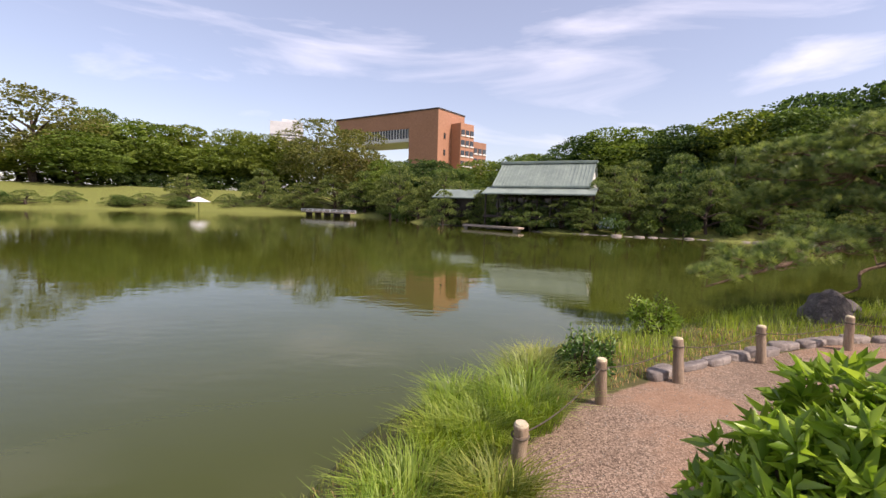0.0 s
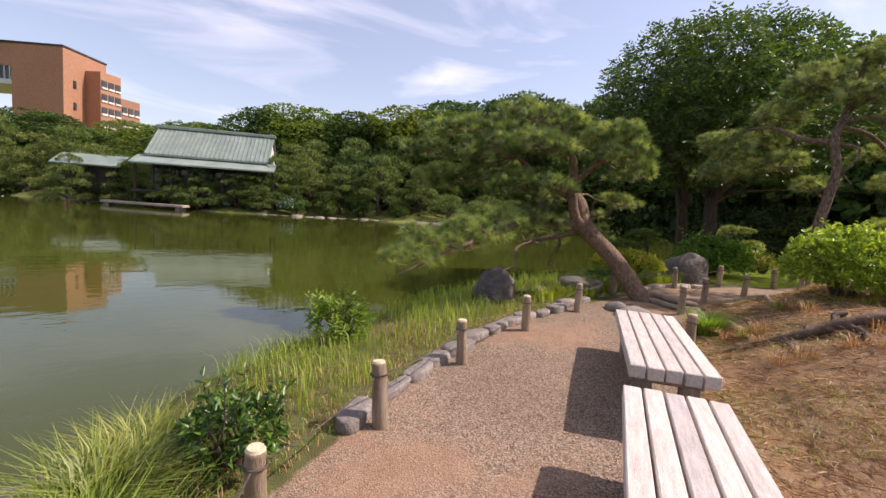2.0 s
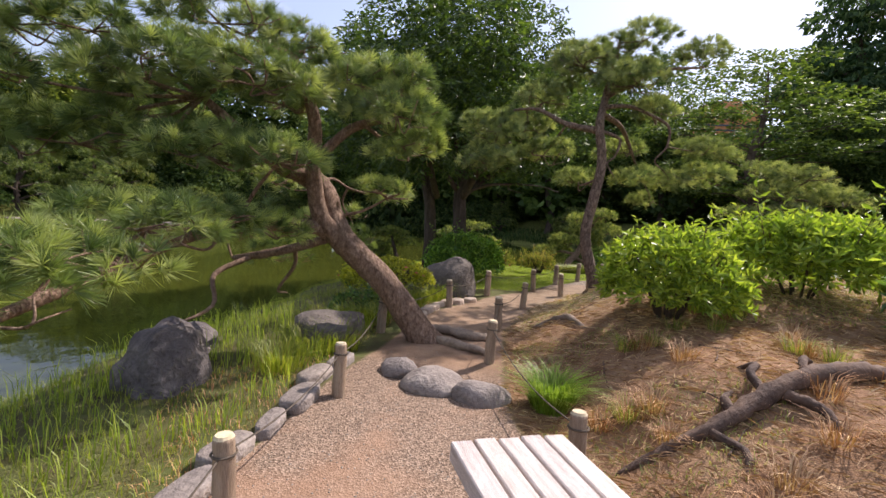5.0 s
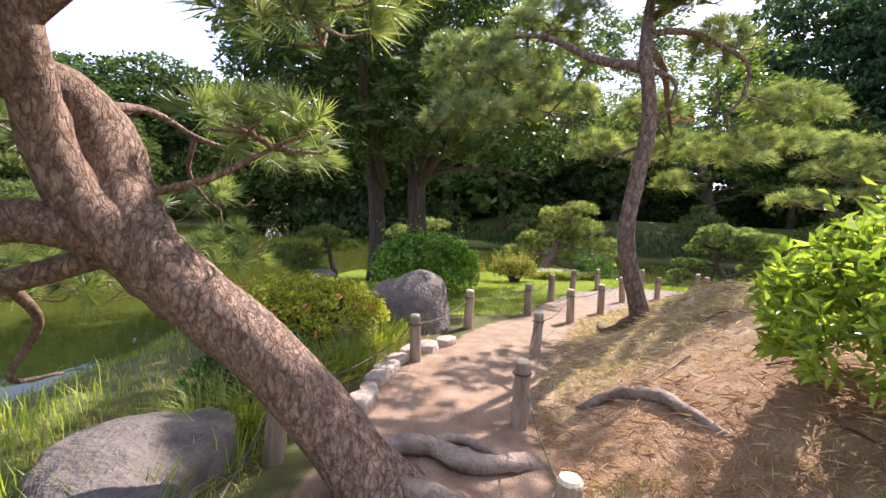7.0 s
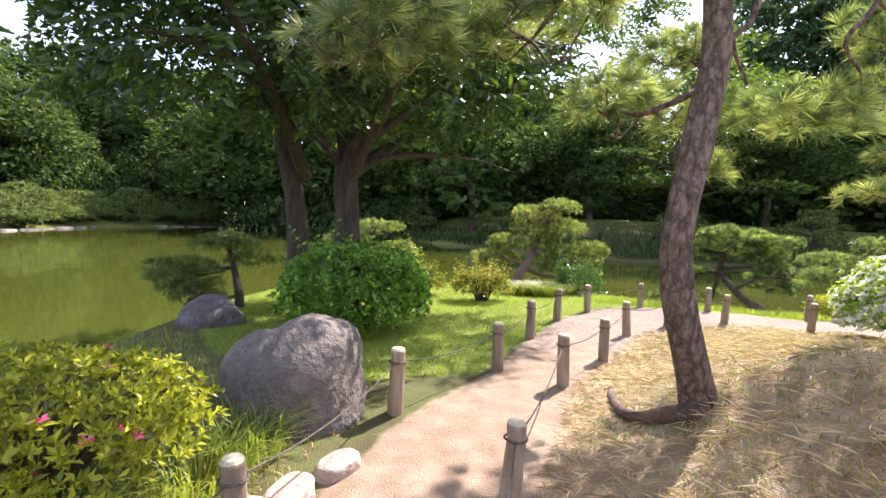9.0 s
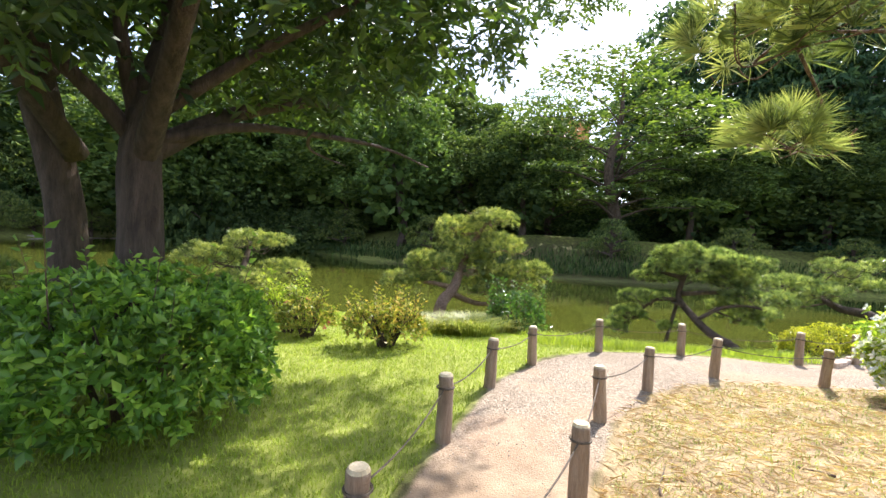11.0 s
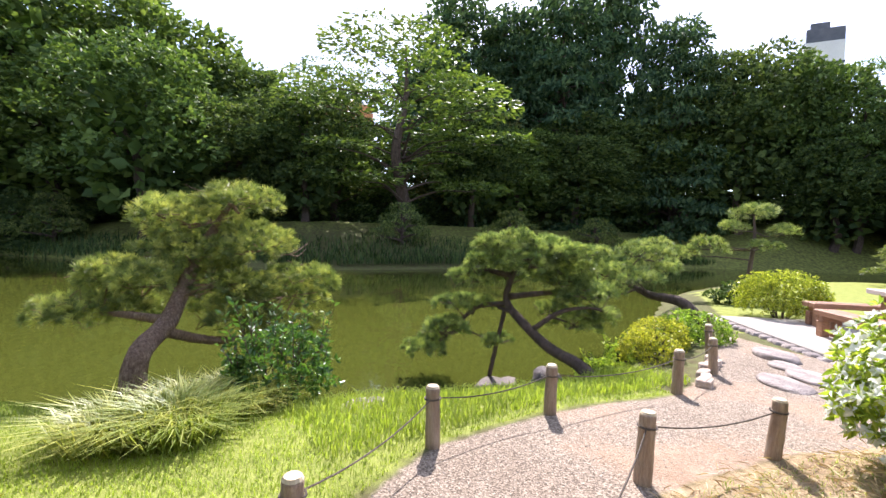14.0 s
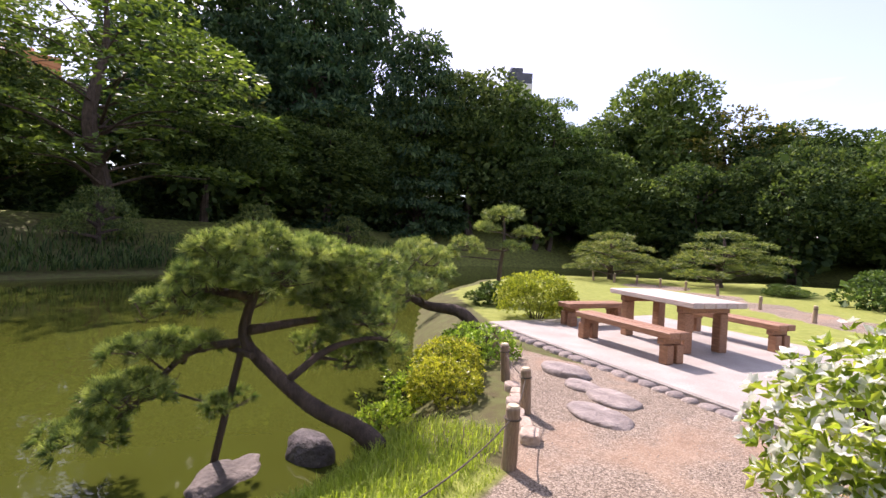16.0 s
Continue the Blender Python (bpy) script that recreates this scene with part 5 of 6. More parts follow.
# ---- pines beside the path ----
def pine(name, label, limbs, pads, seed, density, length, width, count, bark, needles, segs=10, twigs=5, prop=None):
    """A pine from its limbs and its foliage pads (centre, radius, thickness)."""
    rg = np.random.default_rng(seed)
    t = thing(name, pose(0, 0, 0), label, "pine tree")
    part("trunk", limb_mesh("trunk", limbs[:1], segs + 4, 0.035, seed), bark, t, smooth=True)
    for l in limbs[1:]:
        part("limb", limb_mesh("limb", [l], segs, 0.04, seed), bark, t, smooth=True)
    joints = np.array([p for l in limbs for p in spline(l, 10)[2:]])
    tw = []
    for px, py, pz, pr, ph, *_ in pads:
        c = np.array([px, py, pz])
        j = joints[np.argmin(((joints[:, :3] - c) ** 2).sum(1) + 3.0 * np.maximum(0, joints[:, 2] - pz) ** 2)]
        end = c - np.array([0, 0, ph * 0.3])
        w = (j[:3] + end) / 2 + rg.normal(size=3) * 0.06 - np.array([0, 0, 0.03])
        r0 = min(j[3] * 0.6, 0.022)
        tw.append([(*j[:3], r0), (*w, r0 * 0.75), (*end, r0 * 0.45)])
        for k in range(twigs):
            a = 6.28 * (k + rg.random() * 0.7) / twigs
            e = c + np.array([pr * 0.85 * math.cos(a), pr * 0.85 * math.sin(a), ph * 0.15])
            mid_p = (end + e) / 2 + rg.normal(size=3) * pr * 0.16 - np.array([0, 0, ph * 0.2])
            tw.append([(*end, r0 * 0.55), (*mid_p, r0 * 0.4), (*e, 0.005)])
            f = mid_p + np.array([pr * 0.45 * math.cos(a + 0.9), pr * 0.45 * math.sin(a + 0.9), ph * 0.3])
            tw.append([(*mid_p, r0 * 0.36), (*((mid_p + f) / 2 + rg.normal(size=3) * pr * 0.08), r0 * 0.25), (*f, 0.004)])
    tagged(part("twig_mass", limb_mesh("twig_mass", tw, 5, 0.05, seed), bark, t, smooth=True), kind="stuff")
    Ps, Ds = [], []
    for px, py, pz, pr, ph, *thin in pads:
        n = int(density * 0.68 * pr * pr * 3.6 * (thin[0] if thin else 1.0))
        # each pad is a heap of small uneven domes
        sub = [(px, py, pz, pr * 0.6, pr * 0.6, ph)]
        for k in range(6):
            a, d = rg.random() * 6.28, pr * (0.45 + 0.3 * rg.random())
            s = pr * (0.3 + 0.2 * rg.random())
            sub.append((px + d * math.cos(a), py + d * math.sin(a), pz + rg.normal() * ph * 0.3 - 0.15 * ph, s, s, ph * (0.5 + 0.4 * rg.random())))
        P, D = lobe_points(sub, n, rg, -0.35, 0.45)
        Ps.append(P)
        Ds.append(D)
    P, D = np.vstack(Ps), np.vstack(Ds)
    D = unit(D * 0.8 + np.array([0, 0, 0.55]) + 0.35 * rg.normal(size=D.shape))
    V, F = needle_np(P, D, length * 1.08, width * 0.95, int(count * 1.7), rg, 0.5)
    part("needles", mesh_np("needles", V, F), needles, t)
    return t


CROWN = np.array([6.9, 7.2])


def lean_pads():
    out = []
    for u, d, z, r in [(-0.85, 0.0, 3.05, 0.5), (-0.2, 0.2, 2.95, 0.5), (-1.75, 0.0, 2.8, 0.4), (-1.3, -0.3, 2.45, 0.5), (-0.55, -0.4, 2.5, 0.5), (-0.3, 0.5, 2.55, 0.45), (-1.85, 0.1, 1.95, 0.5), (-0.95, -0.1, 1.95, 0.5),
                       (-1.1, 0.5, 2.8, 0.45), (0.65, -0.2, 2.45, 0.45), (0.85, 0.1, 2.15, 0.38), (-2.25, 0.0, 2.75, 0.38), (-2.4, -0.1, 2.4, 0.42), (-2.35, 0.1, 1.95, 0.42), (0.35, 0.1, 2.75, 0.42), (0.75, 0.4, 1.7, 0.3), (-1.5, 0.6, 2.3, 0.45), (-0.35, -0.5, 1.9, 0.38)]:
        out.append((CROWN[0] + 0.656 * u + 0.755 * d, CROWN[1] - 0.755 * u + 0.656 * d, z, r, r * 0.42))
    for x, y, z, r in [(6.6, 7.6, 1.28, 0.5), (6.0, 7.55, 1.36, 0.55), (5.4, 7.4, 1.3, 0.58), (4.8, 7.2, 1.16, 0.56), (4.2, 7.05, 1.02, 0.5), (3.65, 6.85, 0.85, 0.4), (5.1, 7.75, 1.0, 0.42)]:
        out.append((x, y, z + 0.04, r * 0.88, r * 0.26, 0.55))
    out += [(8.92, 7.32, 1.72, 0.13, 0.06), (8.6, 7.4, 1.68, 0.12, 0.05), (8.55, 7.85, 1.45, 0.24, 0.1, 0.45), (8.1, 8.0, 1.4, 0.26, 0.11, 0.4), (7.35, 6.6, 2.75, 0.32, 0.16), (8.5, 7.7, 1.15, 0.28, 0.12, 0.5),
            (7.6, 8.3, 1.8, 0.4, 0.16, 0.5), (7.2, 8.6, 1.2, 0.45, 0.16, 0.5), (8.1, 8.5, 0.9, 0.4, 0.15, 0.5)]
    return out


gb = gz(7.9, 6.5)
pine("leaning_pine", "old leaning black pine with plated reddish bark over the path",
     [[(8.02, 6.4, gb - 0.15, 0.24), (7.93, 6.51, gb + 0.06, 0.17), (7.72, 6.84, 0.72, 0.14), (7.53, 7.14, 1.06, 0.135), (7.45, 7.3, 1.24, 0.14), (7.47, 7.43, 1.45, 0.13), (7.48, 7.53, 1.66, 0.125), (7.4, 7.63, 1.8, 0.115),
       (7.22, 7.7, 1.86, 0.095), (7.0, 7.72, 1.9, 0.08), (6.6, 7.78, 2.1, 0.06), (6.2, 7.85, 2.35, 0.03)],
      [(7.52, 7.14, 1.02, 0.07), (7.4, 7.3, 1.22, 0.1), (7.28, 7.42, 1.42, 0.09), (7.18, 7.44, 1.7, 0.08), (7.08, 7.4, 2.0, 0.07), (6.95, 7.32, 2.35, 0.06), (6.6, 7.3, 2.8, 0.03)],
      [(7.4, 7.36, 1.25, 0.09), (7.2, 7.48, 1.32, 0.078), (6.95, 7.58, 1.31, 0.066), (6.5, 7.68, 1.34, 0.056), (5.7, 7.55, 1.2, 0.05), (4.9, 7.25, 1.02, 0.035), (4.1, 7.0, 0.85, 0.022), (3.45, 6.8, 0.7, 0.01)],
      [(7.46, 7.6, 1.78, 0.03), (7.85, 7.68, 1.85, 0.017), (8.15, 7.63, 1.76, 0.014), (8.5, 7.42, 1.71, 0.011), (8.85, 7.33, 1.73, 0.006)],
      [(7.1, 7.42, 1.95, 0.05), (7.25, 7.1, 2.3, 0.045), (7.5, 6.9, 2.45, 0.035), (7.4, 6.65, 2.65, 0.02)],
      [(7.4, 7.4, 1.2, 0.05), (7.2, 7.8, 1.05, 0.045), (7.05, 8.2, 0.95, 0.035), (7.3, 8.5, 0.9, 0.028), (7.9, 8.6, 0.85, 0.012)],
      [(7.1, 8.1, 0.97, 0.03), (6.7, 8.2, 0.8, 0.025), (6.5, 8.0, 0.55, 0.018), (6.1, 8.1, 0.4, 0.01)],
      [(7.25, 7.7, 1.08, 0.025), (7.5, 7.9, 0.85, 0.02), (7.55, 8.15, 0.55, 0.015), (7.9, 8.3, 0.45, 0.008)],
      [(8.1, 7.65, 1.77, 0.016), (8.2, 7.78, 1.6, 0.013), (8.3, 7.75, 1.45, 0.01), (8.55, 7.85, 1.38, 0.006)]],
     lean_pads(), 5, 430, 0.12, 0.0034, 38, M_BARK, M_NEEDLE)

tb = gz(10.92, 4.87)
tall_pine = pine("tall_pine", "tall slender black pine with a crooked trunk on the mound",
     [[(10.95, 4.82, tb - 0.2, 0.14), (10.9, 4.86, tb + 0.06, 0.1), (10.8, 5.06, 1.3, 0.083), (10.84, 4.99, 1.95, 0.078), (10.88, 4.92, 2.5, 0.072), (10.85, 5.0, 3.05, 0.068), (11.1, 4.98, 3.45, 0.06), (11.35, 4.9, 4.1, 0.04), (11.2, 4.8, 4.6, 0.02)],
      [(10.86, 5.02, 3.0, 0.06), (10.85, 5.5, 3.1, 0.045), (10.9, 6.0, 3.35, 0.03), (10.8, 6.5, 3.3, 0.015)],
      [(10.86, 5.0, 3.0, 0.035), (10.95, 4.78, 2.94, 0.026), (11.0, 4.68, 2.86, 0.022), (10.96, 4.74, 2.62, 0.016), (10.9, 4.84, 2.5, 0.012), (10.98, 4.72, 2.3, 0.008)],
      [(11.05, 4.95, 3.4, 0.04), (11.1, 4.6, 3.42, 0.03), (11.15, 4.25, 3.28, 0.025), (11.2, 4.0, 3.12, 0.022), (11.22, 4.0, 2.82, 0.017), (11.2, 4.15, 2.6, 0.012), (11.3, 4.0, 2.45, 0.007)],
      [(11.0, 5.0, 3.3, 0.05), (11.6, 4.7, 3.2, 0.04), (12.2, 4.5, 2.9, 0.028), (12.7, 4.3, 2.5, 0.015)],
      [(11.2, 4.95, 3.6, 0.045), (11.0, 4.3, 3.9, 0.03), (11.2, 3.6, 4.0, 0.015)]],
     [(10.8, 6.6, 3.05, 0.6, 0.25), (10.7, 6.75, 2.5, 0.5, 0.2), (11.2, 5.95, 3.6, 0.55, 0.22), (10.9, 5.3, 4.05, 0.5, 0.22), (11.2, 4.5, 4.5, 0.5, 0.2), (11.3, 3.7, 4.2, 0.4, 0.18), (11.4, 4.2, 3.45, 0.45, 0.18),
      (11.2, 5.9, 2.7, 0.5, 0.2), (11.4, 5.3, 2.3, 0.35, 0.15), (11.7, 4.0, 2.35, 0.42, 0.16), (11.8, 3.4, 2.85, 0.45, 0.18), (12.2, 3.3, 2.5, 0.4, 0.16), (12.6, 4.35, 2.45, 0.45, 0.22), (12.8, 4.2, 2.05, 0.28, 0.14),
      (12.4, 4.6, 2.95, 0.42, 0.18), (11.5, 6.9, 2.9, 0.45, 0.2), (11.6, 6.3, 3.2, 0.5, 0.2), (11.3, 5.4, 4.3, 0.5, 0.2), (11.6, 4.6, 4.1, 0.5, 0.2), (10.8, 4.6, 3.7, 0.45, 0.18)],
     6, 400, 0.13, 0.0038, 32, M_BARK_GREY, M_NEEDLE_OLD)
tall_pine.location = (0.1, 0.0, 0)

R_R = np.array([-0.555, -0.832])


def prop_pads():
    out = []
    for u, z, r, dpt in [(0.0, 1.42, 0.5, 0.0), (0.5, 1.4, 0.42, 0.1), (0.88, 1.33, 0.36, -0.1), (-0.4, 1.2, 0.38, 0.1), (-0.62, 0.95, 0.3, 0.0), (-0.65, 0.55, 0.32, 0.15), (-0.9, 0.25, 0.32, 0.0), (-1.2, -0.08, 0.3, 0.0),
                         (0.62, 0.95, 0.34, 0.1), (0.98, 0.78, 0.34, 0.0), (1.2, 0.5, 0.3, 0.1), (0.55, 0.55, 0.24, 0.2), (-0.2, 0.08, 0.2, 0.0), (0.2, 1.2, 0.42, -0.25), (-0.15, 1.0, 0.34, 0.35), (0.8, 1.1, 0.34, 0.25), (-0.85, 0.6, 0.26, -0.1), (-1.0, 0.1, 0.26, 0.2), (0.9, 0.35, 0.3, 0.2)]:
        out.append((19.35 + R_R[0] * u + 0.8 * dpt, 1.6 + R_R[1] * u - 0.5 * dpt, z, r * 1.14, r * 0.36))
    return out


pine("propped_pine", "trimmed black pine leaning over the pond on a wooden prop",
     [[(18.05, 1.15, -0.25, 0.1), (18.3, 1.25, -0.02, 0.08), (18.75, 1.4, 0.12, 0.068), (19.2, 1.55, 0.4, 0.062), (19.42, 1.64, 0.62, 0.054), (19.4, 1.6, 0.95, 0.042), (19.3, 1.5, 1.2, 0.034), (18.95, 1.2, 1.4, 0.02)],
      [(19.42, 1.64, 0.6, 0.042), (19.7, 2.0, 0.5, 0.03), (19.9, 2.3, 0.1, 0.022), (20.05, 2.6, -0.15, 0.018)],
      [(19.0, 1.48, 0.3, 0.038), (18.85, 1.15, 0.55, 0.03), (18.7, 0.8, 0.62, 0.02), (18.6, 0.5, 0.55, 0.018)],
      [(19.4, 1.62, 0.7, 0.05), (19.1, 1.2, 0.78, 0.035), (18.8, 0.7, 0.85, 0.02)],
      [(19.38, 1.58, 1.0, 0.045), (19.6, 1.95, 1.05, 0.03), (19.8, 2.3, 0.95, 0.015)]],
     prop_pads(), 7, 950, 0.085, 0.005, 24, M_BARK_DARK, M_NEEDLE)
prop = part("pine_prop", limb_mesh("pine_prop", [[(19.62, 1.8, -0.62, 0.032), (19.5, 1.74, 0.0, 0.032), (19.4, 1.68, 0.52, 0.032)], [(19.25, 1.66, 0.5, 0.03), (19.55, 1.7, 0.53, 0.03)]], 8, 0.02), M_BARK_DARK)
tagged(prop, "dark wooden prop holding up the pine limb", "prop")

pads_m = []
for u, z, r in [(0.4, 1.9, 0.6), (-0.1, 1.65, 0.7), (0.75, 1.35, 0.65), (-0.1, 1.2, 0.6), (-0.5, 0.9, 0.7), (1.0, 0.75, 0.6), (-1.0, 0.6, 0.55), (0.5, 0.5, 0.65), (0.2, 0.9, 0.6), (1.1, 0.3, 0.5), (-1.35, 0.55, 0.45), (-0.95, 1.0, 0.45), (1.25, 0.95, 0.45)]:
    pads_m.append((20.2 - 0.17 * u, 5.6 - 0.98 * u, z, r, r * 0.36))
pine("shore_pine", "bushy trimmed pine growing out over the water",
     [[(19.15, 6.1, -0.2, 0.13), (19.25, 6.05, 0.25, 0.11), (19.7, 5.85, 0.5, 0.1), (20.1, 5.7, 0.95, 0.08), (20.2, 5.5, 1.4, 0.06), (20.2, 5.25, 1.85, 0.03)],
      [(19.7, 5.85, 0.5, 0.06), (19.9, 6.3, 0.55, 0.04), (20.3, 6.6, 0.5, 0.02)],
      [(19.6, 5.9, 0.4, 0.06), (19.9, 5.4, 0.2, 0.05), (20.0, 4.8, 0.2, 0.025)]],
     pads_m, 8, 560, 0.1, 0.0055, 22, M_BARK, M_NEEDLE)
pine("shore_pine", "low flat-topped trimmed pine beside the water",
     [[(17.35, 9.35, -0.3, 0.1), (17.5, 9.3, 0.25, 0.085), (17.8, 9.25, 0.6, 0.065), (18.2, 9.25, 1.2, 0.03)]],
     [(18.2, 9.25, 1.2, 0.55, 0.2), (17.75, 9.7, 0.95, 0.5, 0.18), (18.4, 8.7, 0.75, 0.5, 0.18), (17.6, 9.0, 0.6, 0.45, 0.16), (18.5, 9.6, 0.6, 0.5, 0.18)], 9, 800, 0.09, 0.0065, 16, M_BARK_DARK, M_NEEDLE)
dark_pine = pine("shore_pine", "small dark pine with flat pads over the pond's edge",
     [[(13.4, 9.5, -0.3, 0.08), (13.5, 9.6, 0.2, 0.065), (13.7, 9.8, 0.45, 0.05), (13.8, 10.0, 0.9, 0.025)]],
     [(13.8, 10.05, 0.95, 0.5, 0.14), (13.2, 10.3, 0.6, 0.55, 0.14), (14.2, 9.8, 0.7, 0.45, 0.13), (12.9, 9.9, 0.35, 0.45, 0.12), (13.6, 10.7, 0.5, 0.5, 0.13)], 10, 800, 0.09, 0.0065, 14, M_BARK_DARK, M_NEEDLE_FAR)
dark_pine.location = (0.8, 0.35, 0.02)
pine("arching_pine", "pine with an arching trunk beside the terrace",
     [[(19.15, -2.2, -0.2, 0.11), (19.25, -2.1, 0.2, 0.1), (19.5, -1.9, 0.5, 0.09), (20.0, -1.75, 0.55, 0.07), (20.5, -1.7, 0.7, 0.04)]],
     [(20.3, -1.8, 1.3, 0.5, 0.2), (20.8, -1.2, 0.95, 0.55, 0.2), (20.0, -1.4, 0.85, 0.45, 0.18), (20.6, -2.3, 1.0, 0.5, 0.2), (20.3, -0.7, 0.6, 0.5, 0.18), (21.1, -2.0, 0.7, 0.5, 0.2)], 11, 700, 0.1, 0.007, 14, M_BARK_DARK, M_NEEDLE)
pine("slender_pine", "slender trimmed pine standing on the far lawn",
     [[(22.0, -7.5, -0.2, 0.07), (21.9, -7.4, 0.8, 0.06), (21.75, -7.3, 1.6, 0.045), (21.8, -7.3, 2.3, 0.02)]],
     [(21.8, -7.3, 2.35, 0.5, 0.2), (22.2, -7.0, 1.95, 0.4, 0.16), (21.3, -7.6, 1.85, 0.4, 0.15), (22.4, -6.5, 1.5, 0.45, 0.18), (21.4, -7.1, 1.45, 0.35, 0.14), (22.9, -6.0, 1.2, 0.5, 0.2), (23.3, -5.4, 1.4, 0.45, 0.2)], 12, 500, 0.13, 0.01, 12, M_BARK_DARK, M_NEEDLE)


garden = pine("garden_pine", "spreading yellow-green pine on the far side of the mound",
     [[(13.75, 2.1, -0.1, 0.12), (13.7, 2.2, 0.9, 0.1), (13.5, 2.3, 1.8, 0.08), (13.6, 2.3, 2.5, 0.04)],
      [(13.55, 2.25, 1.5, 0.05), (13.3, 2.7, 1.8, 0.035), (13.05, 3.2, 1.85, 0.018)]],
     [(13.0, 3.3, 1.9, 0.34, 0.14), (13.3, 2.8, 2.35, 0.46, 0.17), (13.2, 2.2, 2.65, 0.5, 0.18), (13.8, 2.6, 2.8, 0.45, 0.16), (13.4, 1.6, 2.3, 0.55, 0.18), (14.2, 2.0, 2.5, 0.5, 0.18), (13.1, 2.4, 2.0, 0.36, 0.14), (13.5, 1.9, 1.75, 0.45, 0.15)],
     13, 420, 0.12, 0.0045, 24, M_BARK_DARK, M_NEEDLE_OLD)
garden.location = (0.3, -0.75, 0)


# ---- the big broadleaved tree on the lawn ----
def big_tree():
    rg = np.random.default_rng(77)
    t = thing("shade_tree", pose(14.2, 8.25, 0), "big dark broadleaved tree with two trunks shading the lawn", "tree")
    part("trunk", limb_mesh("trunk", [[(0, 0, -0.3, 0.24), (0.02, 0.0, 0.5, 0.18), (0.0, 0.03, 1.4, 0.165), (0.05, 0.08, 2.2, 0.15), (0.3, 0.0, 3.2, 0.12), (0.4, -0.1, 4.6, 0.07)]], 14, 0.03, 1), M_BARK_DARK, t, smooth=True)
    part("trunk", limb_mesh("trunk", [[(0.42, 0.98, -0.3, 0.22), (0.4, 0.95, 0.6, 0.16), (0.34, 0.98, 1.6, 0.145), (0.1, 1.05, 2.6, 0.13), (-0.4, 1.0, 4.2, 0.07)]], 14, 0.03, 2), M_BARK_DARK, t, smooth=True)
    limbs = [[(0.05, 0.08, 2.0, 0.11), (0.7, -0.3, 2.5, 0.08), (1.6, -0.7, 2.9, 0.055), (2.6, -0.9, 3.1, 0.02)],
             [(0.05, 0.08, 1.9, 0.1), (-0.6, -0.6, 2.7, 0.075), (-1.3, -1.3, 3.4, 0.05), (-1.8, -2.0, 3.6, 0.02)],
             [(0.25, 0.0, 3.0, 0.09), (0.9, 0.5, 3.8, 0.06), (1.6, 0.9, 4.6, 0.03)],
             [(0.25, 0.8, 2.0, 0.1), (-0.8, 0.6, 2.7, 0.07), (-2.2, 0.2, 3.1, 0.045), (-3.0, -0.1, 3.4, 0.02)],
             [(0.1, 0.9, 2.6, 0.09), (-0.6, 1.6, 3.6, 0.06), (-1.5, 2.2, 4.2, 0.03)],
             [(0.1, 0.1, 2.3, 0.07), (0.3, -0.8, 3.0, 0.05), (0.5, -1.7, 3.6, 0.025)],
             [(0.05, 0.08, 2.05, 0.08), (-0.3, 0.35, 2.5, 0.06), (-0.9, 0.7, 2.9, 0.05), (-1.7, 0.75, 3.05, 0.03), (-2.6, 0.9, 2.95, 0.012)],
             [(0.05, 0.08, 2.1, 0.07), (-0.05, 0.2, 2.8, 0.055), (-0.1, 0.25, 3.6, 0.04), (-0.2, 0.3, 4.6, 0.02)],
             [(0.05, 0.05, 2.1, 0.06), (0.5, -0.45, 2.35, 0.045), (1.1, -0.9, 2.45, 0.032), (1.9, -1.5, 2.5, 0.02), (2.6, -2.0, 2.4, 0.008)],
             [(1.1, -0.9, 2.45, 0.022), (1.5, -0.8, 2.35, 0.015), (2.2, -1.0, 2.3, 0.006)]]
    for l in limbs:
        part("limb", limb_mesh("limb", [l], 8, 0.04, 3), M_BARK_DARK, t, smooth=True)
    lobes = []
    for i in range(34):
        d = sphere_dirs(1, rg, -0.8)[0]
        k = 0.55 + 0.45 * rg.random()
        s = 0.75 + 0.5 * rg.random()
        lobes.append((0.3 + d[0] * 3.0 * k, 0.1 + d[1] * 2.4 * k, 4.3 + d[2] * 1.9 * k, s * 1.15, s * 1.15, s * 0.75))
    for x, y, z, q in [(1.4, -1.4, 3.7, 0.8), (2.1, -2.2, 3.9, 0.8), (2.6, -0.8, 3.5, 0.85), (3.0, -1.8, 4.2, 0.8), (1.8, -0.2, 3.3, 0.7), (2.6, 0.7, 3.5, 0.8), (1.0, -2.2, 4.2, 0.8), (3.2, 0.0, 4.4, 0.9), (2.2, -1.2, 4.8, 0.9), (0.6, -1.2, 3.5, 0.7)]:
        lobes.append((x, y, z, q, q, q * 0.55))
    # lobes added high above the view so that their shadow falls on the lawn
    for x, y, z, q in [(3.9, -3.7, 5.6, 0.8), (4.5, -4.2, 6.0, 0.8), (3.3, -4.1, 5.8, 0.8), (4.6, -3.2, 6.2, 0.8), (3.4, -2.6, 5.9, 0.9)]:
        lobes.append((x, y, z, q, q, q * 0.6))
    for x, y, z, q in [(-2.4, 0.2, 4.2, 0.9), (-1.6, -0.8, 4.5, 0.85), (-2.8, 1.0, 3.9, 0.85), (-1.8, 1.4, 4.6, 0.9), (-0.9, 0.2, 4.9, 0.9)]:
        lobes.append((x, y, z, q, q, q * 0.6))
    P, D = lobe_points(lobes, 14500, rg, -0.8, 0.6)
    D = unit(D + 0.8 * rg.normal(size=D.shape) + np.array([0, 0, -0.2]))
    # each spray carries paired leaflets along its stalk
    Ps, Ds = [], []
    side = unit(np.cross(D, np.array([0.1, 0.2, 1.0])))
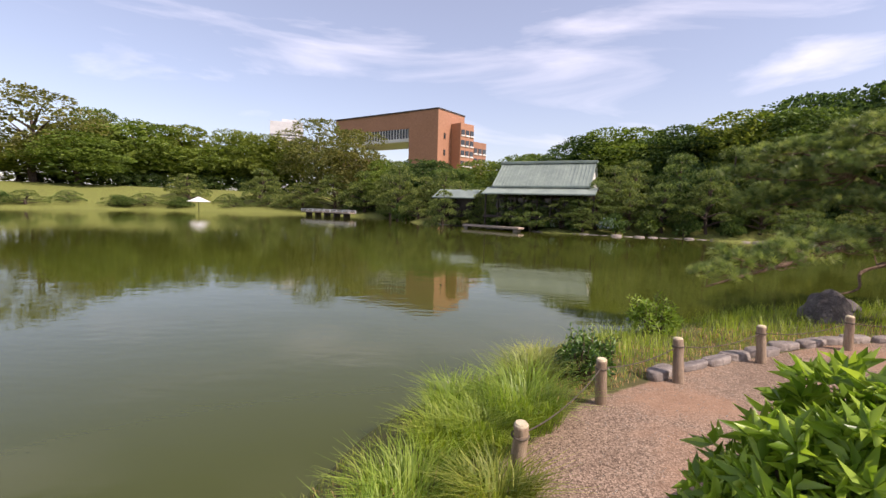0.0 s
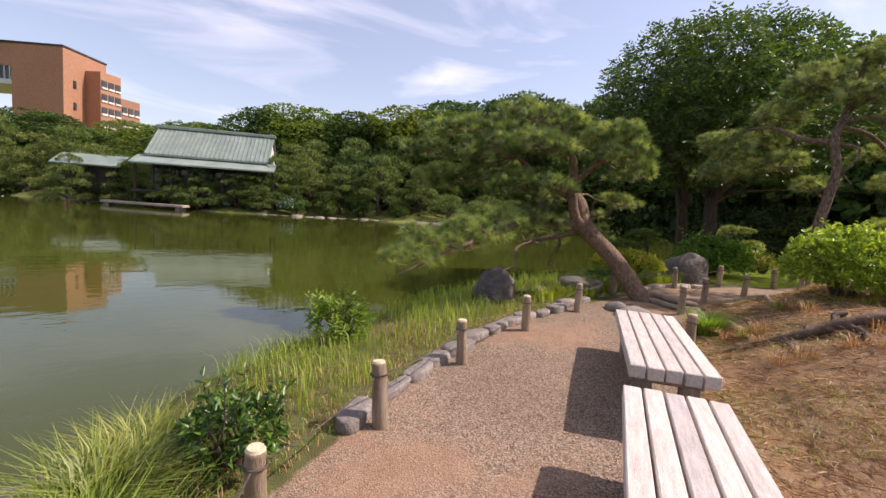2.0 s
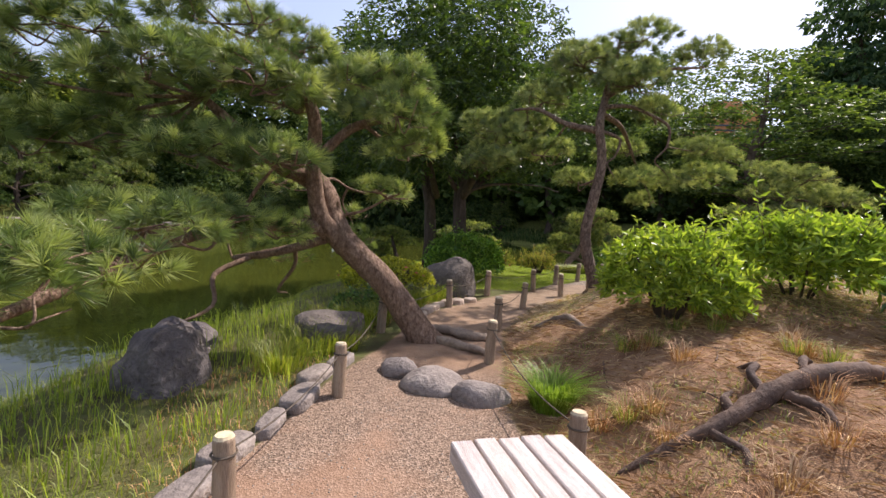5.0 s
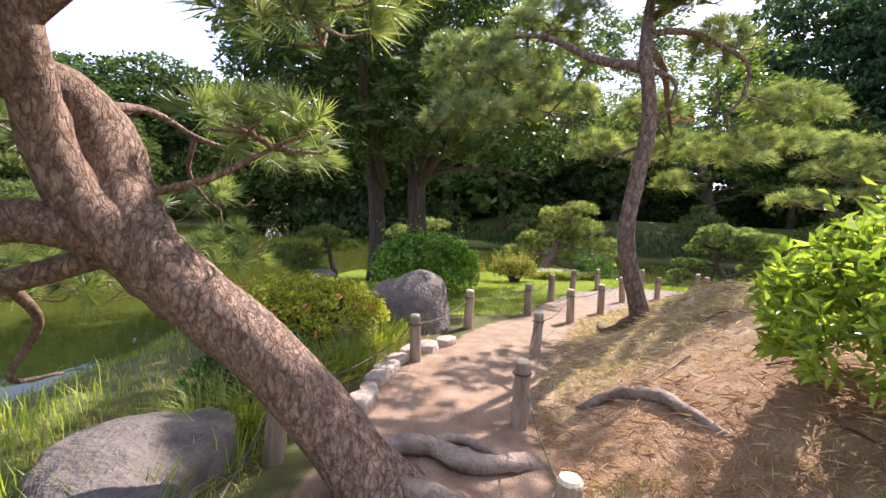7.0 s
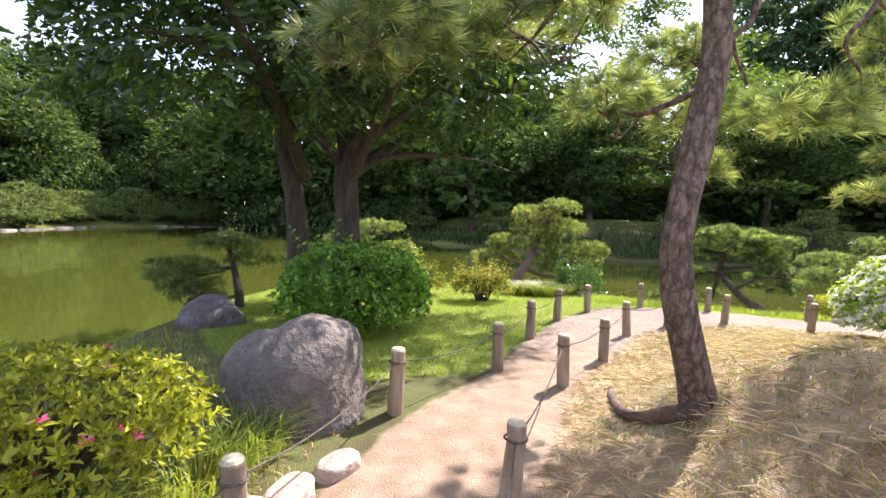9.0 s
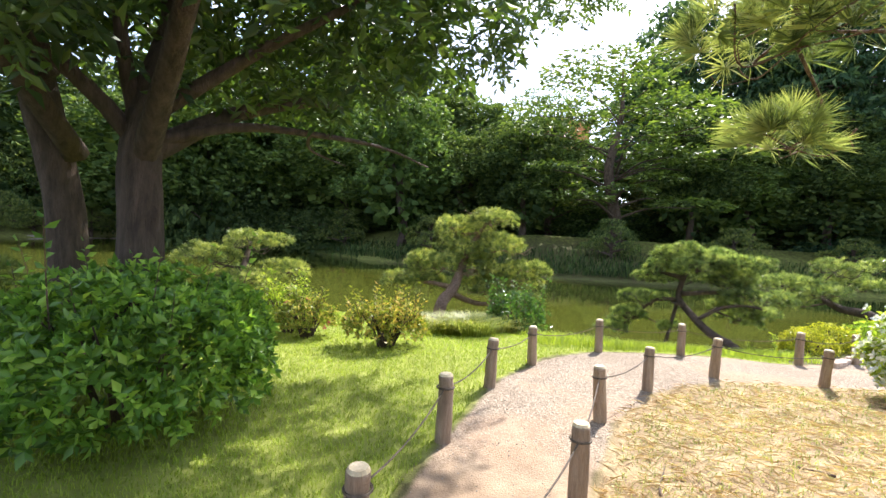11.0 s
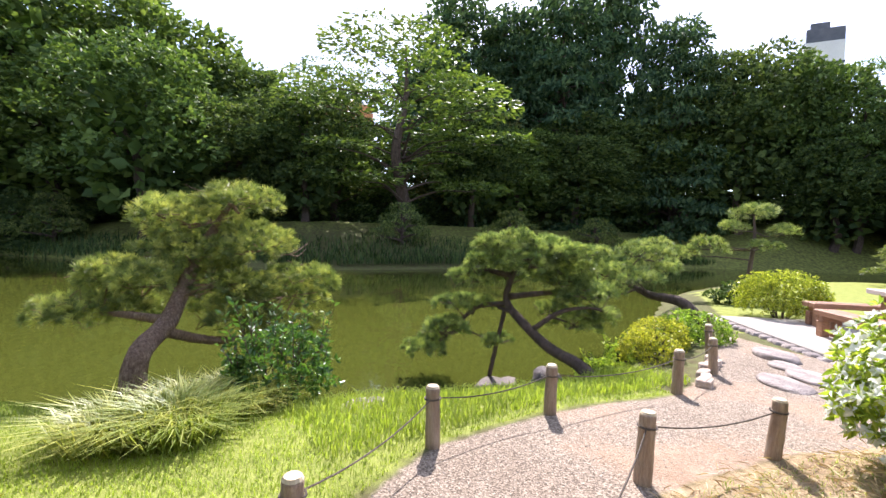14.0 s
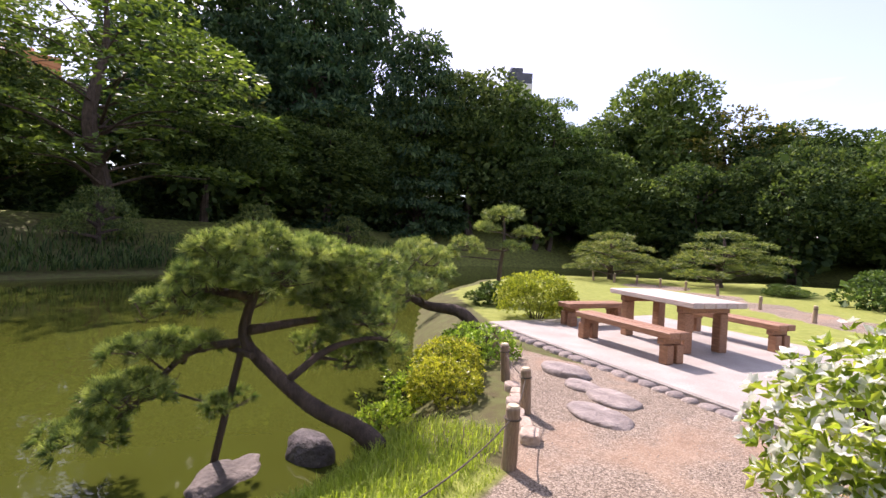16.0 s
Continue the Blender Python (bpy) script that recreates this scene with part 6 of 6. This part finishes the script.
    for k in range(4):
        for s in (-1, 1):
            Ps.append(P + D * 0.09 * k)
            Ds.append(unit(D * 0.7 + s * side + np.array([0, 0, -0.25])))
    V, F = leaf_np(np.vstack(Ps), np.vstack(Ds), 0.125, 0.4, rg, 0.25, 0.2)
    part("crown", mesh_np("crown", V, F), M_LEAF_SHADE, t)


big_tree()


# ---- shrubs ----
def shrub(name, label, x, y, r, h, seed, material, n=1500, size=0.08, aspect=0.4, whorl=6, flowers=None, petals=0, lobes=9, squash=1.0, category="shrub", zmin=-0.5, stem_n=9, shoots=0, petal=0.75):
    """A rounded shrub with stems and whorls of leaves."""
    rg = np.random.default_rng(seed)
    z = gz(x, y)
    t = thing(name, pose(x, y, z - 0.02), label, category)
    stems = []
    for i in range(stem_n):
        a = 6.28 * i / stem_n + rg.random() * 0.5
        d = r * (0.35 + 0.4 * rg.random())
        stems.append([(0.1 * r * math.cos(a), 0.1 * r * math.sin(a), -0.05, 0.016), (d * 0.5 * math.cos(a), d * 0.5 * math.sin(a), h * 0.35, 0.012), (d * math.cos(a), d * math.sin(a), h * 0.75, 0.005)])
    tagged(part("stem_mass", limb_mesh("stem_mass", stems, 5, 0.05, seed), M_BARK_DARK, t), kind="stuff")
    L = [(0, 0, h * 0.44, r * 0.92, r * 0.92 * squash, h * 0.54)]
    for i in range(lobes):
        a = 6.28 * i / lobes + rg.random()
        d = r * (0.4 + 0.25 * rg.random())
        s = r * (0.26 + 0.14 * rg.random())
        L.append((d * math.cos(a), d * squash * math.sin(a), h * (0.25 + 0.38 * rg.random()), s, s, s * 0.8 * h / r if h < r else s * 0.85))
    P, D = lobe_points(L, n, rg, zmin, 0.3)
    keep = P[:, 2] > 0.02
    P, D = P[keep], D[keep]
    D = unit(D + np.array([0, 0, 0.45]) + 0.3 * rg.normal(size=D.shape))
    a1 = unit(np.cross(D, rg.normal(size=D.shape)))
    a2 = np.cross(D, a1)
    Ps, Ds = [], []
    for k in range(whorl):
        a = 6.28 * k / whorl
        Ps.append(P)
        Ds.append(unit(D * (0.55 + 0.3 * (k % 2)) + a1 * math.cos(a) + a2 * math.sin(a)))
    # young shoots stand out above the crown, with leaves along them
    twigs = []
    for i in range(shoots):
        a, d = rg.random() * 6.28, r * (0.2 + 0.6 * rg.random())
        foot = np.array([d * math.cos(a), d * squash * math.sin(a), h * (0.5 + 0.2 * rg.random())])
        tip = foot + np.array([0.3 * d * math.cos(a), 0.3 * d * math.sin(a), h * (0.3 + 0.35 * rg.random())]) + rg.normal(size=3) * 0.04
        twigs.append([(*foot, 0.005), (*((foot + tip) / 2 + rg.normal(size=3) * 0.015), 0.004), (*tip, 0.002)])
        u = np.linspace(0.15, 1, 12)[:, None]
        th = np.arange(12)[:, None] * 2.4
        Ps.append(foot + (tip - foot) * u)
        Ds.append(np.hstack([np.cos(th), np.sin(th), 0.55 + 0 * th]))
    if twigs:
        tagged(part("shoot_mass", limb_mesh("shoot_mass", twigs, 4, 0.03, seed), M_ROOT, t), kind="stuff")
    V, F = leaf_np(np.vstack(Ps), np.vstack(Ds), size, aspect, rg)
    part("leaves", mesh_np("leaves", V, F), material, t)
    if flowers is not None and petals:
        pick = rg.permutation(len(P))[:petals]
        Ps, Ds = [], []
        for k in range(5):
            a = 6.28 * k / 5
            Ps.append(P[pick] + D[pick] * size * 0.6)
            Ds.append(unit(D[pick] * 0.35 + a1[pick] * math.cos(a) + a2[pick] * math.sin(a)))
        V, F = leaf_np(np.vstack(Ps), np.vstack(Ds), size * petal, 0.62, rg, 0.1, 0.1)
        tagged(part("blossom_mass", mesh_np("blossom_mass", V, F), flowers, t), kind="stuff")
    return t


shrub("rhododendron", "bright green leafy shrub crowding the end of a bench", 1.14, 1.58, 0.5, 1.32, 1, M_SHRUB, 2300, 0.075, 0.3, 8)
shrub("rhododendron", "bright green rounded shrub on the needle-strewn mound", 8.42, 4.05, 0.72, 0.92, 2, M_SHRUB, 1500, 0.09, 0.3, 6, shoots=12, stem_n=20, zmin=-0.4)
shrub("rhododendron", "bright green leafy shrub on top of the mound", 9.7, 2.6, 0.95, 0.95, 3, M_SHRUB, 1500, 0.11, 0.3, 6, shoots=34)
shrub("rhododendron", "large green shrub at the back of the mound", 8.0, 1.6, 0.9, 0.9, 4, M_SHRUB_DARK, 1000, 0.12, 0.34, 6)
shrub("azalea", "azalea bush with a few pink flowers beside the path", 9.85, 7.95, 0.8, 0.66, 5, M_SHRUB_GOLD, 3200, 0.045, 0.42, 5, M_PINK, 26, zmin=0.0, stem_n=46)
shrub("camellia", "dense dark green rounded shrub on the lawn", 13.65, 7.92, 0.97, 1.1, 6, M_CAMELLIA, 3600, 0.068, 0.5, 6, shoots=14)
shrub("azalea", "small yellow-green azalea on the lawn by the water", 16.75, 7.75, 0.44, 0.55, 7, M_SHRUB_RUST, 700, 0.05, 0.42, 5, M_PINK, 8, shoots=30, stem_n=24, zmin=-0.1)
shrub("loose_shrub", "loose leafy shrub with upright shoots on the lawn", 16.3, 6.6, 0.55, 0.6, 8, M_SHRUB_RUST, 850, 0.055, 0.42, 5, shoots=44, stem_n=30, zmin=-0.2)
shrub("loose_shrub", "tall thin leafy shrub behind the azalea", 17.0, 8.1, 0.42, 0.7, 9, M_SHRUB, 420, 0.055, 0.42, 5, shoots=34)
shrub("glossy_shrub", "glossy green shrub under the shore pine", 18.35, 4.75, 0.55, 0.8, 10, M_SHRUB_DARK, 700, 0.06, 0.5, 5, shoots=36)
shrub("flowering_shrub", "shrub covered in white flowers at the path's bend", 14.9, 1.1, 0.8, 1.14, 11, M_SHRUB, 2300, 0.065, 0.4, 5, M_PETAL, 820, petal=0.8)
shrub("clipped_shrub", "round clipped yellow-green shrub on the far lawn", 19.6, -4.9, 0.9, 1.0, 12, M_SHRUB_GOLD, 4200, 0.05, 0.45, 5)
shrub("clipped_azalea", "small clipped golden azalea beside the gravel", 18.35, 0.05, 0.42, 0.5, 13, M_SHRUB_GOLD, 1300, 0.04, 0.42, 5)
shrub("clipped_azalea", "small clipped golden azalea near the propped pine", 18.75, -0.6, 0.45, 0.55, 14, M_SHRUB_GOLD, 1300, 0.04, 0.42, 5)
shrub("loose_shrub", "small dark leafy bush in the bank grass", 1.35, 5.0, 0.28, 0.42, 15, M_SHRUB_DARK, 220, 0.06, 0.4, 5, shoots=22)
shrub("weed_clump", "bright green leafy weeds standing on the bank", 2.9, 7.05, 0.34, 0.42, 16, M_GRASS_FRESH, 300, 0.075, 0.28, 5, shoots=30)
shrub("low_azalea", "low azalea cushion under the leaning pine", 8.75, 7.75, 0.42, 0.3, 17, M_SHRUB_DARK, 420, 0.055, 0.42, 5, shoots=12)
shrub("hydrangea", "hydrangea with pale blue flowers on the far bank", 14.2, 43.9, 0.9, 1.2, 18, M_SHRUB_DARK, 500, 0.16, 0.6, 5, M_HYD, 170)
shrub("hydrangea", "hydrangea with pale blue flowers near the far shore", 9.4, 46.9, 0.9, 1.0, 19, M_SHRUB_DARK, 500, 0.16, 0.6, 5, M_HYD, 150)
for i, (x, y) in enumerate([(18.95, -0.25), (19.15, -0.95), (18.75, 0.45)]):
    shrub("low_azalea", "low leafy groundcover on the pond bank", x, y, 0.4, 0.36, 70 + i, M_SHRUB, 480, 0.055, 0.35, 5, shoots=10)
shrub("low_azalea", "low leafy groundcover beside the path", 18.9, -1.5, 0.6, 0.5, 20, M_SHRUB, 900, 0.06, 0.4, 5)


# ---- grasses ----
def clump(name, label, x, y, r, h, n, seed, material, width=0.01, lean=0.9):
    rg = np.random.default_rng(seed)
    a = rg.random(n) * 6.28
    d = r * np.sqrt(rg.random(n)) * 0.5
    P = np.stack([d * np.cos(a), d * np.sin(a), np.zeros(n) - 0.02], 1)
    V, F = blade_np(P, h, width, rg, lean, a + rg.normal(size=n) * 0.5)
    c = part(name, mesh_np(name, V, F), material)
    c.matrix_basis = pose(x, y, gz(x, y))
    return tagged(c, label, "grass clump", "grass clumps")


for i, (x, y, r, h, mt) in enumerate([(-0.2, 3.0, 0.6, 0.3, M_GRASS_FRESH), (-0.35, 2.5, 0.6, 0.28, M_GRASS_FRESH), (0.05, 3.65, 0.55, 0.32, M_GRASS_FRESH), (0.62, 4.1, 0.6, 0.42, M_GRASS_FRESH), (0.75, 4.85, 0.4, 0.36, M_SEDGE),
                                       (0.95, 5.2, 0.4, 0.32, M_SEDGE), (0.1, 4.3, 0.5, 0.3, M_GRASS_FRESH), (6.85, 4.95, 0.3, 0.32, M_GRASS_FRESH), (0.3, 2.95, 0.4, 0.3, M_GRASS), (0.3, 3.7, 0.45, 0.34, M_GRASS_FRESH)]):
    clump("grass_clump", "arching clump of " + ("yellowish sedge" if mt is M_SEDGE else "fresh green grass") + " on the bank", x, y, r, h, 760, 30 + i, mt, 0.008)
for i, (x, y) in enumerate([(17.6, 5.9), (17.85, 5.5), (18.05, 5.1), (17.5, 5.5)]):
    clump("sedge_clump", "pale arching sedge clump on the lawn's edge", x, y, 0.6, 0.33, 700, 50 + i, M_SEDGE, 0.013, 1.2)
for i, (x, y) in enumerate([(9.1, 7.35), (9.5, 7.4), (8.3, 7.3), (7.0, 7.3), (6.5, 7.2), (10.5, 7.3), (8.75, 7.3), (8.9, 7.5), (9.3, 7.25), (10.1, 7.3), (7.2, 7.1), (8.2, 7.55)]):
    clump("grass_clump", "thin grass tuft at the foot of the rocks", x, y, 0.4, 0.3, 260, 60 + i, M_GRASS, 0.008)


def scatter(poly, n, seed, keep=None):
    rg = np.random.default_rng(seed)
    lo, hi = poly.min(0), poly.max(0)
    X = lo[0] + (hi[0] - lo[0]) * rg.random(n)
    Y = lo[1] + (hi[1] - lo[1]) * rg.random(n)
    ok = poly_sd(poly, X, Y) < 0
    if keep is not None:
        ok &= keep(X, Y)
    X, Y = X[ok], Y[ok]
    return np.stack([X, Y, ground_z(X, Y)], 1), rg


def stuff(name, V, F, material, label, category):
    return tagged(part(name, mesh_np(name, V, F), material), label, category, kind="stuff")


off_path = lambda X, Y: (poly_sd(GRAVEL, X, Y) > 0.04) & (poly_sd(SHORE, X, Y) > 0.05)
BANK = np.array([(1.3, 4.6), (2.8, 5.6), (4.7, 6.4), (6.5, 6.9), (8.6, 7.1), (11, 6.9), (12, 7.0), (13, 10.6), (9, 10), (6, 9.3), (4.1, 8.5), (2.4, 7.6), (1.2, 6.6), (0.4, 5.8), (-1, 3.6), (-0.8, 2), (0.2, 3.3)], float)
patch = lambda X, Y: 0.5 + 0.28 * np.sin(X * 2.7 + 1.3 * np.sin(Y * 2.1)) + 0.22 * np.sin(Y * 4.3 + X * 1.9)
P, rg = scatter(BANK, 90000, 1, off_path)
P = P[rg.random(len(P)) < 0.25 + 0.75 * patch(P[:, 0], P[:, 1])]
V, F = blade_np(P, 0.085, 0.005, rg, 0.9)
stuff("bank_grass", V, F, M_GRASS, "rough green grass on the pond bank", "grass")
P, rg = scatter(BANK, 60000, 21, lambda X, Y: off_path(X, Y) & (poly_sd(GRAVEL, X, Y) < 0.35 + 0.9 * (1 - patch(X, Y))))
V, F = blade_np(P, 0.06, 0.005, rg, 1.0)
stuff("dry_bank_grass", V, F, M_STRAW, "short dried grass and litter along the path's edge", "grass")
P, rg = scatter(BANK, 30000, 2, lambda X, Y: off_path(X, Y) & (X > 1.6) & (X < 8.4) & (poly_sd(GRAVEL, X, Y) > 0.22) & (patch(X + 3.0, Y) > 0.42))
V, F = blade_np(P, 0.25, 0.007, rg, 0.55)
stuff("bank_reeds", V, F, M_GRASS_FRESH, "tall grass and reeds near the water", "grass")
P, rg = scatter(LAWN, 260000, 3, off_path)
V, F = blade_np(P, 0.038, 0.005, rg, 0.9)
stuff("lawn_grass", V, F, M_LAWN, "short bright green lawn", "grass")
P, rg = scatter(np.array([(16.6, 4.6), (17.1, 2.7), (17.2, 0.6), (18.4, 0.6), (18.5, 2.6), (18.9, 5.0)], float), 14000, 4, off_path)
V, F = blade_np(P, 0.12, 0.008, rg, 0.7)
stuff("shore_grass", V, F, M_LAWN, "longer grass along the pond's edge", "grass")
for name, wood, x0, x1, seed, label in (("needle_litter", M_STRAW, 3.0, 9.6, 5, "fallen brown pine needles on the mound"), ("straw_litter", M_STRAW_PALE, 9.0, 16.0, 15, "bleached dry straw on the sunny side of the mound")):
    P, rg = scatter(LITTER, 150000, seed, lambda X, Y: (poly_sd(GRAVEL, X, Y) > -0.05) & (X > x0) & (X < x1) & (Y > 0.0))
    P = P[rg.random(len(P)) < np.clip((P[:, 0] - x0) / 0.9, 0, 1) * np.clip((x1 - P[:, 0]) / 0.9, 0, 1)]
    P[:, 2] += 0.006 + 0.012 * rg.random(len(P))
    D = unit(np.stack([rg.normal(size=len(P)), rg.normal(size=len(P)), 0.12 * rg.normal(size=len(P))], 1))
    V, F = needle_np(P, D, 0.12, 0.005, 1, rg, 0.05)
    stuff(name, V, F, wood, label, "needle litter")
P, rg = scatter(LITTER, 95000, 6, lambda X, Y: (poly_sd(GRAVEL, X, Y) > 0.1) & (X > 3.0) & (Y > 0.0) & (np.sin(X * 2.1 + 1) * np.sin(Y * 1.8 + X) > 0.25 - 0.6 * np.maximum(0, X - 9)))
V, F = blade_np(P, 0.042, 0.005, rg, 1.3)
stuff("dry_grass", V, F, M_SEDGE, "thin yellowed grass on the mound", "grass")


def pebbles(poly, n, seed, keep):
    P, rg = scatter(poly, n, seed, keep)
    n = len(P)
    o = np.array([(1, 0, 0), (0, 1, 0), (-1, 0, 0), (0, -1, 0), (0, 0, 1), (0, 0, -1)], float)
    f = np.array([(0, 1, 4), (1, 2, 4), (2, 3, 4), (3, 0, 4), (1, 0, 5), (2, 1, 5), (3, 2, 5), (0, 3, 5)])
    s = (0.004 + 0.006 * rg.random((n, 1, 1)) ** 2)
    a = rg.random(n) * 6.28
    R = np.zeros((n, 3, 3))
    R[:, 0, 0], R[:, 0, 1], R[:, 1, 0], R[:, 1, 1], R[:, 2, 2] = np.cos(a), -np.sin(a) * 0.7, np.sin(a), np.cos(a) * 0.7, 0.6
    V = P[:, None, :] + s * np.einsum("nij,kj->nki", R, o)
    F = (np.arange(n)[:, None, None] * 6 + f[None]).reshape(-1, 3)
    return V.reshape(-1, 3), F


n_reed = 9000
rg = np.random.default_rng(12)
seg = np.array([(37, -27), (38, -17), (37.5, -8), (37, 0), (40, 8), (46, 16), (56, 24)], float)
k = rg.random(n_reed) * (len(seg) - 1)
i0 = k.astype(int)
P2 = seg[i0] + (seg[i0 + 1] - seg[i0]) * (k - i0)[:, None] + np.stack([0.3 + 3.2 * rg.random(n_reed) ** 2, 0.3 * rg.normal(size=n_reed)], 1)
P = np.stack([P2[:, 0], P2[:, 1], ground_z(P2[:, 0], P2[:, 1])], 1)
V, F = blade_np(P, 0.45, 0.05, rg, 0.7)
stuff("bank_iris", V, F, M_LEAF_DARK, "iris leaves along the far water's edge", "iris")
V, F = pebbles(GRAVEL, 70000, 7, lambda X, Y: (X > 0.2) & (Y > -1.5) & ((X < 7.2) | (X > 13.4) | (np.sin(X * 911.0 + Y * 577.0) > 0.75)))
stuff("gravel", V, F, M_PEBBLE, "loose tan-grey gravel on the path", "gravel")


# ---- roots and logs ----
def root(name, label, pts, seed, wood):
    r = part(name, limb_mesh(name, pts, 9, 0.16, seed), wood, smooth=True)
    return tagged(r, label, "root")


def on_ground(pts, lift=0.0):
    return [(x, y, gz(x, y) + lift + dz, r) for x, y, dz, r in pts]


def root_thing(label, main, sides, seed):
    wood = M_ROOT_PALE if "path" in label else M_ROOT
    r = root("surface_root", label, [on_ground(main)], seed, wood)
    for k, sd in enumerate(sides):
        part("side_root", limb_mesh("side_root", [on_ground(sd)], 8, 0.16, seed + k), wood, r, smooth=True)


root_thing("worn pine root forming a step across the path", [(7.95, 6.6, 0.0, 0.07), (8.2, 6.5, 0.05, 0.06), (8.28, 6.3, 0.05, 0.05), (8.2, 6.05, 0.04, 0.055), (8.33, 5.82, 0.02, 0.05), (8.4, 5.7, -0.04, 0.03)],
           [[(8.28, 6.35, 0.03, 0.035), (8.45, 6.2, 0.03, 0.03), (8.4, 5.95, 0.0, 0.02)]], 1)
root_thing("worn pine root lying low across the path", [(7.9, 6.45, 0.0, 0.07), (7.93, 6.25, 0.03, 0.05), (7.85, 6.0, 0.03, 0.05), (7.8, 5.75, 0.02, 0.04), (7.75, 5.6, -0.03, 0.02)], [], 2)
root_thing("long weathered root running over the mound", [(6.05, 4.48, -0.02, 0.02), (6.2, 4.24, 0.01, 0.034), (6.33, 3.96, 0.03, 0.04), (6.5, 3.74, 0.06, 0.05), (6.68, 3.46, 0.08, 0.052), (6.95, 3.1, 0.07, 0.055), (7.05, 2.9, 0.03, 0.06)],
           [[(6.42, 3.84, 0.03, 0.035), (6.55, 3.88, 0.04, 0.026), (6.72, 3.8, -0.02, 0.014)], [(6.72, 3.42, 0.06, 0.034), (6.9, 3.4, 0.1, 0.026), (7.08, 3.3, 0.04, 0.016), (7.3, 3.35, -0.03, 0.01)],
            [(6.3, 4.0, 0.02, 0.03), (6.12, 3.85, 0.02, 0.024), (5.95, 3.88, -0.03, 0.014)], [(6.6, 3.58, 0.05, 0.04), (6.45, 3.42, 0.03, 0.028), (6.3, 3.38, -0.03, 0.016)],
            [(6.55, 3.66, 0.06, 0.03), (6.72, 3.72, 0.1, 0.026), (6.86, 3.66, 0.08, 0.02), (7.0, 3.74, -0.02, 0.012)]], 3)
rg = np.random.default_rng(91)
for i in range(26):
    x, y = 5.6 + 3.4 * rg.random(), 2.6 + 2.0 * rg.random()
    if poly_sd(GRAVEL, np.array([x]), np.array([y]))[0] < 0.25:
        continue
    clump("dry_tuft", "small tuft of dried grass on the mound", x, y, 0.16, 0.14 + 0.08 * rg.random(), 90, 200 + i, M_STRAW if i % 3 else M_SEDGE, 0.005, 1.1)
for i in range(46):
    x, y = 5.2 + 8.0 * rg.random(), 2.4 + 2.8 * rg.random()
    if poly_sd(GRAVEL, np.array([x]), np.array([y]))[0] < 0.2:
        continue
    a, ln = rg.random() * 6.28, 0.12 + 0.3 * rg.random()
    pts = [(x + ln * u * math.cos(a) + 0.02 * rg.normal(), y + ln * u * math.sin(a) + 0.02 * rg.normal(), 0.012, 0.007 - 0.004 * u) for u in (0, 0.4, 0.7, 1.0)]
    tagged(part("fallen_twig", limb_mesh("fallen_twig", [on_ground(pts)], 5, 0.1, i), M_ROOT, smooth=True), "thin dry brown twig lying in the needle litter", "twig", "fallen twigs")
root_thing("exposed root beside the path on the mound", [(9.25, 5.5, -0.01, 0.03), (9.25, 5.28, 0.03, 0.045), (9.0, 5.08, 0.03, 0.045), (8.75, 4.95, 0.02, 0.035), (8.5, 4.8, -0.02, 0.02)], [], 4)
root_thing("exposed root running off the mound under the pine", [(10.9, 4.9, 0.05, 0.06), (11.4, 5.1, 0.02, 0.045), (11.9, 5.15, 0.0, 0.03), (12.4, 5.0, -0.03, 0.015)], [], 5)
